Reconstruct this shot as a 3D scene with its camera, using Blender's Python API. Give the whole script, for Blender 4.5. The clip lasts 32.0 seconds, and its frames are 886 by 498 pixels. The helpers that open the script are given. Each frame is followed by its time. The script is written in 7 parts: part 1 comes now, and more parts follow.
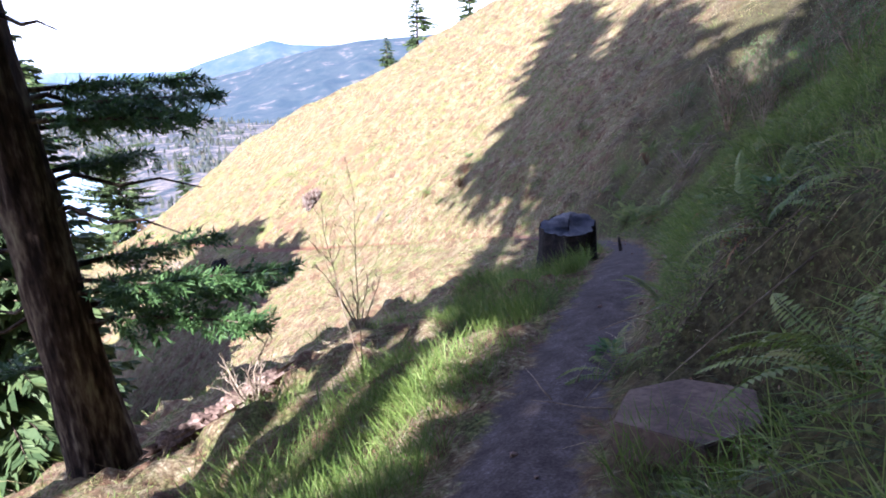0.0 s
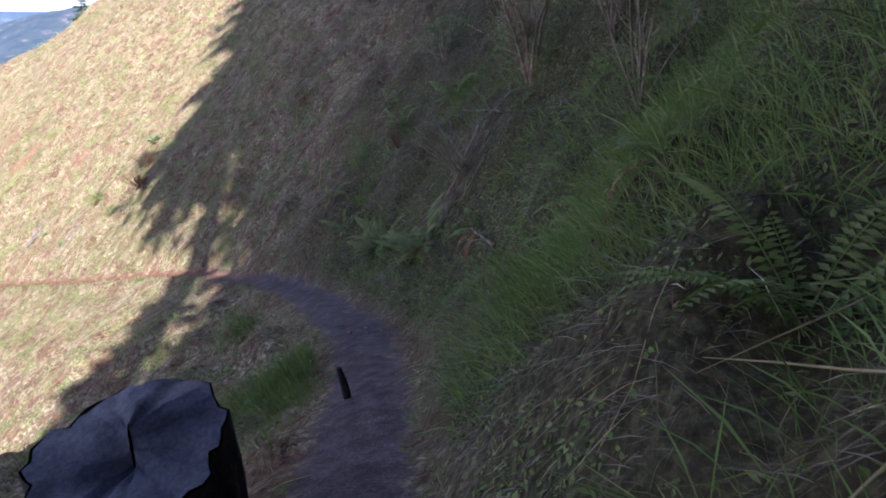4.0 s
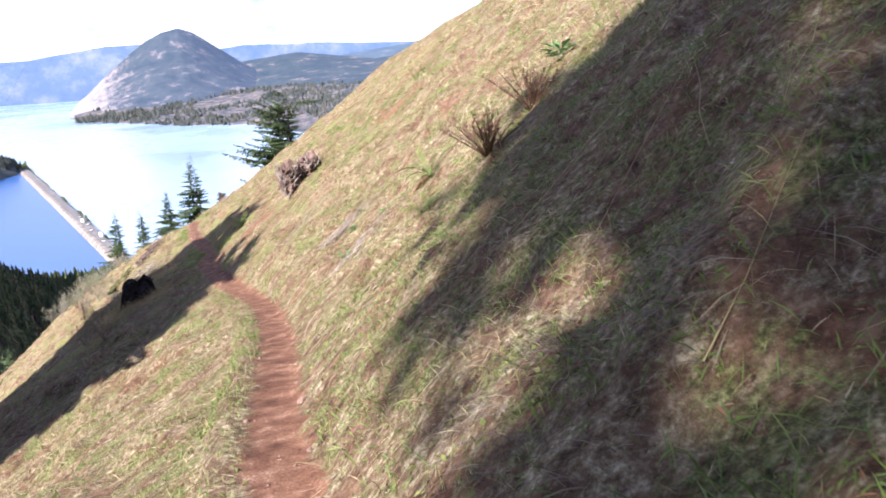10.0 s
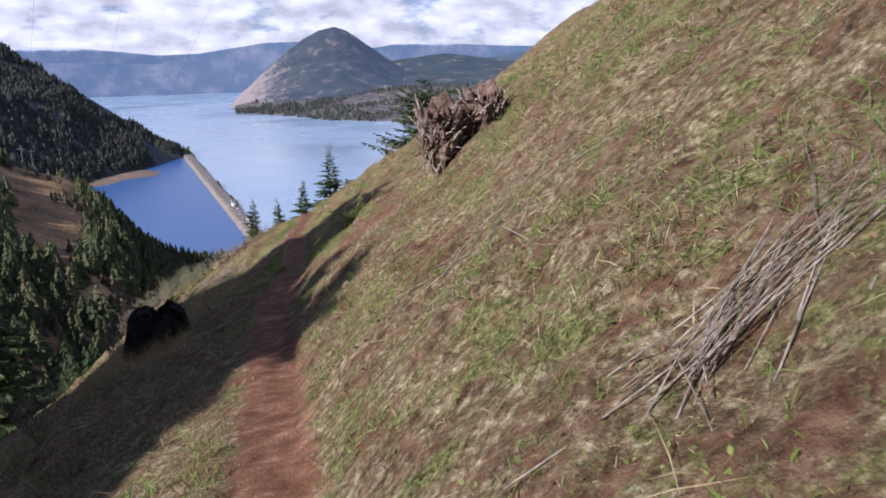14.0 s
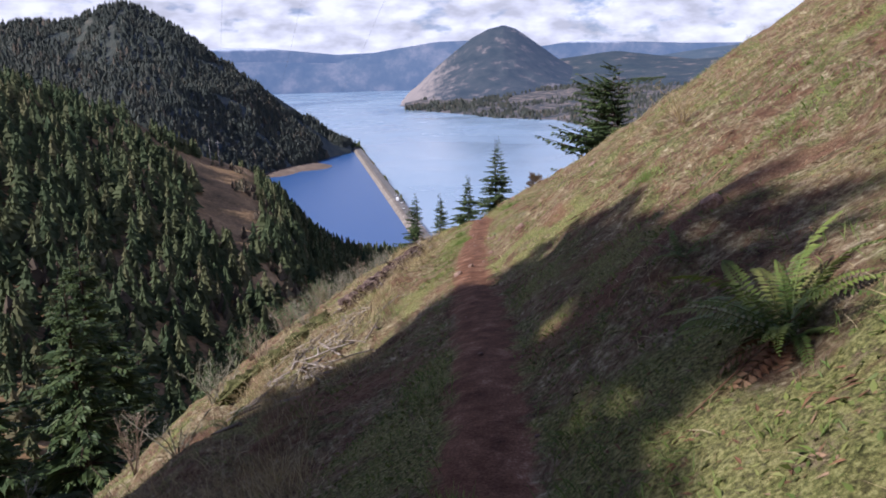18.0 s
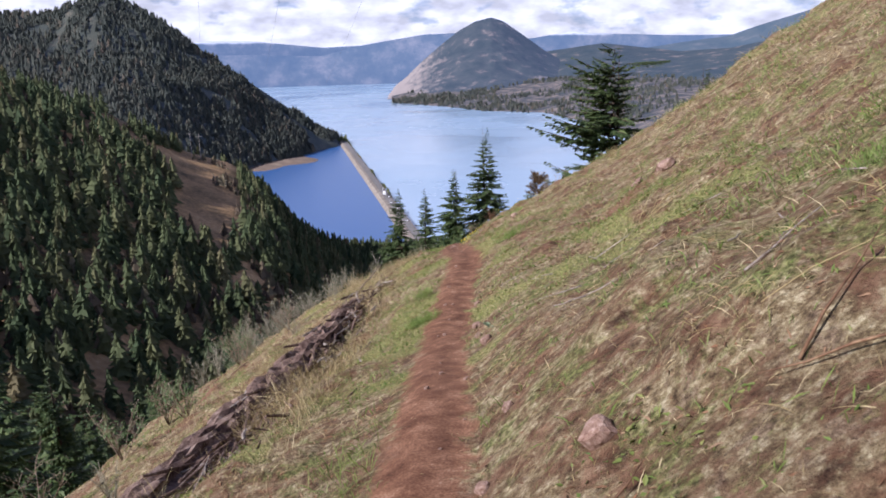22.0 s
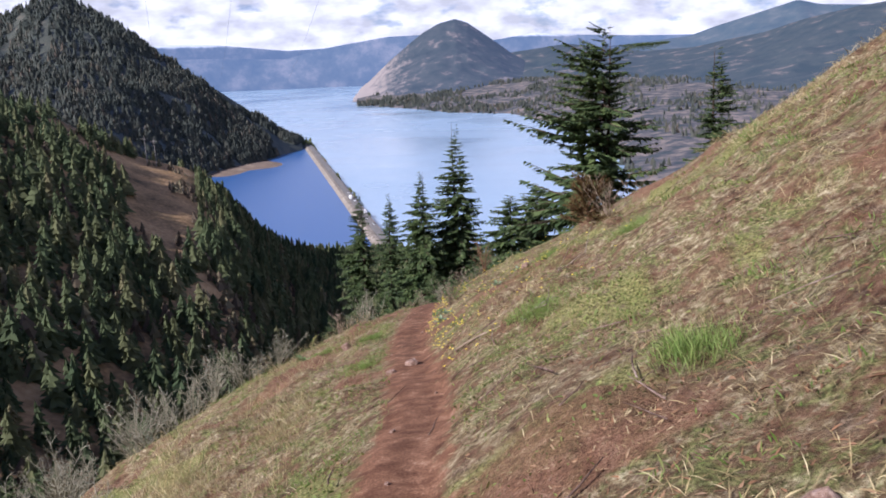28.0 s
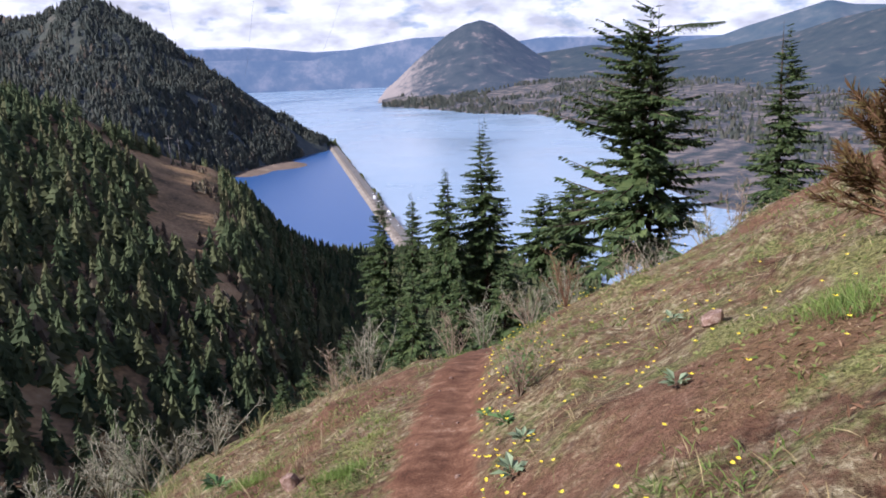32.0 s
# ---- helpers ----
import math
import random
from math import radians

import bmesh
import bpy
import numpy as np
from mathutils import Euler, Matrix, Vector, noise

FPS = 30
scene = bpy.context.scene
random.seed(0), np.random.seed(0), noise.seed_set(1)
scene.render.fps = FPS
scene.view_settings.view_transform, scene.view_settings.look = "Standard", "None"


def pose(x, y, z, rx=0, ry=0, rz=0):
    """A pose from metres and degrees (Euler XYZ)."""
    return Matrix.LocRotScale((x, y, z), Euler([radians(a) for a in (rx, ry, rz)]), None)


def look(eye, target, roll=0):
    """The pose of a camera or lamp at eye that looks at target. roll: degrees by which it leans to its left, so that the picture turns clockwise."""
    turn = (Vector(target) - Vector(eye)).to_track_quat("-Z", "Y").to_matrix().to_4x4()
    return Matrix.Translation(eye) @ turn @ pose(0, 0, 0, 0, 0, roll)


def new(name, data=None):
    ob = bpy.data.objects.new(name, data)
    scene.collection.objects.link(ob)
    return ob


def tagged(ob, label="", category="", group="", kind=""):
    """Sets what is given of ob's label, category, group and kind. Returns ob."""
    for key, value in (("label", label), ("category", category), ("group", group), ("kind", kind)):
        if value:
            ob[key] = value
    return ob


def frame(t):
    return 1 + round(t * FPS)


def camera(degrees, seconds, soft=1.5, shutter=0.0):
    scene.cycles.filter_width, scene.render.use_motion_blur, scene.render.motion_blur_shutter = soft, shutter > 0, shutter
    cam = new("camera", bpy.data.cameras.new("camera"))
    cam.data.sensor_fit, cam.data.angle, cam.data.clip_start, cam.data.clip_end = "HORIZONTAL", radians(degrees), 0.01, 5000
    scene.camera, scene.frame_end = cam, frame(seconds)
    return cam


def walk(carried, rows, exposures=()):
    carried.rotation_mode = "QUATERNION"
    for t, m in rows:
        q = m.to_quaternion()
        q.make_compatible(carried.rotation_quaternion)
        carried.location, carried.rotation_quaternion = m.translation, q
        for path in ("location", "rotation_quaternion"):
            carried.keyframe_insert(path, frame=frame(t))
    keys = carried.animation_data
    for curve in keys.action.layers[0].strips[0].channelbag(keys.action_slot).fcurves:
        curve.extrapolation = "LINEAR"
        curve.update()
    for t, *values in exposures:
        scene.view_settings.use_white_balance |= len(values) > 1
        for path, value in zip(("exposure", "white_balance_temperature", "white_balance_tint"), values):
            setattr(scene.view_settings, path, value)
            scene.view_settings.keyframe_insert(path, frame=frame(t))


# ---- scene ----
cam = camera(61.39, 32.0, soft=1.8, shutter=0.07)
PATH = [
    (0, (-16.998, -48.181, 11.819), (-15.783, -46.661, 11.357), -2.79),
    (0.5, (-16.150, -47.469, 11.660), (-14.858, -46.016, 11.189), -3.02),
    (1, (-15.364, -46.778, 11.556), (-14.010, -45.385, 11.077), -3.44),
    (1.5, (-14.496, -46.050, 11.445), (-13.134, -44.668, 10.962), -3.61),
    (2, (-13.627, -45.489, 11.332), (-12.184, -44.198, 10.833), -3.65),
    (2.5, (-12.744, -44.946, 11.299), (-11.242, -43.735, 10.771), -3.86),
    (3, (-11.882, -44.487, 11.268), (-10.328, -43.364, 10.702), -4.17),
    (3.5, (-10.958, -43.935, 11.224), (-9.397, -42.833, 10.635), -4.30),
    (4, (-10.094, -43.416, 11.121), (-8.505, -42.356, 10.528), -4.55),
    (4.5, (-9.222, -42.691, 10.986), (-7.620, -41.651, 10.392), -4.82),
    (6.5, (-5.694, -40.124, 10.010), (-4.085, -39.088, 9.428), -5.75),
    (7, (-4.882, -39.286, 9.863), (-3.303, -38.206, 9.278), -6.00),
    (7.5, (-4.193, -38.384, 9.640), (-2.736, -37.129, 9.089), -5.07),
    (8, (-3.461, -37.499, 9.363), (-2.085, -36.148, 8.832), -4.59),
    (8.5, (-2.780, -36.393, 9.117), (-1.540, -34.911, 8.601), -3.79),
    (9, (-2.134, -35.360, 8.846), (-1.092, -33.732, 8.331), -3.45),
    (9.5, (-1.535, -33.838, 8.535), (-0.671, -32.108, 8.021), -3.23),
    (10, (-1.182, -32.538, 8.364), (-0.474, -30.738, 7.856), -3.08),
    (10.5, (-0.893, -31.138, 8.189), (-0.302, -29.292, 7.694), -2.46),
    (11, (-0.725, -29.861, 7.915), (-0.219, -27.991, 7.421), -2.15),
    (11.5, (-0.554, -28.711, 7.646), (-0.087, -26.830, 7.154), -2.03),
    (12, (-0.421, -27.220, 7.288), (0.030, -25.335, 6.796), -1.79),
    (12.5, (-0.207, -25.812, 6.998), (0.226, -23.921, 6.507), -1.87),
    (13, (0.018, -24.553, 6.736), (0.439, -22.661, 6.246), -1.94),
    (13.5, (0.244, -23.228, 6.467), (0.650, -21.333, 5.975), -2.11),
    (14, (0.509, -21.921, 6.194), (0.883, -20.018, 5.708), -1.24),
    (14.5, (0.542, -20.666, 6.031), (0.867, -18.756, 5.539), -2.39),
    (15, (0.518, -19.543, 5.832), (0.706, -17.613, 5.345), -1.88),
    (15.5, (0.344, -18.509, 5.548), (0.437, -16.571, 5.065), -1.57),
    (17.5, (0.207, -12.335, 4.563), (0.168, -10.394, 4.083), -1.43),
    (18, (0.213, -11.107, 4.389), (0.167, -9.166, 3.909), -1.42),
    (18.5, (0.292, -10.037, 4.237), (0.244, -8.096, 3.756), -1.47),
    (19, (0.407, -9.040, 4.173), (0.358, -7.100, 3.689), -1.47),
    (19.5, (0.551, -8.049, 4.088), (0.525, -6.108, 3.605), -1.55),
    (20, (0.592, -7.005, 3.941), (0.581, -5.066, 3.453), -1.61),
    (20.5, (0.601, -5.834, 3.773), (0.589, -3.897, 3.278), -1.56),
    (21, (0.601, -4.643, 3.624), (0.588, -2.706, 3.125), -1.50),
    (21.5, (0.628, -3.474, 3.432), (0.613, -1.537, 2.934), -1.54),
    (22, (0.591, -2.327, 3.326), (0.576, -0.390, 2.828), -1.52),
    (22.5, (0.575, -1.269, 3.180), (0.570, 0.668, 2.684), -1.54),
    (23, (0.518, -0.134, 3.047), (0.518, 1.803, 2.549), -1.68),
    (23.5, (0.569, 0.906, 2.881), (0.575, 2.843, 2.382), -1.70),
    (24, (0.649, 2.075, 2.700), (0.661, 4.012, 2.202), -1.64),
    (24.5, (0.814, 3.180, 2.527), (0.833, 5.118, 2.033), -1.73),
    (25, (0.730, 4.806, 2.094), (0.762, 6.744, 1.601), -1.87),
    (25.5, (0.739, 5.841, 1.950), (0.781, 7.779, 1.459), -1.82),
    (27.5, (0.941, 9.568, 1.618), (1.006, 11.504, 1.121), -1.99),
    (28, (0.874, 10.639, 1.429), (0.943, 12.576, 0.934), -2.04),
    (28.5, (0.808, 11.625, 1.229), (0.874, 13.561, 0.732), -2.09),
    (29, (0.735, 12.592, 1.025), (0.792, 14.528, 0.529), -2.16),
    (29.5, (0.672, 13.455, 0.814), (0.717, 15.392, 0.318), -2.16),
    (30, (0.618, 14.323, 0.628), (0.638, 16.260, 0.134), -2.12),
    (30.5, (0.599, 15.142, 0.417), (0.609, 17.081, -0.073), -2.06),
    (31, (0.618, 16.020, 0.188), (0.599, 17.959, -0.303), -1.93),
    (31.5, (0.722, 16.808, -0.020), (0.699, 18.748, -0.508), -2.01),
    (32, (0.842, 17.593, -0.168), (0.847, 19.532, -0.657), -2.10),
]
EXPOSURES = [(t, stops + 0.45, 5500 if t < 9 else 5900, 20) for t, stops in ((0, 1.95), (1, 1.55), (2.5, 1.15), (4, 1.5), (6.5, 2.6), (8, 2.2), (9, 1.85), (10, 1.3), (11.5, 0.8), (13, 0.2), (15, 0.05), (18, 0.08), (20, 0.14), (22, 0.22), (32, 0.28))]
walk(cam, [(t, look(eye, target, roll)) for t, eye, target, roll in PATH], EXPOSURES)

# ---- light ----
SUN_BEARING, SUN_ELEVATION = 240.0, 35.0   # clockwise from +y: the sun stands behind and to the left of the walk
world = bpy.data.worlds.new("world")
scene.world = world
world.use_nodes = True
wn, wl = world.node_tree.nodes, world.node_tree.links
wn.clear()
sky = wn.new("ShaderNodeTexSky")
sky.sky_type, sky.sun_disc = "NISHITA", False
sky.sun_elevation, sky.sun_rotation = radians(SUN_ELEVATION), radians(SUN_BEARING)
sky.dust_density, sky.ozone_density = 0.6, 1.5
# cumulus: white where the noise is dense
geo = wn.new("ShaderNodeTexCoord")
sep = wn.new("ShaderNodeSeparateXYZ")
wl.new(geo.outputs["Generated"], sep.inputs[0])
flat = wn.new("ShaderNodeVectorMath")
flat.operation = "MULTIPLY"
flat.inputs[1].default_value = (1.0, 1.0, 2.4)
wl.new(geo.outputs["Generated"], flat.inputs[0])
puff = wn.new("ShaderNodeTexNoise")
puff.inputs["Scale"].default_value, puff.inputs["Detail"].default_value, puff.inputs["Roughness"].default_value = 15.0, 7.0, 0.55
wl.new(flat.outputs[0], puff.inputs["Vector"])
dense = wn.new("ShaderNodeMapRange")
dense.inputs["From Min"].default_value, dense.inputs["From Max"].default_value = 0.27, 0.41
dense.inputs["To Min"].default_value = 0.04   # a thin veil everywhere
# clouds seen edge-on close up towards the horizon
thick = wn.new("ShaderNodeMath")
thick.operation = "MULTIPLY_ADD"
wl.new(sep.outputs["Z"], thick.inputs[0])
thick.inputs[1].default_value = -0.35
wl.new(puff.outputs["Fac"], thick.inputs[2])
wl.new(thick.outputs[0], dense.inputs["Value"])
tone = wn.new("ShaderNodeTexNoise")
tone.inputs["Scale"].default_value, tone.inputs["Detail"].default_value = 22.0, 6.0
wl.new(flat.outputs[0], tone.inputs["Vector"])
white = wn.new("ShaderNodeMapRange")
white.inputs["From Min"].default_value, white.inputs["From Max"].default_value = 0.35, 0.65
white.inputs["To Min"].default_value, white.inputs["To Max"].default_value = 12.5, 21.5
wl.new(tone.outputs["Fac"], white.inputs["Value"])
cloud = wn.new("ShaderNodeCombineColor")
for k, f in enumerate((0.94, 0.97, 1.09)):
    m = wn.new("ShaderNodeMath")
    m.operation = "MULTIPLY"
    m.inputs[1].default_value = f
    wl.new(white.outputs[0], m.inputs[0])
    wl.new(m.outputs[0], cloud.inputs[k])
blend = wn.new("ShaderNodeMix")
blend.data_type = "RGBA"
veil = wn.new("ShaderNodeMapRange")   # pale haze low over the horizon
veil.inputs["From Max"].default_value = 0.24
veil.inputs["To Min"].default_value, veil.inputs["To Max"].default_value = 0.5, 0.0
wl.new(sep.outputs["Z"], veil.inputs["Value"])
most = wn.new("ShaderNodeMath")
most.operation = "MAXIMUM"
wl.new(dense.outputs[0], most.inputs[0])
wl.new(veil.outputs[0], most.inputs[1])
wl.new(most.outputs[0], blend.inputs["Factor"])
bright = wn.new("ShaderNodeVectorMath")   # thin high haze in the gaps between the clouds
bright.operation = "MULTIPLY"
bright.inputs[1].default_value = (0.8, 1.1, 1.9)
wl.new(sky.outputs[0], bright.inputs[0])
wl.new(bright.outputs[0], blend.inputs[6])
wl.new(cloud.outputs[0], blend.inputs[7])
back = wn.new("ShaderNodeBackground")
back.inputs["Strength"].default_value = 0.034
wl.new(blend.outputs[2], back.inputs["Color"])
wout = wn.new("ShaderNodeOutputWorld")
wl.new(back.outputs[0], wout.inputs[0])
sun = new("sun", bpy.data.lights.new("sun", "SUN"))
sun.data.energy, sun.data.angle, sun.data.color = 5.0, radians(0.53), (1.0, 0.955, 0.89)
sb, se = radians(SUN_BEARING), radians(SUN_ELEVATION)
SUN_FROM = Vector((math.sin(sb) * math.cos(se), math.cos(sb) * math.cos(se), math.sin(se)))
sun.matrix_world = look(SUN_FROM * 50, (0, 0, 0))


# ---- materials ----
def material(name, stops, scale=4.0, rough=0.9, bump=0.3, fine=40.0, spec=0.2, coord="Object", per=None, per_stops=None, per_mix=0.5, trans=0.0, stretch=(1, 1, 1)):
    """A surface with a colour ramp over coarse noise, broken by fine noise, and relief from the fine noise. per: 'island' or 'object' for piece by piece variation."""
    m = bpy.data.materials.new(name)
    m.use_nodes = True
    n, l = m.node_tree.nodes, m.node_tree.links
    b = n["Principled BSDF"]
    b.inputs["Roughness"].default_value = rough
    b.inputs["Specular IOR Level"].default_value = spec
    tc = n.new("ShaderNodeTexCoord")
    mp = n.new("ShaderNodeMapping")
    mp.inputs["Scale"].default_value = stretch
    l.new(tc.outputs[coord], mp.inputs[0])
    big = n.new("ShaderNodeTexNoise")
    big.inputs["Scale"].default_value, big.inputs["Detail"].default_value, big.inputs["Roughness"].default_value = scale, 6.0, 0.62
    l.new(mp.outputs[0], big.inputs["Vector"])
    small = n.new("ShaderNodeTexNoise")
    small.inputs["Scale"].default_value, small.inputs["Detail"].default_value = fine, 4.0
    l.new(mp.outputs[0], small.inputs["Vector"])
    mix = n.new("ShaderNodeMath")
    mix.operation = "MULTIPLY_ADD"
    l.new(small.outputs["Fac"], mix.inputs[0])
    mix.inputs[1].default_value = 0.5
    sub = n.new("ShaderNodeMath")
    sub.operation = "SUBTRACT"
    l.new(big.outputs["Fac"], sub.inputs[0])
    sub.inputs[1].default_value = 0.25
    l.new(sub.outputs[0], mix.inputs[2])
    fac = mix.outputs[0]
    ramp = n.new("ShaderNodeValToRGB")
    fill_ramp(ramp, stops)
    l.new(fac, ramp.inputs[0])
    col = ramp.outputs[0]
    if per:
        if per == "island":
            src = n.new("ShaderNodeNewGeometry").outputs["Random Per Island"]
        else:
            src = n.new("ShaderNodeObjectInfo").outputs["Random"]
        r2 = n.new("ShaderNodeValToRGB")
        fill_ramp(r2, per_stops)
        l.new(src, r2.inputs[0])
        mx = n.new("ShaderNodeMix")
        mx.data_type = "RGBA"
        mx.inputs["Factor"].default_value = per_mix
        l.new(col, mx.inputs[6])
        l.new(r2.outputs[0], mx.inputs[7])
        col = mx.outputs[2]
    l.new(col, b.inputs["Base Color"])
    if bump:
        bp = n.new("ShaderNodeBump")
        bp.inputs["Strength"].default_value = bump
        bp.inputs["Distance"].default_value = 0.02
        l.new(fac, bp.inputs["Height"])
        l.new(bp.outputs[0], b.inputs["Normal"])
    if trans:
        t = n.new("ShaderNodeBsdfTranslucent")
        l.new(col, t.inputs["Color"])
        ms = n.new("ShaderNodeMixShader")
        ms.inputs[0].default_value = trans
        l.new(b.outputs[0], ms.inputs[1])
        l.new(t.outputs[0], ms.inputs[2])
        l.new(ms.outputs[0], n["Material Output"].inputs[0])
    return m


def needle_material(name, stops, shade, trans=0.35):
    """Needles of far woods: each tree has a tone of its own, each spray a little of it."""
    m = bpy.data.materials.new(name)
    m.use_nodes = True
    n, l = m.node_tree.nodes, m.node_tree.links
    b = n["Principled BSDF"]
    b.inputs["Roughness"].default_value, b.inputs["Specular IOR Level"].default_value = 0.8, 0.1
    tone = n.new("ShaderNodeAttribute")
    tone.attribute_name = "tone"
    ramp = n.new("ShaderNodeValToRGB")
    fill_ramp(ramp, stops)
    l.new(tone.outputs["Fac"], ramp.inputs[0])
    spray = n.new("ShaderNodeValToRGB")
    fill_ramp(spray, [(0, (1 - shade, 1 - shade, 1 - shade)), (1, (1, 1, 1))])
    l.new(n.new("ShaderNodeNewGeometry").outputs["Random Per Island"], spray.inputs[0])
    mx = n.new("ShaderNodeMix")
    mx.data_type, mx.blend_type = "RGBA", "MULTIPLY"
    mx.inputs["Factor"].default_value = 1.0
    l.new(ramp.outputs[0], mx.inputs[6])
    l.new(spray.outputs[0], mx.inputs[7])
    l.new(mx.outputs[2], b.inputs["Base Color"])
    t = n.new("ShaderNodeBsdfTranslucent")
    l.new(mx.outputs[2], t.inputs["Color"])
    ms = n.new("ShaderNodeMixShader")
    ms.inputs[0].default_value = trans
    l.new(b.outputs[0], ms.inputs[1])
    l.new(t.outputs[0], ms.inputs[2])
    l.new(ms.outputs[0], n["Material Output"].inputs[0])
    return m


def fill_ramp(ramp, stops):
    e = ramp.color_ramp.elements
    while len(e) < len(stops):
        e.new(0.5)
    for k, (p, c) in enumerate(stops):
        e[k].position = p
        e[k].color = (*c, 1)


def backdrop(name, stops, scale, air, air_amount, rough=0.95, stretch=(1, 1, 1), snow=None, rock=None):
    """The distant backdrop of mountains: wooded colours with blue distance haze mixed in as emission."""
    m = bpy.data.materials.new(name)
    m.use_nodes = True
    n, l = m.node_tree.nodes, m.node_tree.links
    b = n["Principled BSDF"]
    b.inputs["Roughness"].default_value, b.inputs["Specular IOR Level"].default_value = rough, 0.05
    tc = n.new("ShaderNodeTexCoord")
    mp = n.new("ShaderNodeMapping")
    mp.inputs["Scale"].default_value = stretch
    l.new(tc.outputs["Object"], mp.inputs[0])
    nz = n.new("ShaderNodeTexNoise")
    nz.inputs["Scale"].default_value, nz.inputs["Detail"].default_value, nz.inputs["Roughness"].default_value = scale, 9.0, 0.7
    l.new(mp.outputs[0], nz.inputs["Vector"])
    ramp = n.new("ShaderNodeValToRGB")
    fill_ramp(ramp, stops)
    l.new(nz.outputs["Fac"], ramp.inputs[0])
    col = ramp.outputs[0]
    if rock:
        # bare pale rock on the side that falls towards the river
        xyz = n.new("ShaderNodeSeparateXYZ")
        l.new(tc.outputs["Object"], xyz.inputs[0])
        blot = n.new("ShaderNodeTexNoise")
        blot.inputs["Scale"].default_value, blot.inputs["Detail"].default_value, blot.inputs["Roughness"].default_value = 0.02, 9.0, 0.75
        down = n.new("ShaderNodeMapping")
        down.inputs["Scale"].default_value = (1.6, 1.0, 0.35)
        l.new(tc.outputs["Object"], down.inputs[0])
        l.new(down.outputs[0], blot.inputs["Vector"])
        spread = n.new("ShaderNodeMath")
        spread.operation = "MULTIPLY_ADD"
        l.new(blot.outputs["Fac"], spread.inputs[0])
        spread.inputs[1].default_value = 520.0
        l.new(xyz.outputs["X"], spread.inputs[2])
        bare = n.new("ShaderNodeMapRange")
        bare.inputs["From Min"].default_value, bare.inputs["From Max"].default_value = rock[0] + 260, rock[1] + 260
        bare.inputs["To Min"].default_value, bare.inputs["To Max"].default_value = 0.85, 0.0
        l.new(spread.outputs[0], bare.inputs["Value"])
        mx = n.new("ShaderNodeMix")
        mx.data_type = "RGBA"
        l.new(bare.outputs[0], mx.inputs["Factor"])
        l.new(col, mx.inputs[6])
        mx.inputs[7].default_value = (0.30, 0.245, 0.205, 1)
        col = mx.outputs[2]
    if snow:
        # snow lies above a height, broken by the same noise
        xyz = n.new("ShaderNodeSeparateXYZ")
        l.new(tc.outputs["Object"], xyz.inputs[0])
        lift = n.new("ShaderNodeMath")
        lift.operation = "MULTIPLY_ADD"
        l.new(nz.outputs["Fac"], lift.inputs[0])
        lift.inputs[1].default_value = 40.0
        l.new(xyz.outputs["Z"], lift.inputs[2])
        cap = n.new("ShaderNodeMapRange")
        cap.inputs["From Min"].default_value, cap.inputs["From Max"].default_value = snow[0] + 20, snow[1] + 20
        l.new(lift.outputs[0], cap.inputs["Value"])
        mx = n.new("ShaderNodeMix")
        mx.data_type = "RGBA"
        l.new(cap.outputs[0], mx.inputs["Factor"])
        l.new(col, mx.inputs[6])
        mx.inputs[7].default_value = (0.85, 0.87, 0.9, 1)
        col = mx.outputs[2]
    l.new(col, b.inputs["Base Color"])
    bp = n.new("ShaderNodeBump")
    bp.inputs["Strength"].default_value, bp.inputs["Distance"].default_value = 0.45, 14.0
    l.new(nz.outputs["Fac"], bp.inputs["Height"])
    l.new(bp.outputs[0], b.inputs["Normal"])
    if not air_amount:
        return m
    # distance haze, painted as blue emission over the lit surface
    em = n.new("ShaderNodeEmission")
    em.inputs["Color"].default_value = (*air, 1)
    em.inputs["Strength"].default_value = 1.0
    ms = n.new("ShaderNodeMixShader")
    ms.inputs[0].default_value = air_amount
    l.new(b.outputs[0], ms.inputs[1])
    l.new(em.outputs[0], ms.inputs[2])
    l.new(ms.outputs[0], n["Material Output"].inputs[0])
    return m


# ---- plan ----
# the trail's centre line, from behind the start to far beyond the end
TRAIL = [(-36, -62, 12.5), (-26, -54.5, 11.6), (-16.48, -47.74, 10.18), (-14.48, -46.12, 9.90), (-11.87, -44.46, 9.71), (-9.76, -43.11, 9.51), (-5.58, -39.97, 8.45), (-4.17, -38.33, 8.06), (-2.18, -35.18, 7.29), (-0.95, -31.19, 6.60), (-0.39, -27.24, 5.76), (0.24, -23.24, 4.93), (0.47, -19.80, 4.30), (0.29, -15.41, 3.51), (0.25, -10.94, 2.82), (0.51, -8.02, 2.51), (0.61, -4.65, 2.07), (0.57, -1.25, 1.63), (0.67, 2.10, 1.13), (0.74, 5.13, 0.53), (0.91, 9.75, 0.02), (0.80, 11.63, -0.33), (0.64, 14.31, -0.93), (0.71, 16.64, -1.51),
         (0.56, 19.6, -2.28), (0.52, 21.4, -2.74), (0.66, 23.6, -3.2), (0.95, 26.2, -3.8), (1.5, 29, -4.75), (2.4, 36, -7.6), (3.5, 48, -12.5), (5, 70, -20), (6, 100, -30), (6, 140, -42), (4, 200, -60), (0, 320, -105), (0, 460, -160)]
TR = np.array(TRAIL)
TR[:, 1] += np.interp(TR[:, 1], [-60, -50, -46, -41, -37, -33], [0.0, 0.12, 0.14, 0.14, 0.0, 0.0])
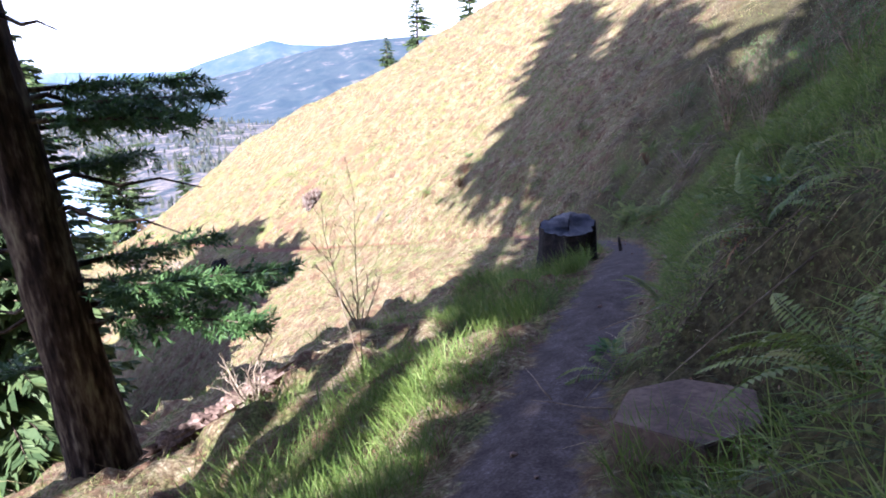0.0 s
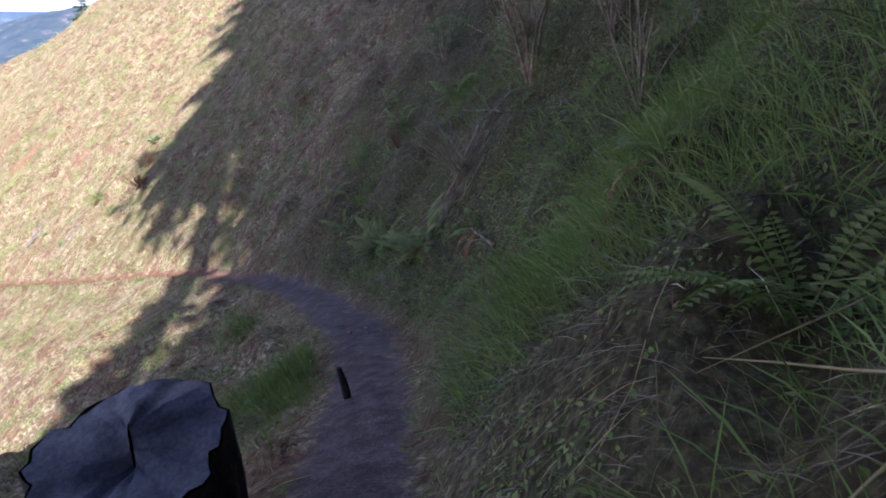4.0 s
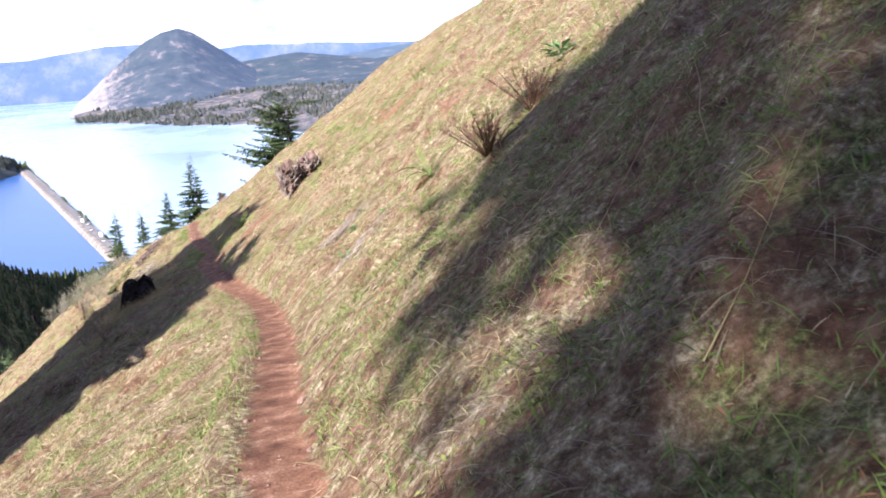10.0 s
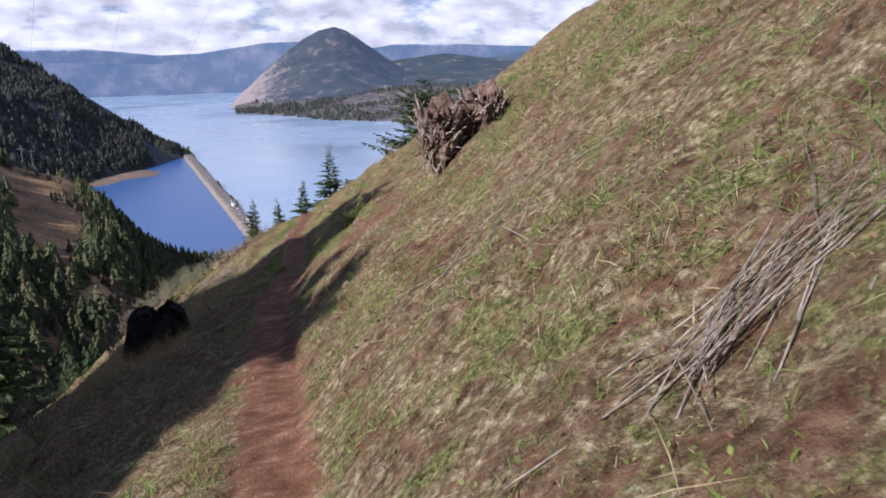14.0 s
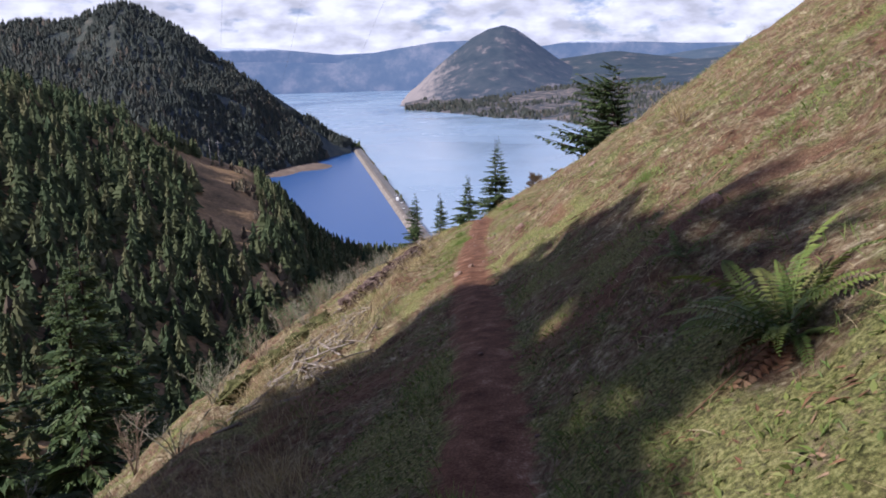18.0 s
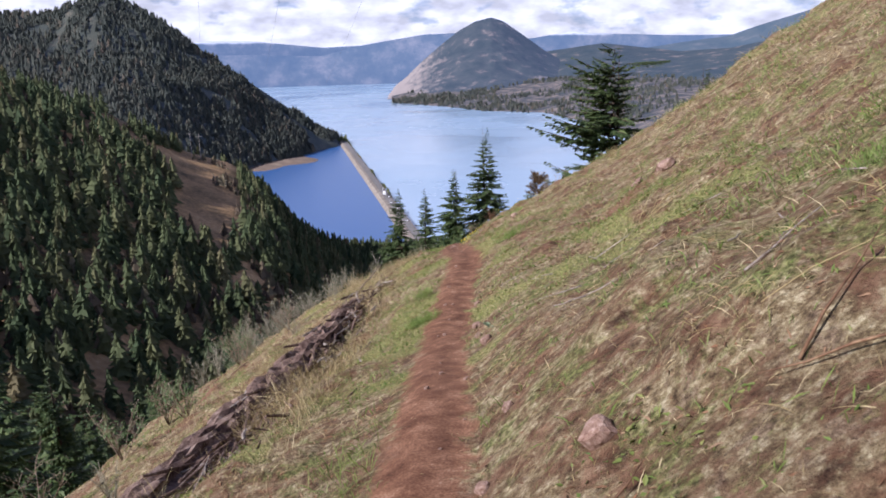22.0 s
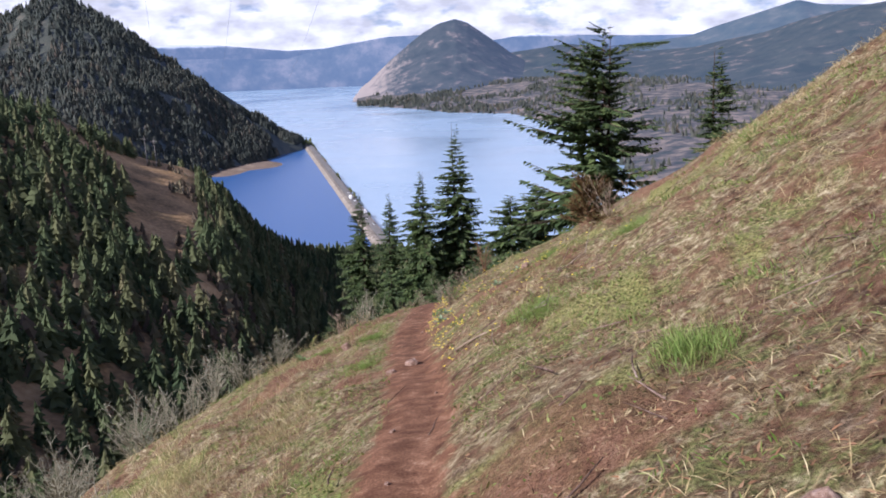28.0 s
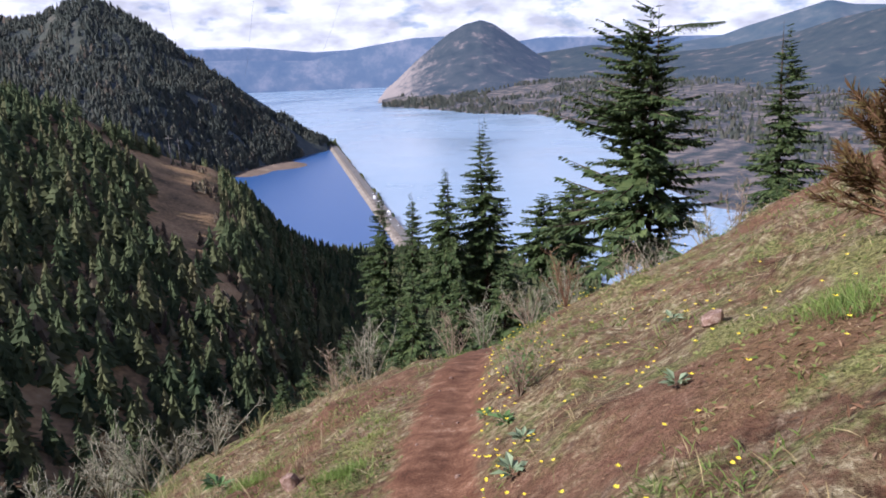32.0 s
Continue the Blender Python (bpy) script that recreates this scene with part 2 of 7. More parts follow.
TR[:, 0] += np.interp(TR[:, 1], [-60, -50, -44, -38, -33, 5, 12, 18, 24, 40], [-0.1, -0.14, -0.16, -0.12, -0.12, -0.1, 0.0, 0.18, 0.2, 0.0])  # the tread lies a little beside the walker's head


def spline(nodes, step=0.25):
    """Catmull-Rom through the nodes, sampled about every step metres near the walk."""
    p = np.vstack([2 * nodes[0] - nodes[1], nodes, 2 * nodes[-1] - nodes[-2]])
    out = []
    for k in range(1, len(p) - 2):
        a, b, c, d = p[k - 1], p[k], p[k + 1], p[k + 2]
        n = max(2, int(np.linalg.norm(c - b) / step)) if np.linalg.norm(c - b) < 15 else 24
        u = np.linspace(0, 1, n, endpoint=False)[:, None]
        out.append(0.5 * (2 * b + (c - a) * u + (2 * a - 5 * b + 4 * c - d) * u ** 2 + (3 * b - a - 3 * c + d) * u ** 3))
    return np.vstack(out + [p[-2:-1]])


LINE = spline(TR)
LTAN = np.gradient(LINE[:, :2], axis=0)
LTAN /= np.linalg.norm(LTAN, axis=1)[:, None]


def lattice(ix, iy, seed):
    h = (ix * 374761393 + iy * 668265263 + seed * 1442695041) & 0xFFFFFFFF
    h = ((h ^ (h >> 13)) * 1274126177) & 0xFFFFFFFF
    return ((h ^ (h >> 16)) & 0xFFFF) / 65535.0


def vnoise(x, y, size, seed=0):
    """Smooth noise from -1 to 1 with patches of about that many metres."""
    x, y = np.asarray(x, float) / size, np.asarray(y, float) / size
    ix, iy = np.floor(x).astype(np.int64), np.floor(y).astype(np.int64)
    fx, fy = x - ix, y - iy
    fx, fy = fx * fx * (3 - 2 * fx), fy * fy * (3 - 2 * fy)
    a, b = lattice(ix, iy, seed), lattice(ix + 1, iy, seed)
    c, d = lattice(ix, iy + 1, seed), lattice(ix + 1, iy + 1, seed)
    return ((a * (1 - fx) + b * fx) * (1 - fy) + (c * (1 - fx) + d * fx) * fy) * 2 - 1


def along(x, y):
    """For places in plan: the signed distance from the trail (uphill positive), the trail's height there, its index."""
    x, y = np.atleast_1d(np.asarray(x, float)), np.atleast_1d(np.asarray(y, float))
    d, z, idx = np.empty(x.shape), np.empty(x.shape), np.empty(x.shape, int)
    for s in range(0, len(x), 20000):
        q = slice(s, s + 20000)
        dx, dy = x[q, None] - LINE[None, :, 0], y[q, None] - LINE[None, :, 1]
        r2 = dx * dx + dy * dy
        k = r2.argmin(1)
        row = np.arange(len(k))
        # between the samples: slide along the tangent
        tx, ty = LTAN[k, 0], LTAN[k, 1]
        ex, ey = dx[row, k], dy[row, k]
        slide = ex * tx + ey * ty
        side = np.where(ex * ty - ey * tx > 0, 1.0, -1.0)
        d[q] = side * np.sqrt(r2[row, k])
        k2 = np.clip(k + np.where(slide > 0, 1, -1), 0, len(LINE) - 1)
        gap = np.hypot(LINE[k2, 0] - LINE[k, 0], LINE[k2, 1] - LINE[k, 1]) + 1e-6
        w = np.clip(np.abs(slide) / gap, 0, 1)
        z[q] = LINE[k, 2] * (1 - w) + LINE[k2, 2] * w
        idx[q] = k
    return d, z, idx


UP_AT = [-60, -45, -38, -26, -12, 0, 8, 20, 30, 60]
UP_SLOPE = [0.85, 0.85, 0.9, 0.84, 0.78, 0.66, 0.52, 0.5, 0.47, 0.40]
DOWN_AT = [-60, -38, -30, -20, 0, 12, 20, 30]
DOWN_SLOPE = [0.30, 0.30, 0.42, 0.5, 0.54, 0.54, 0.46, 0.46]
HALF = 0.20


def height(x, y, rough=True):
    """The hillside: a bench for the trail, a cut bank above it, a rounded shoulder and a steep fall below it."""
    d, z, k = along(x, y)
    yy = LINE[k, 1]
    m = np.interp(yy, UP_AT, UP_SLOPE)
    u = np.clip(d - HALF, 0, None)
    bank = 0.16 * (1 - np.exp(-u / 0.25))
    rise = bank + m * u + 0.2 * np.clip(u - 3.5, 0, 9) * np.interp(yy, [0, 6, 28, 36], [0, 1, 1, 0])
    rise -= 0.2 * np.clip(u - 13, 0, 30) * np.interp(yy, [-14, 2], [0, 1])
    far_up = np.clip(u - 18, 0, None)
    rise -= (m - 0.5).clip(0) * far_up * 0.8
    rise = np.where(u > 30, np.minimum(rise, 30 + (rise - 30) * 0.3), rise)
    rise = np.minimum(rise, 34 + 6 * np.tanh((rise - 34) / 30))
    w = np.clip(-d - HALF, 0, None)
    fall = np.interp(yy, DOWN_AT, DOWN_SLOPE) * w + 0.03 * np.clip(w - 2.0, 0, 7) ** 2 + 0.36 * np.clip(w - 9.0, 0, None)
    rise = rise - 0.42 * np.exp(-((d - 0.95) / 0.6) ** 2) * np.clip((d - 0.1) / 0.3, 0, 1) * np.interp(yy, [-40.5, -39, -36.5, -35], [0, 1, 1, 0])
    h = z + rise - fall
    h = h + 0.15 * np.exp(-((d + 0.42) / 0.11) ** 2) * np.interp(yy, [-36, -32, -20, -15], [0, 1, 1, 0])
    edge = np.clip(np.abs(d) - 0.35, 0, 1)
    if rough:
        x, y = np.atleast_1d(x), np.atleast_1d(y)
        h = h + edge * (0.16 * vnoise(x, y, 2.6, 1) + 0.095 * vnoise(x, y, 0.9, 2) + 0.06 * vnoise(x, y, 0.36, 3))
        h = h + np.clip(np.abs(d) / 12 - 0.3, 0, 1) * 0.6 * vnoise(x, y, 9, 4)
        h = h + 0.003 * vnoise(x, y, 0.25, 5) * (1 - edge) + 0.014 * (1 - edge) * vnoise(x, y, 0.8, 6)
        tuss = np.clip(vnoise(x, y, 0.55, 9) + 0.5 * vnoise(x, y, 0.24, 10), 0, 1)
        h = h + np.clip(np.abs(d) - 0.45, 0, 0.5) * 0.22 * tuss * np.interp(yy, [-36, -31], [2.4, 1.2])
    # a hollow under the stone slab, and hummocks on the shaded bank
    px, py = np.atleast_1d(np.asarray(x, float)), np.atleast_1d(np.asarray(y, float))
    w_ = np.clip((1.15 - np.hypot(px + 14.05, py + 46.2)) / 0.4, 0, 1)
    h = h * (1 - w_) + np.minimum(h, 9.98) * w_
    if rough:
        h = h + np.interp(yy, [-36, -33], [1, 0]) * np.clip(d - 0.6, 0, 1) * (0.14 * vnoise(px, py, 0.8, 7) + 0.2 * vnoise(px, py, 1.9, 8))
    # the spur ends beyond the last bend and drops to the river
    x, y = np.atleast_1d(np.asarray(x, float)), np.atleast_1d(np.asarray(y, float))
    out = np.clip((y - 60 - 0.25 * np.clip(x - 20, 0, 400)) / 190, 0, 1)
    h = h * (1 - out) - 165 * out - 60 * np.clip(out - 0.15, 0, None) * (h > -60)
    return np.clip(h, -165.0, 60)


def ground_z(x, y):
    return float(height(np.array([x]), np.array([y]))[0])


def mesh_from(name, verts, faces, mats, parent=None, smooth=False, face_mats=None):
    """One mesh object from arrays: verts n x 3, faces as n x 3 or n x 4."""
    verts, faces = np.asarray(verts, np.float32), np.asarray(faces, np.int32)
    me = bpy.data.meshes.new(name)
    nf, k = faces.shape
    me.vertices.add(len(verts))
    me.vertices.foreach_set("co", verts.ravel())
    me.loops.add(nf * k)
    me.loops.foreach_set("vertex_index", faces.ravel())
    me.polygons.add(nf)
    me.polygons.foreach_set("loop_start", np.arange(0, nf * k, k, dtype=np.int32))
    me.polygons.foreach_set("use_smooth", np.full(nf, smooth))
    for mt in mats if isinstance(mats, (list, tuple)) else [mats]:
        me.materials.append(mt)
    if face_mats is not None:
        me.polygons.foreach_set("material_index", np.asarray(face_mats, np.int32))
    me.update(calc_edges=True)
    ob = new(name, me)
    if parent:
        ob.parent = parent
    return ob


def grid_faces(nx, ny):
    i = np.arange((nx - 1) * (ny - 1))
    a = (i // (nx - 1)) * nx + i % (nx - 1)
    return np.stack([a, a + 1, a + 1 + nx, a + nx], 1)


# ---- ground ----
def axis_steps(lo, hi, fine, reach_lo, reach_hi, grow=1.14):
    mid = np.arange(lo, hi + fine / 2, fine)
    up_, dn, s = [], [], fine
    v = hi
    while v < reach_hi:
        s *= grow
        v += s
        up_.append(v)
    v, s = lo, fine
    while v > reach_lo:
        s *= grow
        v -= s
        dn.append(v)
    return np.concatenate([dn[::-1], mid, up_])


gx = axis_steps(-19, 9, 0.17, -4800, 4800)
gy = axis_steps(-52, 29, 0.18, -4800, 4800)
GX, GY = np.meshgrid(gx, gy)
GZ = height(GX.ravel(), GY.ravel())
GD = along(GX.ravel(), GY.ravel())[0]


def soil_material():
    """Brown soil, moss and thatch on the slope, red-brown trodden dirt along the trail, with a ragged border between them."""
    m = bpy.data.materials.new("hillside_soil")
    m.use_nodes = True
    n, l = m.node_tree.nodes, m.node_tree.links
    b = n["Principled BSDF"]
    b.inputs["Roughness"].default_value, b.inputs["Specular IOR Level"].default_value = 0.95, 0.1
    tc = n.new("ShaderNodeTexCoord").outputs["Object"]

    def noise_tex(scale, detail=6.0, rough=0.62):
        t = n.new("ShaderNodeTexNoise")
        t.inputs["Scale"].default_value, t.inputs["Detail"].default_value, t.inputs["Roughness"].default_value = scale, detail, rough
        l.new(tc, t.inputs["Vector"])
        return t.outputs["Fac"]

    def ramp_of(fac, stops):
        r = n.new("ShaderNodeValToRGB")
        fill_ramp(r, stops)
        l.new(fac, r.inputs[0])
        return r.outputs[0]

    def mixed(fac, a, c):
        x = n.new("ShaderNodeMix")
        x.data_type = "RGBA"
        l.new(fac, x.inputs["Factor"])
        l.new(a, x.inputs[6])
        l.new(c, x.inputs[7])
        return x.outputs[2]

    def calc(op, a, c):
        x = n.new("ShaderNodeMath")
        x.operation = op
        for k, v in ((0, a), (1, c)):
            if isinstance(v, float):
                x.inputs[k].default_value = v
            else:
                l.new(v, x.inputs[k])
        return x.outputs[0]

    soil = ramp_of(noise_tex(7.0, 8.0, 0.7), [(0.36, (0.038, 0.020, 0.012)), (0.5, (0.12, 0.063, 0.036)), (0.64, (0.22, 0.135, 0.082))])
    thatch = ramp_of(noise_tex(15.0, 8.0, 0.78), [(0.36, (0.04, 0.026, 0.015)), (0.47, (0.16, 0.115, 0.06)), (0.55, (0.29, 0.235, 0.135)), (0.64, (0.53, 0.465, 0.30))])
    moss = ramp_of(noise_tex(30.0, 6.0, 0.7), [(0.38, (0.035, 0.042, 0.013)), (0.5, (0.115, 0.13, 0.04)), (0.62, (0.25, 0.255, 0.09))])
    w1 = ramp_of(noise_tex(2.4, 10.0, 0.8), [(0.44, (0, 0, 0)), (0.56, (1, 1, 1))])
    w2 = ramp_of(noise_tex(1.9, 10.0, 0.82), [(0.50, (0, 0, 0)), (0.58, (0.85, 0.85, 0.85))])
    cover = mixed(w2, mixed(w1, soil, thatch), moss)
    dead = ramp_of(noise_tex(34.0, 8.0, 0.75), [(0.38, (0.04, 0.026, 0.018)), (0.5, (0.15, 0.103, 0.066)), (0.62, (0.33, 0.25, 0.165))])
    w3 = ramp_of(noise_tex(3.4, 10.0, 0.8), [(0.55, (0, 0, 0)), (0.61, (0.8, 0.8, 0.8))])
    cover = mixed(w3, cover, dead)
    tread = ramp_of(calc("ADD", calc("MULTIPLY", noise_tex(5.0), 0.55), calc("MULTIPLY", noise_tex(70.0, 4.0), 0.45)), [(0.34, (0.05, 0.022, 0.013)), (0.48, (0.125, 0.059, 0.033)), (0.57, (0.2, 0.104, 0.06)), (0.66, (0.35, 0.225, 0.15))])
    # greyer, darker tread along the wooded start: bluish shade put into its colour
    shade_tread = ramp_of(calc("ADD", calc("MULTIPLY", noise_tex(6.0), 0.5), calc("MULTIPLY", noise_tex(55.0, 4.0), 0.5)), [(0.34, (0.03, 0.022, 0.02)), (0.5, (0.075, 0.058, 0.054)), (0.6, (0.12, 0.10, 0.095)), (0.7, (0.26, 0.23, 0.22))])
    wood = n.new("ShaderNodeAttribute")
    wood.attribute_name = "shade_tread"
    tread = mixed(wood.outputs["Fac"], tread, shade_tread)
    # dark soil and moss on the bank, with its shade put into the colour
    shade_cover = ramp_of(noise_tex(18.0, 8.0, 0.7), [(0.34, (0.018, 0.014, 0.008)), (0.5, (0.05, 0.045, 0.02)), (0.62, (0.11, 0.10, 0.042))])
    yellow = ramp_of(noise_tex(40.0, 6.0, 0.7), [(0.4, (0.055, 0.058, 0.02)), (0.5, (0.17, 0.175, 0.052)), (0.61, (0.35, 0.335, 0.13))])
    dug = ramp_of(calc("ADD", calc("MULTIPLY", noise_tex(9.0, 8.0, 0.7), 0.6), calc("MULTIPLY", noise_tex(60.0, 4.0), 0.4)), [(0.34, (0.04, 0.018, 0.011)), (0.5, (0.16, 0.08, 0.047)), (0.6, (0.25, 0.145, 0.092)), (0.7, (0.38, 0.26, 0.18))])
    for name, colour in (("mossy", yellow), ("bare", dug)):
        where = n.new("ShaderNodeAttribute")
        where.attribute_name = name
        sharp = n.new("ShaderNodeMapRange")
        sharp.inputs["From Min"].default_value, sharp.inputs["From Max"].default_value = 0.4, 0.8
        sharp.inputs["To Max"].default_value = 0.8
        l.new(calc("ADD", where.outputs["Fac"], calc("MULTIPLY", calc("SUBTRACT", noise_tex(6.0, 9.0, 0.8), 0.5), 1.6)), sharp.inputs["Value"])
        cover = mixed(sharp.outputs[0], cover, colour if name == "bare" else mixed(w3, colour, dead))
    under = n.new("ShaderNodeAttribute")
    under.attribute_name = "bank_shade"
    cover = mixed(under.outputs["Fac"], cover, shade_cover)
    at = n.new("ShaderNodeAttribute")
    at.attribute_name = "path"
    edge = calc("ADD", at.outputs["Fac"], calc("MULTIPLY", calc("SUBTRACT", noise_tex(4.5, 8.0, 0.75), 0.5), 0.55))
    mask = n.new("ShaderNodeMapRange")
    mask.inputs["From Min"].default_value, mask.inputs["From Max"].default_value = 0.22, 0.30
    mask.inputs["To Min"].default_value, mask.inputs["To Max"].default_value = 1.0, 0.0
    l.new(edge, mask.inputs["Value"])
    l.new(mixed(mask.outputs[0], cover, tread), b.inputs["Base Color"])
    bp = n.new("ShaderNodeBump")
    bp.inputs["Distance"].default_value = 0.045
    l.new(calc("SUBTRACT", 0.9, calc("MULTIPLY", mask.outputs[0], 0.74)), bp.inputs["Strength"])
    l.new(calc("ADD", noise_tex(14.0, 8.0, 0.7), calc("MULTIPLY", noise_tex(70.0), 0.4)), bp.inputs["Height"])
    l.new(bp.outputs[0], b.inputs["Normal"])
    return m


def worn(d, y):
    """Distance from the tread's middle, shrunk where the trail is trodden wider, above all on its lower side."""
    k = np.interp(y, [-44, -38, -34, 4, 10, 18, 26], [0.78, 0.82, 1.0, 1.0, 0.95, 0.85, 0.85])
    d = d + np.interp(y, [-40, -35, -14, -8, 6, 10], [0.18, 0.0, 0.0, 0.1, 0.1, 0.0])
    k = k * np.where(d > 0, np.interp(y, [-35, -32, -19, -16], [1.0, 1.3, 1.3, 1.0]), 1.0)
    return np.abs(d) * np.where(d < 0, k * np.interp(y, [6, 12, 20], [1.0, 0.85, 0.9]), k)


def bare_soil(x, y):
    """Patches of dug or slipped soil on the slope, from 0 to 1."""
    x, y = np.asarray(x, float), np.asarray(y, float)
    lie = 0.9 * np.exp(-((x - 2.2) ** 2 + (y - 7.9) ** 2) / 1.3) - 1.2 * np.exp(-((x - 2.5) ** 2 + (y - 4.8) ** 2) / 4.0)
    # a bare strip along the brow beside the last bend
    s_ = np.clip((y - 20.6) / 6.0, 0, 1)
    lie = lie + 1.6 * np.exp(-((x + 2.0 - 2.3 * s_) / 0.42) ** 2) * ((y > 20.6) & (y < 27))
    lie = lie + 1.5 * np.exp(-((x + 2.05 - 0.12 * (y - 3)) / 0.5) ** 2) * ((y > 2.2) & (y < 10.5))   # rotted wood round the log
    return np.clip((vnoise(x, y, 1.5, 73) + 0.6 * vnoise(x, y, 0.5, 74) - 0.36 + lie) / 0.5, 0, 1) * np.interp(y, [-23, -17], [0.3, 1.0])


def moss_cushion(x, y):
    x, y = np.asarray(x, float), np.asarray(y, float)
    lie = 1.2 * np.exp(-((x - 2.5) ** 2 + (y - 5.2) ** 2) / 2.2)
    return np.clip((vnoise(x, y, 1.4, 151) + 0.7 * vnoise(x, y, 0.5, 152) - 0.4 + lie) / 0.5, 0, 1) * np.interp(y, [-20, -12], [0.2, 1.0])


earth = soil_material()
ground = mesh_from("ground", np.stack([GX.ravel(), GY.ravel(), GZ], 1), grid_faces(len(gx), len(gy)), earth, smooth=True)
tagged(ground, "steep grassy hillside of brown soil falling to the river", "ground", kind="structure")
keep = ground.data.attributes.new("path", "FLOAT", "POINT")
keep.data.foreach_set("value", np.clip(worn(GD, GY.ravel()), 0, 3).astype(np.float32))
keep = ground.data.attributes.new("shade_tread", "FLOAT", "POINT")
keep.data.foreach_set("value", np.clip((-31.5 - GY.ravel()) / 3, 0, 1).astype(np.float32))
# where the bank's cover takes the colour darkened for shade
keep = ground.data.attributes.new("bank_shade", "FLOAT", "POINT")
keep.data.foreach_set("value", (0.85 * np.clip((-33.0 - GY.ravel()) / 3, 0, 1) * np.clip(GD / 0.5, 0, 1)).astype(np.float32))
for name, field in (("bare", bare_soil), ("mossy", moss_cushion)):
    keep = ground.data.attributes.new(name, "FLOAT", "POINT")
    keep.data.foreach_set("value", (field(GX.ravel(), GY.ravel()) * np.clip(1.6 - np.abs(GD) / 7, 0, 1)).astype(np.float32))
ZG, DG = GZ.reshape(GX.shape), GD.reshape(GX.shape)


def lookup(grid, x, y):
    """Bilinear value of a ground grid at places in plan."""
    x, y = np.asarray(x, float), np.asarray(y, float)
    i = np.clip(np.searchsorted(gx, x) - 1, 0, len(gx) - 2)
    j = np.clip(np.searchsorted(gy, y) - 1, 0, len(gy) - 2)
    fx, fy = (x - gx[i]) / (gx[i + 1] - gx[i]), (y - gy[j]) / (gy[j + 1] - gy[j])
    return (grid[j, i] * (1 - fx) + grid[j, i + 1] * fx) * (1 - fy) + (grid[j + 1, i] * (1 - fx) + grid[j + 1, i + 1] * fx) * fy


def gz(x, y):
    return float(lookup(ZG, x, y))


# ---- water ----
WATER = -147.0
EYE0 = (0.5, 0.0)
wm = bpy.data.materials.new("river_water")
wm.use_nodes = True
n_, l_ = wm.node_tree.nodes, wm.node_tree.links
b_ = n_["Principled BSDF"]
b_.inputs["Base Color"].default_value = (0.23, 0.33, 0.44, 1)
b_.inputs["Roughness"].default_value = 0.22
b_.inputs["IOR"].default_value = 1.33
wv = n_.new("ShaderNodeTexNoise")
wv.inputs["Scale"].default_value, wv.inputs["Detail"].default_value = 0.25, 8.0
tc_ = n_.new("ShaderNodeTexCoord")
l_.new(tc_.outputs["Object"], wv.inputs["Vector"])
bp_ = n_.new("ShaderNodeBump")
bp_.inputs["Strength"].default_value, bp_.inputs["Distance"].default_value = 0.25, 1.0
l_.new(wv.outputs["Fac"], bp_.inputs["Height"])
l_.new(bp_.outputs[0], b_.inputs["Normal"])
bw = n_.new("ShaderNodeTexNoise")
bw.inputs["Scale"].default_value, bw.inputs["Detail"].default_value = 0.004, 5.0
l_.new(tc_.outputs["Object"], bw.inputs["Vector"])
rr = n_.new("ShaderNodeMapRange")
rr.inputs["From Min"].default_value, rr.inputs["From Max"].default_value = 0.35, 0.65
rr.inputs["To Min"].default_value, rr.inputs["To Max"].default_value = 0.12, 0.34
l_.new(bw.outputs["Fac"], rr.inputs["Value"])
l_.new(rr.outputs[0], b_.inputs["Roughness"])
water = mesh_from("water", [(-4900, 300, WATER), (4900, 300, WATER), (4900, 4900, WATER), (-4900, 4900, WATER)], [(0, 1, 2, 3)], wm)
tagged(water, "wide calm blue river with pale wind streaks", "river", kind="structure")


lag = bpy.data.materials.new("lagoon_water")
lag.use_nodes = True
lb = lag.node_tree.nodes["Principled BSDF"]
lb.inputs["Base Color"].default_value, lb.inputs["Roughness"].default_value, lb.inputs["Specular IOR Level"].default_value = (0.03, 0.09, 0.235, 1), 0.3, 0.15
ln = lag.node_tree.nodes.new("ShaderNodeTexNoise")
ln.inputs["Scale"].default_value, ln.inputs["Detail"].default_value = 0.3, 6.0
lbp = lag.node_tree.nodes.new("ShaderNodeBump")
lbp.inputs["Strength"].default_value = 0.2
lag.node_tree.links.new(lag.node_tree.nodes.new("ShaderNodeTexCoord").outputs["Object"], ln.inputs["Vector"])
lag.node_tree.links.new(ln.outputs["Fac"], lbp.inputs["Height"])
lag.node_tree.links.new(lbp.outputs[0], lb.inputs["Normal"])


# ---- far land ----
def polar(b, r):
    return EYE0[0] + np.sin(np.radians(b)) * r, EYE0[1] + np.cos(np.radians(b)) * r


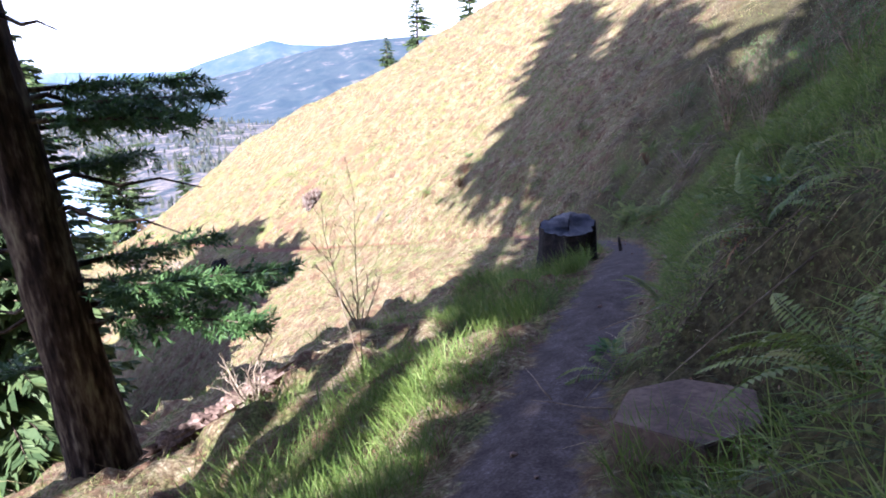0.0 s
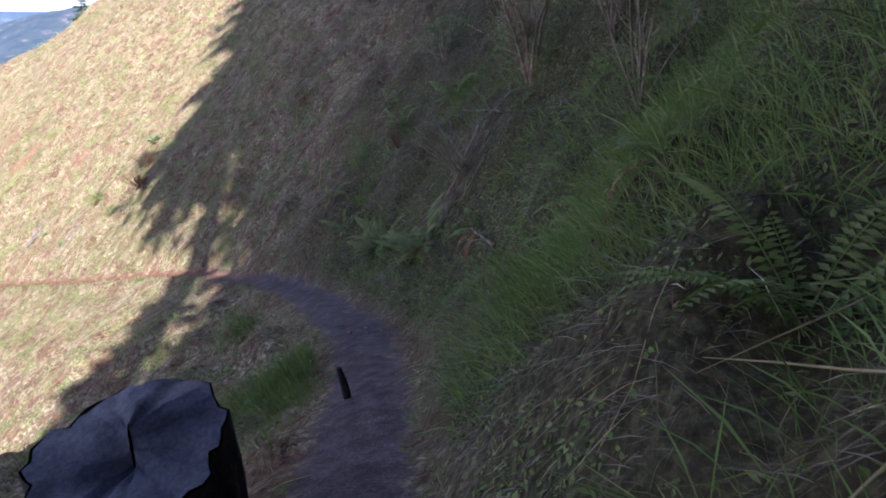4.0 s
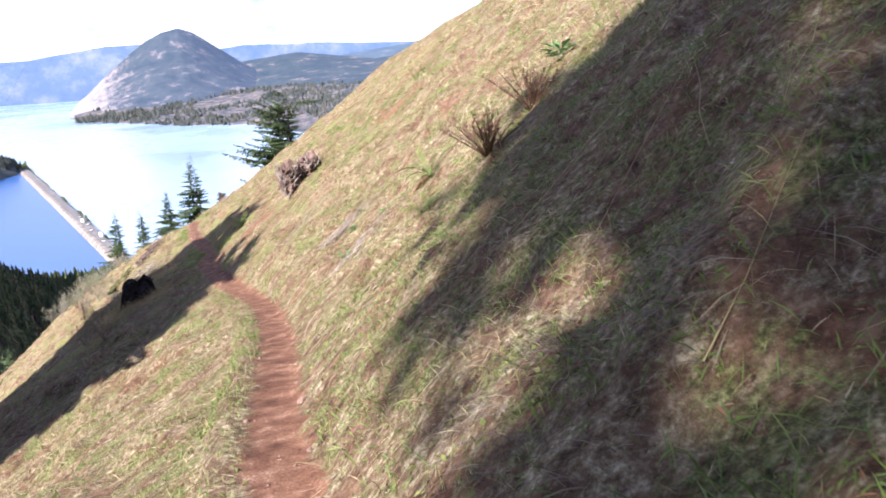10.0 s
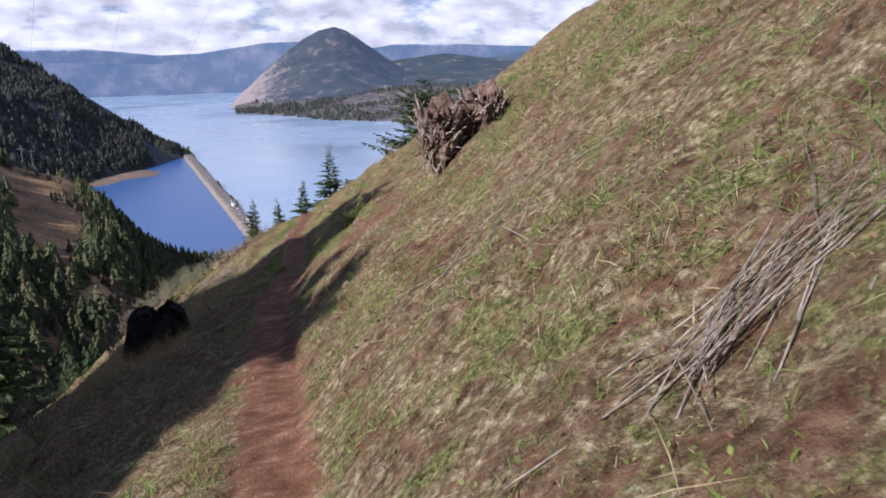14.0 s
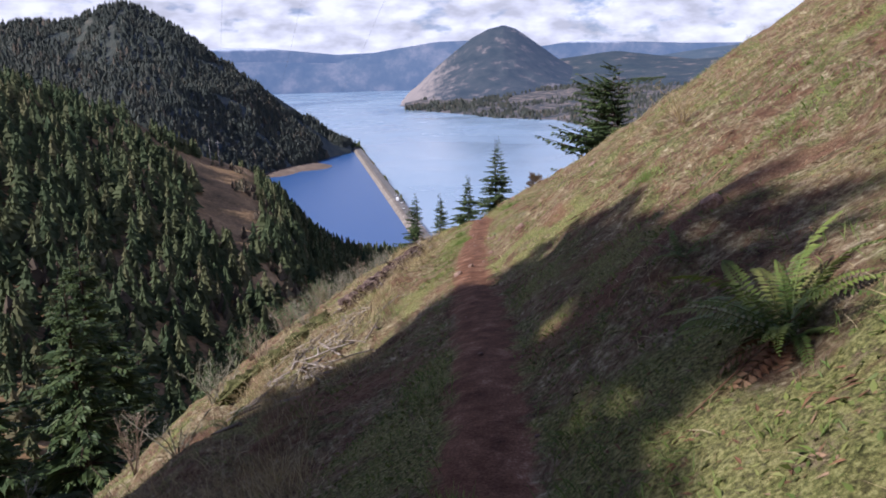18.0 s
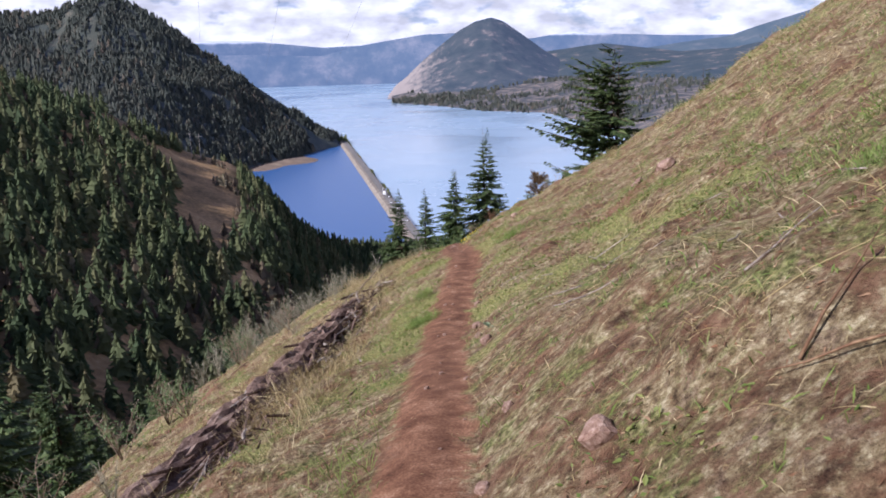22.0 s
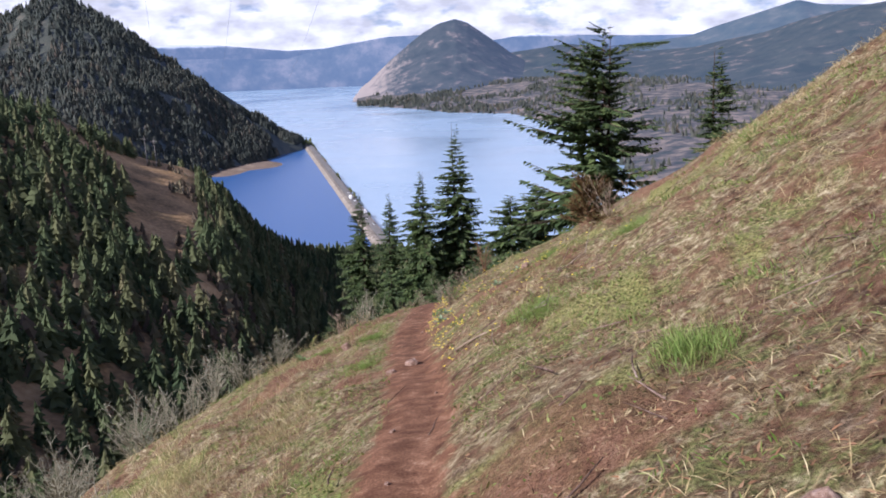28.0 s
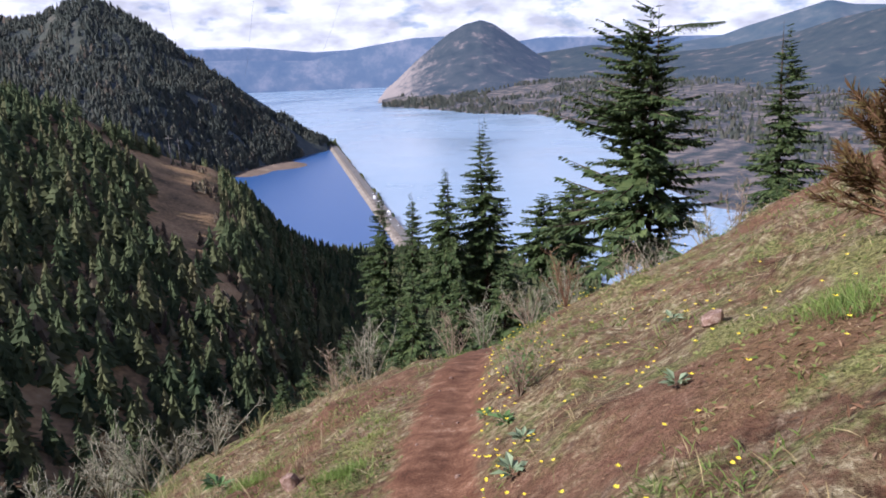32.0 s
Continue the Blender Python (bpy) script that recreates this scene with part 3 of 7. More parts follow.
def hill(name, skyline, foot, mat, label, category="hill", step=0.12, rows=40, rough=0.06, seed=1, bulge=0.8, back=0.25, foot_z=WATER - 2, foot_rise=None, back_drop=0.0):
    """A range of hills seen from the walk: a skyline of (bearing, elevation in degrees, distance), rising from a foot line of (bearing, distance)."""
    sk, ft = np.array(skyline, float), np.array(foot, float)
    b = np.arange(sk[0, 0], sk[-1, 0] + step / 2, step)
    e, dc, df = np.interp(b, sk[:, 0], sk[:, 1]), np.interp(b, sk[:, 0], sk[:, 2]), np.interp(b, ft[:, 0], ft[:, 1])
    k = np.ones(5) / 5
    e = np.convolve(np.pad(e, 2, mode="edge"), k, "valid")
    zc = 3 + dc * np.tan(np.radians(e))
    u = np.concatenate([np.linspace(0, 1, rows), 1 + back * np.linspace(0.1, 1, 6)])
    U, B = np.meshgrid(u, b, indexing="ij")
    Rr = df[None] + (dc - df)[None] * U
    X, Y = polar(B, Rr)
    fz = foot_z if foot_rise is None else foot_z + np.interp(b, ft[:, 0], foot_rise)[None]
    shape = np.where(U < 1, U ** bulge, 1 - (U - 1) * 0.8)
    H = zc[None] - fz
    size = float(np.median(dc))
    nz = vnoise(X, Y, size * 0.06, seed) * 0.55 + vnoise(X, Y, size * 0.025, seed + 1) * 0.3 + vnoise(X, Y, size * 0.010, seed + 2) * 0.16
    env = np.clip(np.sin(np.pi * np.clip(U, 0, 1)) * 1.0 + 0.12, 0, 1)
    Z = fz + H * shape + np.abs(H).clip(8) * rough * nz * env * 2 - np.clip(U - 1, 0, None) * back_drop
    ob = mesh_from(name, np.stack([X.ravel(), Y.ravel(), Z.ravel()], 1), grid_faces(len(b), len(u)), mat, smooth=True)
    tagged(ob, label, category, kind="structure")
    return ob, (b, u, X, Y, Z)


# haze colour that backdrop() mixes in as emission
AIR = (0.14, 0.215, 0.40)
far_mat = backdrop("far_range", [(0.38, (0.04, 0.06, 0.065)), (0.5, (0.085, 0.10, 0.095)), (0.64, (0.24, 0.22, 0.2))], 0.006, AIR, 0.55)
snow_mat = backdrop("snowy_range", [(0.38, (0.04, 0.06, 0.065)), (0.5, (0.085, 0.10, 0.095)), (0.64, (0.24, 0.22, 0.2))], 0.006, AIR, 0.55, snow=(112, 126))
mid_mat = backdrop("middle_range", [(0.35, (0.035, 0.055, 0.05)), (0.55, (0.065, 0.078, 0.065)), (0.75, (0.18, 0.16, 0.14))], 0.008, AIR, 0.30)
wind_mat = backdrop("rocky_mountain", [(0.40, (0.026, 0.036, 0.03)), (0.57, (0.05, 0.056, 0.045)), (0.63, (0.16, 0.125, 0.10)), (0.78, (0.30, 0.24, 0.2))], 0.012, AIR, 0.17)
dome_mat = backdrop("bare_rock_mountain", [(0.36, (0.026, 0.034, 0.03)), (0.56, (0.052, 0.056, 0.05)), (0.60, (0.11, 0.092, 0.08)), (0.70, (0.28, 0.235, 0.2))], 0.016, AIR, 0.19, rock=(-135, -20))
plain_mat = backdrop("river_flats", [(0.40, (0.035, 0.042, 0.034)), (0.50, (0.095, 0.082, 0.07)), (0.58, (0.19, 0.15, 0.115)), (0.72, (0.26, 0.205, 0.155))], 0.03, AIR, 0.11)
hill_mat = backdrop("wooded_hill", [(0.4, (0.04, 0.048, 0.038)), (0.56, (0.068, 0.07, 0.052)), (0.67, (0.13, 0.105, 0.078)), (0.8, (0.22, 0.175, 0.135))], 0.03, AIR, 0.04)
slope_mat = material("wooded_slope_soil", [(0.3, (0.06, 0.045, 0.022)), (0.5, (0.25, 0.155, 0.075)), (0.65, (0.38, 0.24, 0.12)), (0.8, (0.46, 0.33, 0.18))], 0.03, 0.95, 0.0, 0.6)

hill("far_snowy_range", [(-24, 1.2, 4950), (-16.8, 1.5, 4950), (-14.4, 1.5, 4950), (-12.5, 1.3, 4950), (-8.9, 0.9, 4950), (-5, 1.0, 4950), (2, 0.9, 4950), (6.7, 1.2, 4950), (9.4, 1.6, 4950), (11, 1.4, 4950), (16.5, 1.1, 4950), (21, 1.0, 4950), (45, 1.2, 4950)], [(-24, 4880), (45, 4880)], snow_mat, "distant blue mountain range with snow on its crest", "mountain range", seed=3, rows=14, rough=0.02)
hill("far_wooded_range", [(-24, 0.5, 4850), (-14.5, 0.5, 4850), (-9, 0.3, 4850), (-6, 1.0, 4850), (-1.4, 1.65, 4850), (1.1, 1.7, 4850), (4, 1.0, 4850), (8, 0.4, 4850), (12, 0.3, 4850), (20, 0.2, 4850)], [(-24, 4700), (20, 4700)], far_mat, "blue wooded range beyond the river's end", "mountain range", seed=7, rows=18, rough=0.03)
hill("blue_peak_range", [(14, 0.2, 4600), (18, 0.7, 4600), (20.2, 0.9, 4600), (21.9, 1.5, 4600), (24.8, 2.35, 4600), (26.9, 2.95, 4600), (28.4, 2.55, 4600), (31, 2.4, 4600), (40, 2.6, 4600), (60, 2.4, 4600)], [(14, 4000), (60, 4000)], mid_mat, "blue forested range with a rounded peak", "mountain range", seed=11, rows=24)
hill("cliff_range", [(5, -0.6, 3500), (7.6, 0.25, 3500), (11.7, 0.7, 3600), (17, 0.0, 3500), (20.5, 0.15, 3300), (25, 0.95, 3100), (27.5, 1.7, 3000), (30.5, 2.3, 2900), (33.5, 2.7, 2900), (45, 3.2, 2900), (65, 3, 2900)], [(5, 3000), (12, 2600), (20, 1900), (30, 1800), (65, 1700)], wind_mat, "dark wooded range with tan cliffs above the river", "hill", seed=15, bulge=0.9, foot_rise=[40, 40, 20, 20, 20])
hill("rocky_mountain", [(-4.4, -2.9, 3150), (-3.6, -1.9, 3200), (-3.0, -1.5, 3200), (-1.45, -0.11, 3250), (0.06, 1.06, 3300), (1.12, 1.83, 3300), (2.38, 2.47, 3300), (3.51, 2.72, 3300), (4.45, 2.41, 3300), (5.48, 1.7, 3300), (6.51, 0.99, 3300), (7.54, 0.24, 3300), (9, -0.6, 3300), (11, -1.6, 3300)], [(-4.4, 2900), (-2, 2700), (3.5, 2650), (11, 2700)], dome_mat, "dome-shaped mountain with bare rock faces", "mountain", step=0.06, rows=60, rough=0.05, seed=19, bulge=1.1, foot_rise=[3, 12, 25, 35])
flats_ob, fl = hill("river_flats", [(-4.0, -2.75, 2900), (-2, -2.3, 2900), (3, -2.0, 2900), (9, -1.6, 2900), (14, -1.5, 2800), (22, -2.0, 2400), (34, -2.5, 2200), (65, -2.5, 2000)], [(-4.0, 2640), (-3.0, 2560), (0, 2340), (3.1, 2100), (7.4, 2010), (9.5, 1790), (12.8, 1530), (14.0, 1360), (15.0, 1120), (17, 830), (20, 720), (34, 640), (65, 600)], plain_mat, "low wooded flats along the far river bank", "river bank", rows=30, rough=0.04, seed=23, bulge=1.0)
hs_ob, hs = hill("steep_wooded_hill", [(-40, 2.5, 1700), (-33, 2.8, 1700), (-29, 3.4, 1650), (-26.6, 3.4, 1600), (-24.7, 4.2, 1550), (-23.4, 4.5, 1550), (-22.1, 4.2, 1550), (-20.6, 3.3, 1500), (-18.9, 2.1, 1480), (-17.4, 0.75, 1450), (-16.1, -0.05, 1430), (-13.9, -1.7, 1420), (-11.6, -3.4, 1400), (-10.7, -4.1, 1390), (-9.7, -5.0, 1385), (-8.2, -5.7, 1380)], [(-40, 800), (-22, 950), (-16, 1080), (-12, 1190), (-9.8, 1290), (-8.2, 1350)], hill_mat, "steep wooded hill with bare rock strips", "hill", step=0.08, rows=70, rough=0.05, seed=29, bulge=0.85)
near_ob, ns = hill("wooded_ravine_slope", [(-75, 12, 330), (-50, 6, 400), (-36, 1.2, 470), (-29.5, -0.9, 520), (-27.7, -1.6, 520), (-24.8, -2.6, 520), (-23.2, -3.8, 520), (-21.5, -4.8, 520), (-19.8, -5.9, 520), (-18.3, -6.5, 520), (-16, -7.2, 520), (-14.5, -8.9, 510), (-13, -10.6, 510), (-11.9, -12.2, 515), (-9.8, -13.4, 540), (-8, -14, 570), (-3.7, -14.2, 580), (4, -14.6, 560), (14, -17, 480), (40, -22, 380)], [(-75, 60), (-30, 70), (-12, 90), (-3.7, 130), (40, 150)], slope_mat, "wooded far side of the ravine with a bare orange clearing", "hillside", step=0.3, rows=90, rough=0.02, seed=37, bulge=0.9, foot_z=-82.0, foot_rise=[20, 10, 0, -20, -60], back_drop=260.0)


# ---- building blocks ----
class Soup:
    """Gathers triangles or quads (quads only, triangles repeat a corner) for one mesh."""

    def __init__(self):
        self.v, self.f, self.n = [], [], 0

    def add(self, v, f):
        v, f = np.asarray(v, float), np.asarray(f, int)
        self.v.append(v)
        self.f.append(f + self.n)
        self.n += len(v)

    def build(self, name, mat, parent=None, smooth=False, label=""):
        ob = mesh_from(name, np.vstack(self.v), np.vstack(self.f), mat, parent, smooth)
        return tagged(ob, label)


def thing(name, x, y, z, label, category, group="", rz=0.0):
    ob = new(name)
    ob.empty_display_size = 0.2
    ob.matrix_basis = pose(x, y, z, 0, 0, rz)
    return tagged(ob, label, category, group)


def part(name, bm, mat, parent, label=""):
    """Links a bmesh as one mesh object under a thing or a part."""
    me = bpy.data.meshes.new(name)
    bm.to_mesh(me)
    bm.free()
    me.materials.append(mat)
    ob = new(name, me)
    ob.parent = parent
    return tagged(ob, label)


def tube(points, radii, sides=6, twist=0.0, caps=True):
    """Quads of a tapering tube along points."""
    p, r = np.asarray(points, float), np.asarray(radii, float)
    t = np.gradient(p, axis=0)
    t /= np.linalg.norm(t, axis=1)[:, None] + 1e-9
    ref = np.where(np.abs(t[:, 2:3]) > 0.9, np.array([[1.0, 0, 0]]), np.array([[0, 0, 1.0]]))
    a = np.cross(t, ref)
    a /= np.linalg.norm(a, axis=1)[:, None] + 1e-9
    b = np.cross(t, a)
    ang = np.linspace(0, 2 * np.pi, sides, endpoint=False) + twist
    v = p[:, None] + r[:, None, None] * (a[:, None] * np.cos(ang)[None, :, None] + b[:, None] * np.sin(ang)[None, :, None])
    f = []
    for i in range(len(p) - 1):
        for k in range(sides):
            k2 = (k + 1) % sides
            f.append((i * sides + k, i * sides + k2, (i + 1) * sides + k2, (i + 1) * sides + k))
    n = len(p) * sides
    if not caps:
        return v.reshape(-1, 3), np.array(f)
    v = np.vstack([v.reshape(-1, 3), p[:1], p[-1:]])
    for k in range(sides):
        k2 = (k + 1) % sides
        f.append((n, k2, k, n))
        f.append((n + 1, n - sides + k, n - sides + k2, n + 1))
    return v, np.array(f)


def clean(ob):
    """Turns the doubled corners of cap quads into true triangles."""
    bm = bmesh.new()
    bm.from_mesh(ob.data)
    bmesh.ops.dissolve_degenerate(bm, dist=1e-6, edges=bm.edges)
    bm.to_mesh(ob.data)
    bm.free()
    return ob


def kites(base, direction, length, width, normal, sag=0.0):
    """Leaf-shaped quads: arrays of base points, unit directions, lengths, widths and face normals."""
    side = np.cross(direction, normal)
    side /= np.linalg.norm(side, axis=1)[:, None] + 1e-9
    mid = base + direction * (length * 0.45)[:, None]
    tip = base + direction * length[:, None]
    tip[:, 2] -= sag * length
    v = np.stack([base, mid - side * (width / 2)[:, None], tip, mid + side * (width / 2)[:, None]], 1).reshape(-1, 3)
    f = np.arange(len(base) * 4).reshape(-1, 4)
    return v, f


def unit(v):
    return v / (np.linalg.norm(v, axis=-1, keepdims=True) + 1e-9)


# ---- plant and wood materials ----
fir_green = material("fir_needles", [(0.3, (0.035, 0.06, 0.022)), (0.5, (0.07, 0.10, 0.034)), (0.7, (0.12, 0.145, 0.05))], 0.8, 0.6, 0.0, 9.0, 0.25, per="island", per_stops=[(0, (0.024, 0.05, 0.022)), (0.6, (0.07, 0.11, 0.04)), (1, (0.14, 0.18, 0.065))], per_mix=0.6, trans=0.25)
fir_bright = material("young_fir_needles", [(0.3, (0.03, 0.07, 0.02)), (0.5, (0.06, 0.12, 0.035)), (0.7, (0.10, 0.17, 0.05))], 2.0, 0.55, 0.0, 20.0, 0.25, per="island", per_stops=[(0, (0.02, 0.06, 0.02)), (1, (0.12, 0.2, 0.06))], per_mix=0.5, trans=0.3)
wood_green = needle_material("forest_needles", [(0.0, (0.068, 0.1, 0.05)), (0.35, (0.108, 0.135, 0.064)), (0.65, (0.148, 0.158, 0.076)), (0.85, (0.185, 0.172, 0.09)), (1.0, (0.225, 0.168, 0.1))], 0.32)
# greyer and bluer than wood_green: distance haze put into the needle colour
hazy_hill_green = needle_material("hazy_hill_needles", [(0.0, (0.085, 0.102, 0.09)), (0.5, (0.118, 0.13, 0.11)), (0.8, (0.15, 0.15, 0.12)), (1.0, (0.22, 0.18, 0.14))], 0.12, 0.5)
bark = material("fir_bark", [(0.34, (0.014, 0.010, 0.008)), (0.5, (0.05, 0.034, 0.026)), (0.62, (0.13, 0.10, 0.07)), (0.74, (0.2, 0.18, 0.11))], 6.0, 0.95, 1.0, 25.0, 0.1, stretch=(1, 1, 0.25))
dead_wood = material("weathered_wood", [(0.3, (0.10, 0.08, 0.065)), (0.5, (0.24, 0.20, 0.165)), (0.7, (0.42, 0.37, 0.31))], 5.0, 0.9, 0.7, 40.0, 0.15)
rot_wood = material("rotten_wood", [(0.3, (0.045, 0.028, 0.022)), (0.5, (0.135, 0.088, 0.068)), (0.65, (0.24, 0.175, 0.14)), (0.8, (0.38, 0.31, 0.26))], 7.0, 0.95, 1.0, 40.0, 0.1)
char_wood = material("dark_wood", [(0.3, (0.008, 0.007, 0.007)), (0.6, (0.03, 0.024, 0.022)), (0.8, (0.07, 0.055, 0.05))], 8.0, 0.9, 0.9, 40.0, 0.2)
cut_wood = material("old_saw_cut", [(0.3, (0.03, 0.03, 0.036)), (0.5, (0.06, 0.058, 0.068)), (0.75, (0.13, 0.12, 0.125))], 5.0, 0.75, 0.5, 50.0, 0.3)
twig_bark = material("bare_twigs", [(0.3, (0.11, 0.08, 0.055)), (0.5, (0.22, 0.165, 0.115)), (0.7, (0.38, 0.31, 0.23))], 6.0, 0.9, 0.2, 40.0, 0.1)
lichen_twig = material("lichen_twigs", [(0.3, (0.11, 0.1, 0.07)), (0.5, (0.22, 0.205, 0.145)), (0.7, (0.4, 0.375, 0.28))], 4.0, 0.95, 0.2, 40.0, 0.05)
red_twig = material("russet_twigs", [(0.3, (0.07, 0.036, 0.022)), (0.5, (0.15, 0.085, 0.05)), (0.7, (0.26, 0.17, 0.10))], 6.0, 0.9, 0.2, 40.0, 0.1)
stone_mat = material("hill_stone", [(0.3, (0.11, 0.06, 0.04)), (0.5, (0.24, 0.15, 0.11)), (0.7, (0.40, 0.30, 0.24))], 6.0, 0.9, 0.6, 40.0, 0.2)
slab_mat = material("grey_brown_slab", [(0.3, (0.05, 0.034, 0.028)), (0.5, (0.115, 0.075, 0.056)), (0.7, (0.19, 0.13, 0.095))], 3.0, 0.85, 0.5, 30.0, 0.25)
straw_mat = material("dry_straw", [(0.3, (0.17, 0.122, 0.052)), (0.5, (0.33, 0.265, 0.13)), (0.7, (0.53, 0.455, 0.255))], 1.2, 0.8, 0.0, 9.0, 0.2, per="island", per_stops=[(0, (0.10, 0.064, 0.03)), (0.35, (0.29, 0.215, 0.095)), (0.7, (0.47, 0.37, 0.185)), (1, (0.70, 0.60, 0.37))], per_mix=0.65, trans=0.25)
green_mat = material("green_grass", [(0.3, (0.07, 0.11, 0.02)), (0.5, (0.13, 0.19, 0.035)), (0.7, (0.22, 0.27, 0.07))], 0.8, 0.6, 0.0, 9.0, 0.3, per="island", per_stops=[(0, (0.05, 0.10, 0.018)), (0.5, (0.13, 0.2, 0.035)), (0.85, (0.22, 0.28, 0.07)), (1, (0.34, 0.33, 0.14))], per_mix=0.6, trans=0.35)
litter_mat = material("leaf_litter", [(0.3, (0.06, 0.03, 0.015)), (0.5, (0.16, 0.085, 0.042)), (0.7, (0.28, 0.165, 0.085))], 1.5, 0.85, 0.0, 12.0, 0.15, per="island", per_stops=[(0, (0.05, 0.025, 0.015)), (0.6, (0.2, 0.10, 0.055)), (1, (0.34, 0.24, 0.15))], per_mix=0.6)
fern_mat = material("sword_fern", [(0.3, (0.06, 0.10, 0.018)), (0.5, (0.14, 0.195, 0.032)), (0.7, (0.25, 0.275, 0.065))], 3.0, 0.55, 0.0, 12.0, 0.35, per="object", per_stops=[(0, (0.04, 0.085, 0.018)), (0.7, (0.14, 0.19, 0.04)), (1, (0.26, 0.22, 0.08))], per_mix=0.5, trans=0.3)
dry_fern_mat = material("dead_fern", [(0.3, (0.12, 0.05, 0.025)), (0.5, (0.24, 0.12, 0.06)), (0.7, (0.38, 0.24, 0.13))], 4.0, 0.85, 0.0, 14.0, 0.15, trans=0.2)
leaf_mat = material("broad_green_leaf", [(0.3, (0.05, 0.10, 0.03)), (0.5, (0.10, 0.19, 0.06)), (0.7, (0.18, 0.28, 0.10))], 3.0, 0.5, 0.0, 20.0, 0.35, per="island", per_stops=[(0, (0.05, 0.11, 0.035)), (1, (0.2, 0.3, 0.11))], per_mix=0.5, trans=0.3)
petal_mat = material("yellow_petal", [(0.3, (0.75, 0.55, 0.03)), (0.7, (0.85, 0.70, 0.06))], 5.0, 0.6, 0.0, 20.0, 0.2)
moss_mat = material("moss", [(0.3, (0.05, 0.05, 0.018)), (0.5, (0.10, 0.10, 0.036)), (0.7, (0.18, 0.165, 0.07))], 6.0, 0.95, 0.5, 60.0, 0.05)
yew_mat = material("browned_needles", [(0.3, (0.04, 0.02, 0.011)), (0.5, (0.09, 0.05, 0.022)), (0.7, (0.15, 0.11, 0.04))], 3.0, 0.8, 0.0, 20.0, 0.15, per="island", per_stops=[(0, (0.06, 0.026, 0.014)), (0.6, (0.11, 0.06, 0.026)), (1, (0.17, 0.15, 0.05))], per_mix=0.6, trans=0.2)


# ---- conifers ----
def conifer_parts(h, trunk_r, crown_r, bare, seed, whorl=0.45, per_whorl=9, steps=9, taper=0.85, droop=0.25, thin=0.0, dead_low=0, full=1.25, uneven=1.0):
    """Trunk, limbs and needle sprays of a fir with its foot at the origin."""
    rg = np.random.default_rng(seed)
    zz = np.linspace(-1.2, h, 14)
    bend = 0.012 * h * np.sin(zz / h * 3 + rg.uniform(0, 6))
    trunk = tube(np.stack([bend - bend[1], 0.6 * bend[::-1] - 0.6 * bend[-2], zz], 1), trunk_r * np.clip(1 - zz / h, 0.02, 1) ** 0.9 * (1 + 0.35 * np.exp(-np.clip(zz, 0, 9) * 1.5)), 9)
    limbs, kv = Soup(), []
    base, dirs, lens, wids, norms = [], [], [], [], []
    z, lop_az = bare * h, seed * 2.4
    while z < h * 0.985:
        u = (z - bare * h) / (h - bare * h)
        for k in range(per_whorl if u < 0.9 else 4):
            if rg.random() < thin:
                continue
            az = rg.uniform(0, 2 * np.pi)
            prof = (1 - u) ** taper * (0.6 + 0.4 * min(1, u * 6 + 0.35))
            lop = 1 + uneven * (0.2 * math.cos(az - lop_az) + 0.16 * math.sin(2.2 * az + z * 0.9 + seed))
            L = max(0.18, crown_r * prof * lop * rg.uniform(0.62 - 0.17 * uneven, 1.12 + 0.03 * uneven))
            rise = 0.35 * u + rg.uniform(-0.12, 0.12) * (1 + 0.6 * uneven) - 0.05
            s = np.linspace(0, 1, 5)
            pth = np.stack([np.cos(az) * s * L, np.sin(az) * s * L, z + rg.uniform(-0.15, 0.15) + L * (rise * s - droop * s ** 2 + 0.10 * s ** 4)], 1)
            limbs.add(*tube(pth[::2], np.linspace(max(0.012, 0.018 * L), 0.004, 3), 3, 0.0, False))
            ss = np.linspace(0.16, 1.0, steps)
            pts = np.stack([np.interp(ss, s, pth[:, c]) for c in range(3)], 1)
            tang = unit(pth[-1] - pth[0])
            flat = np.array([-np.sin(az), np.cos(az), 0])
            for sgn in (1, -1):
                d = unit(tang[None] * (0.75 + 0.3 * ss)[:, None] + sgn * flat[None] * rg.uniform(0.5, 1.0, steps)[:, None] + np.stack([np.zeros(steps), np.zeros(steps), rg.uniform(-0.35, 0.1, steps)], 1))
                tw = L * 0.34 * (1.08 - 0.72 * ss) * rg.uniform(0.7, 1.25, steps) * full + 0.06
                base.append(pts), dirs.append(d), lens.append(tw), wids.append(tw * rg.uniform(0.34, 0.55, steps))
                norms.append(unit(np.stack([rg.normal(0, 0.45, steps), rg.normal(0, 0.45, steps), np.ones(steps)], 1)))
                # a second, hanging layer keeps the spray from being flat
                d2 = unit(d + np.stack([rg.normal(0, 0.25, steps), rg.normal(0, 0.25, steps), -rg.uniform(0.15, 0.6, steps)], 1))
                base.append(pts + d * (tw * 0.25)[:, None]), dirs.append(d2), lens.append(tw * 0.75), wids.append(tw * 0.34)
                norms.append(unit(rg.normal(0, 1, (steps, 3))))
        z += whorl * rg.uniform(0.7, 1.2) * (0.6 + 0.5 * (1 - u))
    for k in range(dead_low):
        az, zl, L = rg.uniform(0, 2 * np.pi), rg.uniform(0.02, 0.16) * h, rg.uniform(0.5, 1.9)
        s = np.linspace(0, 1, 5)
        limbs.add(*tube(np.stack([np.cos(az) * s * L, np.sin(az) * s * L, zl + L * (0.1 * s - 0.3 * s ** 2 + 0.05 * np.sin(s * 9))], 1), np.linspace(0.03, 0.006, 5), 4))
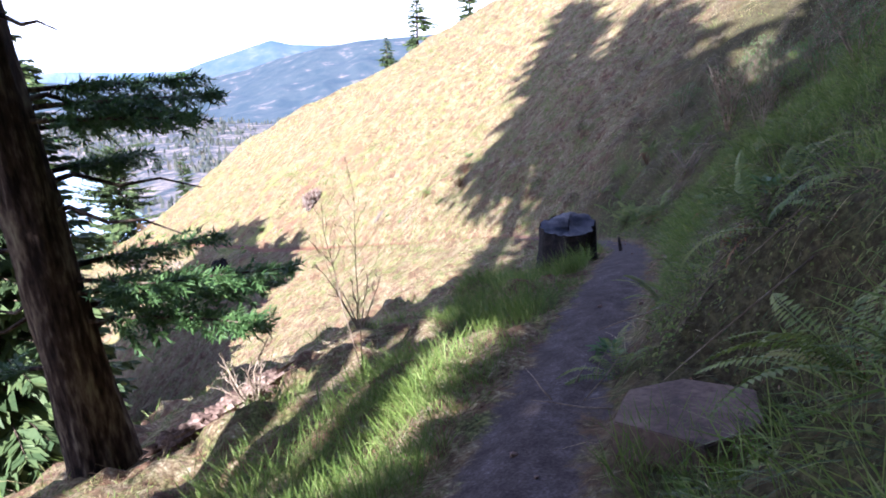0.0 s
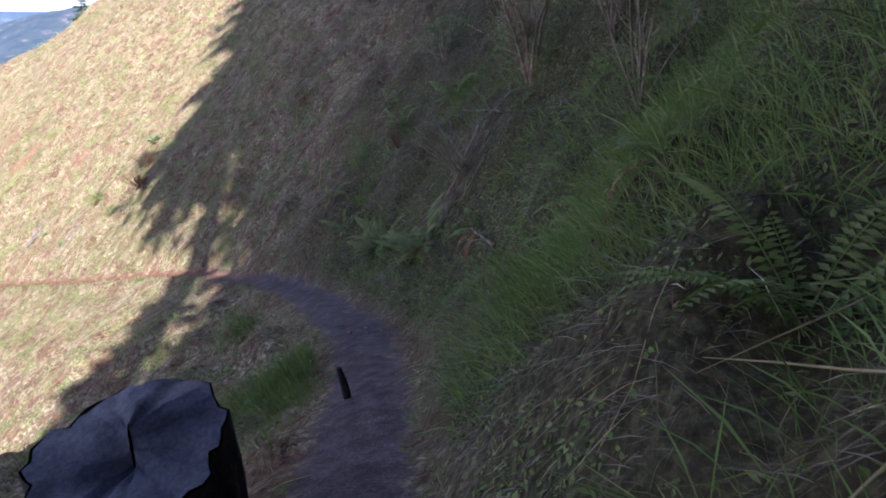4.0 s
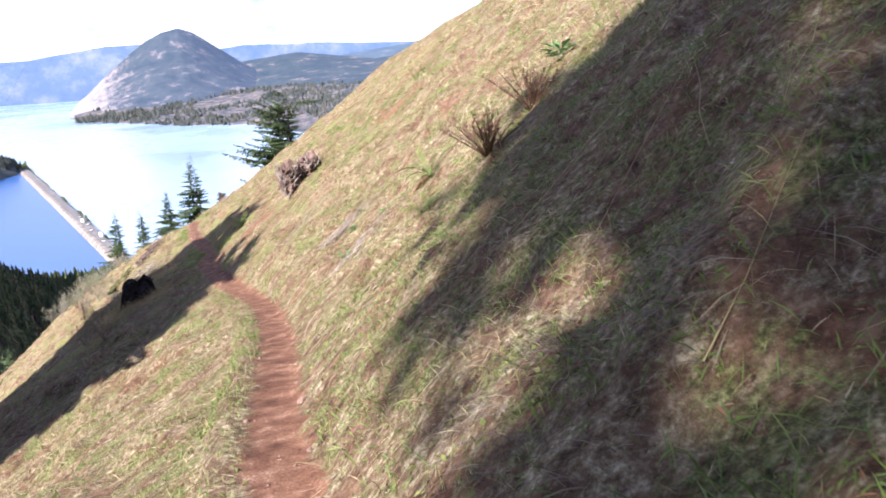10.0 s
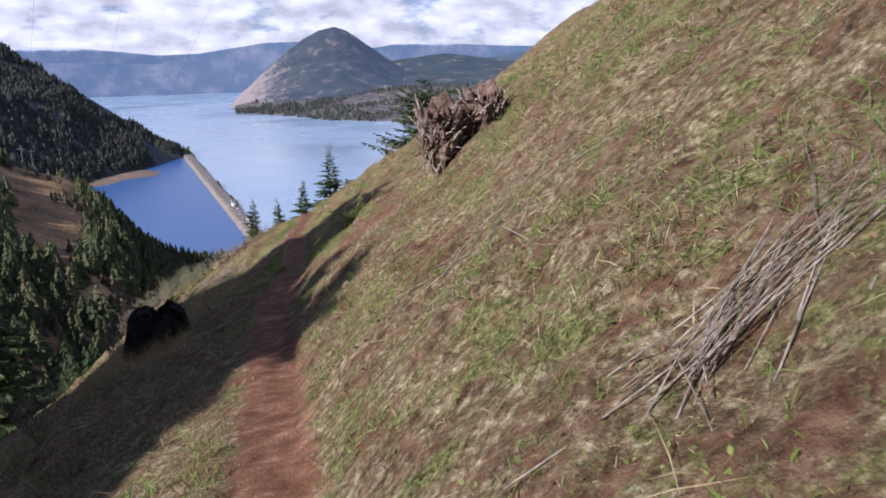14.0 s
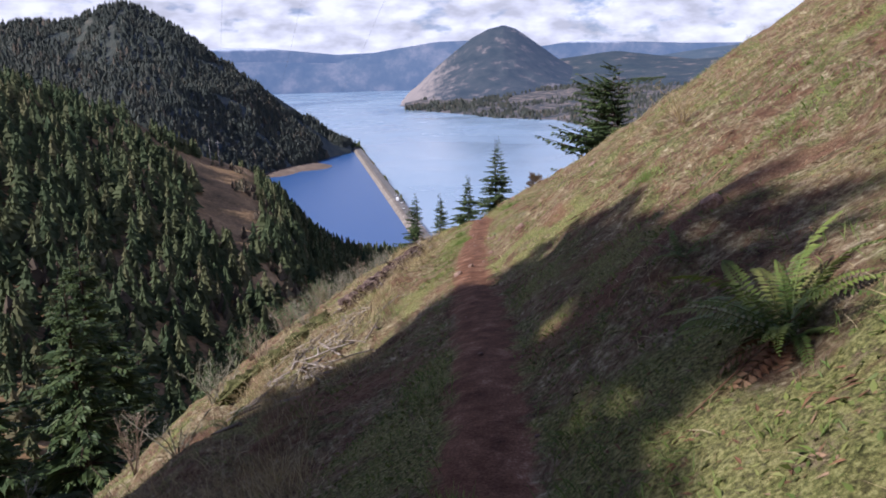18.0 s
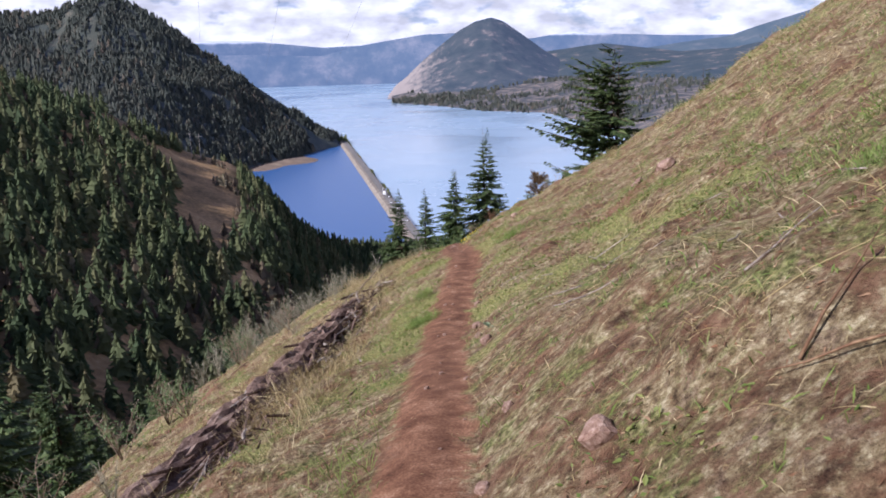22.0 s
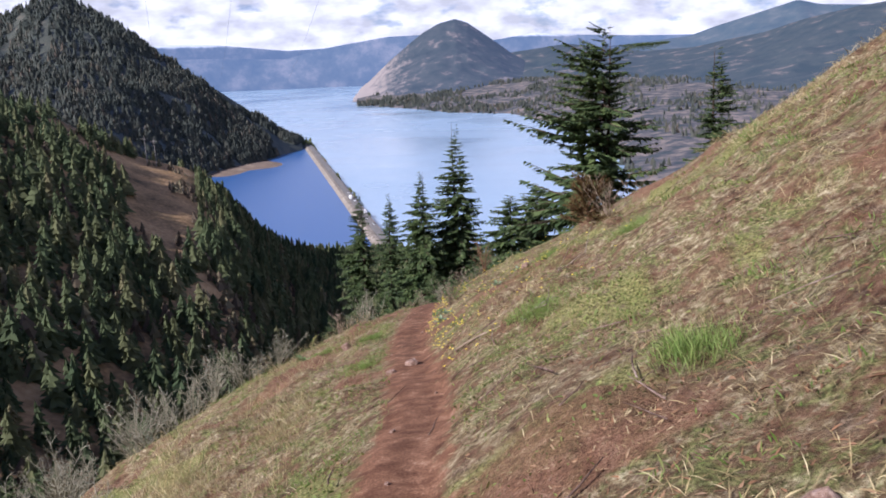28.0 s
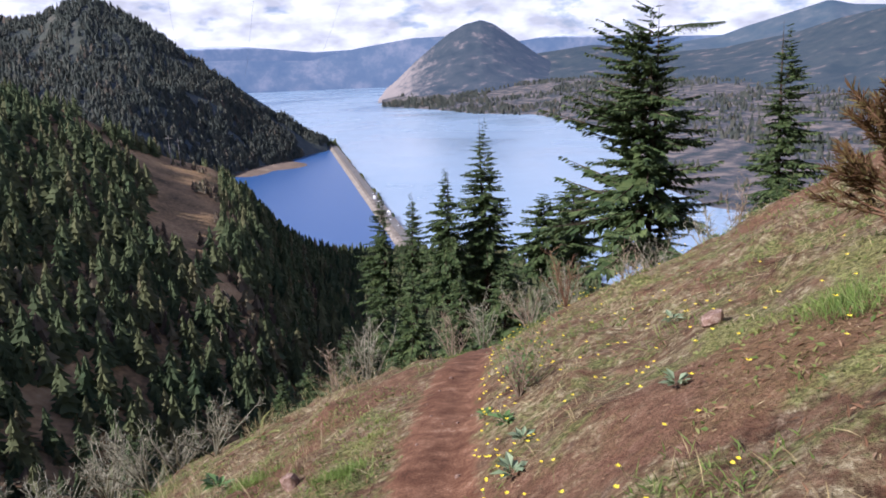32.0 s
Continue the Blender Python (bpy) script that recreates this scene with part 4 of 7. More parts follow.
    crown = kites(np.vstack(base), np.vstack(dirs), np.concatenate(lens), np.concatenate(wids), np.vstack(norms), 0.08)
    return trunk, limbs, crown


def conifer(x, y, h, trunk_r, crown_r, bare, seed, label, needles=None, group="", sink=0.0, z=None, lean=0.0, lean_to=0.0, rough_bark=False, **more):
    trunk, limbs, crown = conifer_parts(h, trunk_r, crown_r, bare, seed, **more)
    t = thing("fir_tree", x, y, (gz(x, y) if z is None else z) - sink, label, "tree", group)
    if lean:
        t.matrix_basis = pose(x, y, (gz(x, y) if z is None else z) - sink) @ Matrix.Rotation(radians(lean_to), 4, "Z") @ Matrix.Rotation(radians(lean), 4, "Y") @ Matrix.Rotation(radians(-lean_to), 4, "Z")
    if rough_bark:
        zz = np.linspace(-1.2, h, 150)
        bend = np.interp(zz, np.linspace(-1.2, h, 14), trunk[0][:126].reshape(14, 9, 3).mean(1)[:, 0]), np.interp(zz, np.linspace(-1.2, h, 14), trunk[0][:126].reshape(14, 9, 3).mean(1)[:, 1])
        a = np.linspace(0, 2 * np.pi, 36, endpoint=False)
        A, Z = np.meshgrid(a, zz)
        R = trunk_r * (np.clip(1 - Z / h, 0.02, 1) ** 0.9) * (1 + 0.35 * np.exp(-np.clip(Z, 0, 9) * 1.5))
        R = R * (1 + 0.07 * vnoise(A * 5.7, Z * 1.6, 1.0, 41) + 0.06 * vnoise(A * 11.5, Z * 3.0, 1.0, 42) * (np.abs(A - np.pi) < 3.05))
        v = np.stack([bend[0][:, None] + R * np.cos(A), bend[1][:, None] + R * np.sin(A), Z], 2).reshape(-1, 3)
        f = [(i * 36 + k, i * 36 + (k + 1) % 36, (i + 1) * 36 + (k + 1) % 36, (i + 1) * 36 + k) for i in range(149) for k in range(36)]
        mesh_from("trunk", v, f, bark, t, True)
    else:
        clean(mesh_from("trunk", *trunk, bark, t, True))
    tagged(limbs.build("branchwork", bark, t), kind="stuff")
    mesh_from("crown", *crown, needles or fir_green, t)
    return t


# the firs beyond the last bend
big_fir = conifer(20.0, 85.0, 25.6, 0.34, 7.2, 0.10, 101, "tall dark green fir with a lopsided crown above the bushes", group="firs beyond the bend", z=-21.5, taper=0.42, droop=0.1, thin=0.25, whorl=0.6, uneven=1.7, steps=17, full=0.62, per_whorl=11)
conifer(26.6, 73.5, 18.5, 0.26, 4.2, 0.08, 102, "slender fir with olive green needles", group="firs beyond the bend", z=-16.7, taper=0.8, whorl=0.55, steps=14, full=0.8)
conifer(7.0, 115.7, 26.0, 0.34, 7.0, 0.05, 103, "pointed green fir standing before the river", group="firs beyond the bend", z=-33.2, taper=0.95, whorl=0.7, steps=14, full=0.8)
conifer(1.6, 113.0, 18.0, 0.24, 5.0, 0.05, 104, "young pointed fir beside a taller one", group="firs beyond the bend", z=-31.3, whorl=0.55, steps=14, full=0.8)
conifer(-3.6, 131.0, 19.0, 0.25, 4.6, 0.05, 105, "slim pointed fir on the slope below the trail", group="firs beyond the bend", z=-38.4, whorl=0.6, steps=14, full=0.8)
conifer(-8.4, 133.0, 19.0, 0.25, 4.6, 0.05, 106, "slim pointed fir on the slope below the trail", group="firs beyond the bend", z=-38.6, whorl=0.6, steps=14, full=0.8)
conifer(22.7, 145.0, 22.0, 0.3, 6.4, 0.05, 107, "small pointed fir low on the slope", group="firs beyond the bend", z=-44.0, whorl=0.7, steps=14, full=0.8)
conifer(15.0, 96.0, 8.5, 0.22, 4.2, 0.05, 108, "short bushy fir below the big one", group="firs beyond the bend", z=-21.5, whorl=0.5, taper=0.6, steps=14, full=0.8)
conifer(11.5, 92.0, 8.5, 0.2, 4.0, 0.03, 109, "low bushy fir below the trail", group="firs beyond the bend", z=-22.0, whorl=0.4, taper=0.6, steps=14, full=0.8)
for k, (px, py, ph) in enumerate([(16.5, 70, 6.5), (19.5, 66, 6.0), (22.5, 63, 6.5), (13.0, 72, 6.0)]):
    conifer(px, py, ph, 0.14, 2.6, 0.02, 112 + k, "low bushy fir behind the crest", group="firs beyond the bend", whorl=0.4, taper=0.6, steps=10, full=0.9)
for k, (px, py, ph, pz) in enumerate([(-2.5, 92, 13, -34), (2.5, 88, 11, -31), (-6, 98, 14, -38), (-10, 96, 13, -41), (-13, 88, 13, -42), (6.5, 84, 9, -27), (-17, 92, 14, -46), (-9, 80, 11, -37)]):
    conifer(px, py, ph, 0.2, 3.8, 0.03, 120 + k, "young fir in the thicket below the trail", group="young firs below the trail", z=pz, whorl=0.5, per_whorl=7, steps=7)
for k, (px, py, ph, pc) in enumerate([(-16, 19, 11.5, 3.0), (-15.5, 10.5, 10, 3.2), (-18.5, 14, 12, 3.4), (-14.5, 15, 9, 2.8), (-19.5, 27, 12, 3.2), (-17.5, 24, 8, 2.4), (-22.5, 37, 12, 3.4), (-20, 45, 10, 3.0), (-26, 43, 13, 3.6), (-24, 55, 12, 3.6), (-29, 52, 15, 4.0), (-18, 58, 11, 3.2), (-33, 62, 15, 4.2), (-13, 66, 10, 3.2), (-22, 68, 13, 3.8)]):
    conifer(px, py, ph, 0.2, pc, 0.03, 210 + k, "bushy green fir in the ravine below the trail", group="firs in the ravine", whorl=0.55, steps=7, taper=0.75)
# unseen firs added off to the left to darken the ravine floor
for k, (px, py, ph) in enumerate([(-62, 22, 30), (-55, 14, 28), (-68, 34, 31), (-60, 40, 30), (-72, 48, 32), (-66, 56, 30), (-52, 26, 28), (-46, 18, 26), (-78, 62, 32)]):
    conifer(px, py, ph, 0.4, 5.5, 0.05, 230 + k, "tall fir out of view, added to shade the ravine", group="tall firs in the ravine", whorl=1.1, per_whorl=7, steps=5, taper=0.5, full=1.6)
# trees on the crest of the open slope
conifer(34.5, 19.0, 8.5, 0.16, 2.3, 0.12, 141, "small dark fir on the crest of the slope", group="firs on the crest", whorl=0.5, thin=0.35, taper=0.6)
conifer(31.6, 20.6, 4.8, 0.12, 1.5, 0.02, 143, "low dark fir on the crest of the slope", group="firs on the crest", whorl=0.35, thin=0.2)
conifer(40.5, 17.0, 7.5, 0.16, 1.9, 0.12, 142, "small dark fir on the crest of the slope", group="firs on the crest", whorl=0.5, thin=0.35)
# the old fir at the start, and those beside and behind that shade the trail
old_fir = conifer(-15.5, -40.7, 33.0, 0.27, 3.6, 0.52, 151, "old fir with a rough dark trunk beside the trail", group="old firs below the trail", whorl=0.9, taper=0.5, thin=0.1, dead_low=16, lean=4.0, lean_to=160, rough_bark=True, per_whorl=8, full=1.18, uneven=0.0)


def fine_bough(parent, z, az, length, seed, rise=0.0, mat=None, name="bough"):
    """A bough with side twigs and short needle tufts, for a tree that stands close by."""
    rg = np.random.default_rng(seed)
    s = np.linspace(0, 1, 8)
    d0 = np.array([math.cos(az), math.sin(az), 0.0])
    pth = d0[None] * (length * s)[:, None] + np.stack([0.04 * length * np.sin(s * 5 + seed), 0.04 * length * np.cos(s * 4 + seed), z + length * (rise * s - 0.18 * s ** 2 + 0.10 * s ** 3)], 1)
    b_ob = clean(mesh_from(name, *tube(pth, np.linspace(0.03, 0.005, 8), 5), bark, parent, True))
    base, dirs, lens, wids, norms = [], [], [], [], []
    for k in range(int(38 * length)):
        u = rg.uniform(0.22, 1.0)
        p = np.array([np.interp(u, s, pth[:, c]) for c in range(3)])
        sd = rg.choice([-1, 1])
        d = unit(d0 * rg.uniform(0.5, 1.0) + sd * np.array([-d0[1], d0[0], 0]) * rg.uniform(0.4, 1.0) + np.array([0, 0, rg.uniform(-0.55, 0.12)]))
        L = (0.16 + 0.42 * (1 - u) ** 0.6 * length * 0.6) * rg.uniform(0.6, 1.1)
        n = int(16 + 50 * L)
        w = rg.uniform(0, 1, n)
        base.append(p[None] + d[None] * (L * w)[:, None] + rg.normal(0, 0.008, (n, 3)))
        dirs.append(unit(d[None] * 0.9 + rg.normal(0, 0.55, (n, 3)) * np.array([1, 1, 0.9])))
        lens.append(rg.uniform(0.06, 0.12, n)), wids.append(rg.uniform(0.014, 0.026, n)), norms.append(unit(rg.normal(0, 0.5, (n, 3)) + np.array([0, 0, 1.0])))
    v, f = kites(np.vstack(base), np.vstack(dirs), np.concatenate(lens), np.concatenate(wids), np.vstack(norms))
    return tagged(mesh_from("needle_spray", v, f, mat or fir_bright, b_ob), "green needles", kind="stuff")


RIGHT = math.atan2(-0.61, 0.79)
for k, (z, da, L, rise) in enumerate([(1.9, 0.05, 2.1, 0.05), (1.75, 0.35, 1.9, 0.0), (1.6, -0.2, 2.0, 0.05), (2.1, 0.6, 1.6, 0.1), (2.0, -0.35, 1.5, 0.1), (3.6, 0.1, 1.7, 0.05), (3.75, 0.4, 1.6, 0.05), (3.5, -0.15, 1.6, 0.0), (3.4, 0.7, 1.4, 0.1), (3.0, 1.0, 1.3, 0.1), (5.2, -0.4, 1.4, 0.1), (5.6, 0.6, 1.5, 0.1), (2.4, 3.3, 1.6, 0.0), (3.6, 2.8, 1.6, 0.0), (1.2, 3.0, 1.6, -0.05), (4.6, 3.4, 1.6, 0.0)]):
    fine_bough(old_fir, z, RIGHT + da, L, 600 + k, rise)
fine_bough(big_fir, 23.4, 0.05, 6.4, 640, 0.14, fir_green)   # one long bough reaches out near the top
# all out of view; those above the bank are added to block skylight
for k, (px, py, ph, pc, pb) in enumerate([(-22.5, -43.5, 33, 4.4, 0.62), (-23.3, -48.3, 31, 4.4, 0.56), (-27.4, -51.4, 32, 4.6, 0.61), (-10, -52, 25, 4.2, 0.1),  (-5, -49, 25, 4.4, 0.1), (0.5, -47, 24, 4.4, 0.1), (-22.7, -55.2, 26, 4.5, 0.08), (-18, -60, 24, 4.4, 0.12), (-15.5, -57, 24, 4.4, 0.15), (-27, -57.4, 27, 4.6, 0.08), (-19.5, -54.2, 20, 3.2, 0.1), (-31, -59, 30, 4.6, 0.1), (-13, -54.5, 24, 5.0, 0.06), (-7.3, -52.6, 24, 5.0, 0.06), (-2.2, -50, 24, 5.0, 0.06), (3.5, -45.5, 22, 4.6, 0.06)]):
    conifer(px, py, ph, 0.34, pc, pb, 160 + k, "tall old fir out of view, shading the trail and bank", group="old firs below the trail", whorl=1.2, steps=5, per_whorl=7, full=1.65, taper=0.5, thin=0.22, uneven=0.0)


# unseen firs added beside and behind the start, sized to block sun on set spots
conifer(-22.6, -50.7, 15.5, 0.3, 2.9, 0.58, 190, "unseen fir with a bare trunk and high flat crown, added to shade the trail", group="old firs below the trail", full=2.12, whorl=0.5, steps=5, taper=0.4, droop=0.1, per_whorl=8, uneven=0.0)
conifer(-20.5, -45.9, 23.0, 0.22, 1.7, 0.3, 192, "unseen slender fir added to shade the bend of the trail", group="old firs below the trail", full=1.9, whorl=0.5, steps=6, taper=0.3, droop=0.1)
conifer(-21.5, -50.6, 9.5, 0.12, 0.95, 0.15, 194, "unseen slender fir added beside the trail to shade it", group="old firs below the trail", full=1.8, whorl=0.35, steps=6, taper=0.3, uneven=0.0)
conifer(-21.95, -49.9, 9.2, 0.12, 1.0, 0.15, 195, "unseen slender fir added beside the trail to shade it", group="old firs below the trail", full=1.8, whorl=0.35, steps=6, taper=0.3, uneven=0.0)
conifer(-22.4, -43.8, 16.0, 0.25, 2.1, 0.05, 191, "unseen slender fir added to shade the old one", group="old firs below the trail", full=2.0, whorl=0.8, steps=5, taper=0.4, per_whorl=8, uneven=0.0)


def slope_fir(far_x, far_y, back, crown_r, seed, spare=1.2):
    """A broad fir down the slope, as tall as its shadow's tip at the given place asks."""
    x, y = far_x - 0.866 * back, far_y - 0.5 * back
    h = gz(far_x, far_y) + 0.7 * back + spare - gz(x, y)
    conifer(x, y, h, 0.3, crown_r, 0.06, seed, "broad fir on the steep slope below the trail", group="firs below the trail", full=1.15, whorl=0.62, steps=12, per_whorl=10, taper=0.33, uneven=0.0)


for k, (qx, qy, back, cr, *sp) in enumerate([(0.4, -13.7, 17, 3.8), (0.5, -11.5, 16, 4.0, 0.5), (0.3, -9.4, 17.5, 4.0, 0.2), (1.5, -6.9, 17, 3.4, 0.9), (2.0, -5.2, 20, 3.6, 0.4), (1.7, -3.7, 18, 3.9, 0.35), (1.3, -3.0, 19, 3.2, 0.3)]):
    slope_fir(qx, qy, back, cr, 171 + k, *sp)


# ---- woods on the far slopes ----
def woods(name, mat, groups, label, category="forest"):
    """Many conifers or bare trees as one mesh: each group is (xs, ys, zs, heights, radii, tiers, sprays a tier, seed, uprightness)."""
    vs, tones, off = [], [], 0
    for xs, ys, zs, hs_, rs, tiers, spikes, seed, erect in groups:
        rg = np.random.default_rng(seed)
        n = len(xs)
        tone = np.clip(rg.beta(2.0, 2.4, n) + 0.25 * vnoise(xs, ys, 45, 5), 0, 1)
        side_az = rg.uniform(0, 2 * np.pi, n)
        # tiers of jagged, drooping skirts round the trunk
        lean = side_az[:, None]
        for t in range(tiers):
            u = ((t + rg.uniform(-0.25, 0.25, n)) / tiers)[:, None].clip(0, 1)
            az = np.linspace(0, 2 * np.pi, spikes, endpoint=False)[None] + rg.uniform(0, 6, (n, 1)) + rg.uniform(-0.25, 0.25, (n, spikes))
            jag = rg.uniform(0.55, 1.2, (n, spikes)) * np.where((np.arange(spikes) + t) % 2, 1.0, 0.56)[None] * (1 + 0.2 * np.cos(az - lean))
            ro = rs[:, None] * ((1 - u) ** 0.8 * jag + 0.03)
            zo = zs[:, None] - 0.22 * ro * (jag > 0.75) + hs_[:, None] * (0.06 + 0.94 * u + rg.uniform(-0.035, 0.035, (n, spikes)) + erect * 0.12)
            zi = zs[:, None] + hs_[:, None] * np.minimum(1.0, 0.06 + 0.94 * u + 1.7 / tiers * rg.uniform(0.8, 1.15, (n, 1)) * (1 - 0.35 * u)) + 0 * zo
            ri = 0.06 * ro
            o = np.stack([xs[:, None] + np.cos(az) * ro, ys[:, None] + np.sin(az) * ro, zo], 2)
            q = np.stack([xs[:, None] + np.cos(az) * ri, ys[:, None] + np.sin(az) * ri, zi], 2)
            vs.append(np.stack([q, o, np.roll(o, -1, 1), np.roll(q, -1, 1)], 2).reshape(-1, 3))
            tones.append(np.repeat(tone, 4 * spikes))
        # the leader at the top
        for k in range(3):
            az = rg.uniform(0, 2 * np.pi, n)
            ca, sa = np.cos(az) * rs * 0.16, np.sin(az) * rs * 0.16
            vs.append(np.stack([np.stack([xs, ys, zs + hs_ * 0.72], 1), np.stack([xs + ca, ys + sa, zs + hs_ * 0.82], 1), np.stack([xs, ys, zs + hs_ * 1.04], 1), np.stack([xs - ca, ys - sa, zs + hs_ * 0.82], 1)], 1).reshape(-1, 3))
            tones.append(np.repeat(tone, 4))
    v, tn = np.vstack(vs), np.concatenate(tones)
    ob = mesh_from(name, v, np.arange(len(v)).reshape(-1, 4), mat)
    at_ = ob.data.attributes.new("tone", "FLOAT", "POINT")
    at_.data.foreach_set("value", tn.astype(np.float32))
    return tagged(ob, label, category, kind="stuff")


def scatter_on(patch, n, seed, u_lo=0.02, u_hi=1.02, keep=None, near_more=0.12):
    """Random places on a hill's sheet, even in plan, with their heights."""
    b, u, X, Y, Z = patch
    rg = np.random.default_rng(seed)
    out = [[], [], []]
    R2 = np.hypot(X - EYE0[0], Y - EYE0[1])
    got = 0
    rmax = R2.max()
    while got < n:
        ui, bi = rg.uniform(0, 1, n), rg.uniform(0, len(b) - 1.001, n)
        uu = u_lo + (u_hi - u_lo) * ui
        ju = np.clip(np.searchsorted(u, uu) - 1, 0, len(u) - 2)
        fu = np.clip((uu - u[ju]) / (u[ju + 1] - u[ju]), 0, 1)
        jb = bi.astype(int)
        fb = bi - jb

        def at(G):
            return (G[ju, jb] * (1 - fu) + G[ju + 1, jb] * fu) * (1 - fb) + (G[ju, jb + 1] * (1 - fu) + G[ju + 1, jb + 1] * fu) * fb

        x, y, z, r = at(X), at(Y), at(Z), at(R2)
        ok = rg.random(n) < (r / rmax) ** 0.8 + near_more
        if keep is not None:
            ok &= keep(x, y, z, np.degrees(np.arctan2(x - EYE0[0], y - EYE0[1])), uu)
        for k, a in enumerate((x, y, z)):
            out[k].append(a[ok])
        got += ok.sum()
    return [np.concatenate(a)[:n] for a in out]


def not_clearing(x, y, z, b, u):
    # a bare strip runs down the ravine slope under the cables
    mid = -18.0 - 1.6 * (1 - u) + 0.5 * np.sin(u * 20)
    strip = (np.abs(b - mid - 0.6) < 3.3 - 1.1 * np.abs(u - 0.80) / 0.25) & (u > 0.45) & (u < 1.0)
    return ~strip & (vnoise(x, y, 34, 51) > -0.8) & (b > -37) & (b < 12)


fx, fy, fz = scatter_on(ns, 4500, 5, keep=not_clearing, near_more=0.45)
rg = np.random.default_rng(6)
fh = rg.uniform(9, 21, len(fx)) * np.where(rg.random(len(fx)) < 0.25, 0.6, 1.0) * np.interp(np.hypot(fx, fy), [60, 200, 330, 470, 560], [0.42, 0.58, 0.8, 0.72, 0.5])
fr = fh * rg.uniform(0.27, 0.42, len(fx))
far_ = np.hypot(fx, fy)
woods("conifer_forest", wood_green, [(fx[k_], fy[k_], fz[k_] - 0.8, fh[k_], fr[k_], ti, sp, sd, 0.0) for k_, ti, sp, sd in ((far_ < 150, 9, 13, 7), ((far_ >= 150) & (far_ < 300), 8, 11, 17), (far_ >= 300, 7, 8, 27))], "dense dark green conifer forest on the ravine slope")
bx, by, bz = scatter_on(ns, 1500, 15, u_lo=0.0, u_hi=0.97, keep=lambda x, y, z, b, u: (vnoise(x, y, 30, 55) > -0.1) & (b > -37) & (b < 12))
bh = rg.uniform(3, 9, len(bx)) * np.interp(np.hypot(bx, by), [60, 400, 560], [1.0, 0.8, 0.5])
bare_mat = needle_material("leafless_thicket", [(0.0, (0.07, 0.055, 0.04)), (0.5, (0.14, 0.105, 0.075)), (0.8, (0.19, 0.17, 0.10)), (1.0, (0.28, 0.24, 0.18))], 0.4, 0.2)
woods("leafless_thicket", bare_mat, [(bx, by, bz - 0.5, bh, bh * rg.uniform(0.35, 0.5, len(bx)), 3, 7, 17, 0.8)], "grey-brown leafless trees between the conifers", "thicket")


def hill_cover(x, y, z, b, u):
    # two bare strips below the summit, a grassy shoulder, thin woods on the river side
    strip = (np.abs(b + 25.4 + 6 * (0.95 - u)) < 0.28) | (np.abs(b + 23.4 + 4 * (0.95 - u)) < 0.25)
    thin_ = np.interp(b, [-22, -12], [-0.8, -0.3])
    return ~(strip & (u > 0.62) & (u < 0.95)) & (vnoise(x, y, 60, 61) + 0.5 * vnoise(x, y, 22, 62) > thin_)


hx, hy, hz = scatter_on(hs, 9500, 8, keep=lambda x, y, z, b, u: hill_cover(x, y, z, b, u) & (b > -34))
hh = rg.uniform(7, 15, len(hx))
woods("hill_woods", hazy_hill_green, [(hx, hy, hz - 1.0, hh, hh * rg.uniform(0.34, 0.5, len(hx)), 3, 6, 9, 0.0)], "dark conifers covering the steep hill")


lx, ly, lz = scatter_on(fl, 4200, 81, u_lo=0.01, u_hi=0.95, keep=lambda x, y, z, b, u: (vnoise(x, y, 120, 66) + 0.6 * vnoise(x, y, 40, 67) > -0.05) & (b < 34))
lh = rg.uniform(6, 15, len(lx))
woods("flats_woods", hazy_hill_green, [(lx, ly, lz - 0.5, lh, lh * rg.uniform(0.35, 0.5, len(lx)), 2, 5, 83, 0.0)], "dark trees dotted over the far river bank")


# ---- causeway, spit and cables ----
def place(b, r):
    x, y = polar(b, r)
    return float(x), float(y)


asphalt = material("old_asphalt", [(0.3, (0.10, 0.095, 0.09)), (0.6, (0.17, 0.16, 0.15))], 0.1, 0.9, 0.0, 1.0)
ballast = material("rock_bank", [(0.3, (0.10, 0.085, 0.07)), (0.5, (0.20, 0.17, 0.14)), (0.7, (0.32, 0.28, 0.23))], 0.2, 0.95, 0.3, 1.5)
sand = material("tan_gravel_spit", [(0.3, (0.10, 0.075, 0.056)), (0.6, (0.19, 0.14, 0.105)), (0.8, (0.27, 0.22, 0.15))], 0.05, 0.95, 0.0, 0.6)
ax, ay = place(-7.9, 1440)
ex_, ey_ = place(-2.4, 600)
cdir = unit(np.array([ex_ - ax, ey_ - ay, 0.0]))
cside = np.array([-cdir[1], cdir[0], 0.0])
CLEN = math.hypot(ex_ - ax, ey_ - ay)


def strip_prism(offset, half_top, half_bot, z0, z1, n=24):
    s = np.linspace(0, CLEN, n)
    c = np.array([ax, ay, 0.0])[None] + s[:, None] * cdir + offset * cside
    rows_ = [c + cside * o + np.array([0, 0, z]) for o, z in ((-half_bot, z0), (-half_top, z1), (half_top, z1), (half_bot, z0))]
    return np.stack(rows_, 1).reshape(-1, 3), grid_faces(4, n)


lagoon = mesh_from("lagoon", [(*place(-30, 900), WATER + 0.06), (*place(-16, 1250), WATER + 0.06), (*place(-7.9, 1440), WATER + 0.06), (*place(-2.4, 600), WATER + 0.06), (*place(-3, 420), WATER + 0.06), (*place(-30, 420), WATER + 0.06)], [(0, 1, 2, 3), (0, 3, 4, 5)], lag)
tagged(lagoon, "still deep blue lagoon behind the causeway", "lagoon", kind="structure")
cause = thing("causeway", 0, 0, 0, "long straight stone causeway with a road across the water", "causeway")
mesh_from("embankment", *strip_prism(0, 6.0, 9.5, WATER - 2, WATER + 4), ballast, cause)
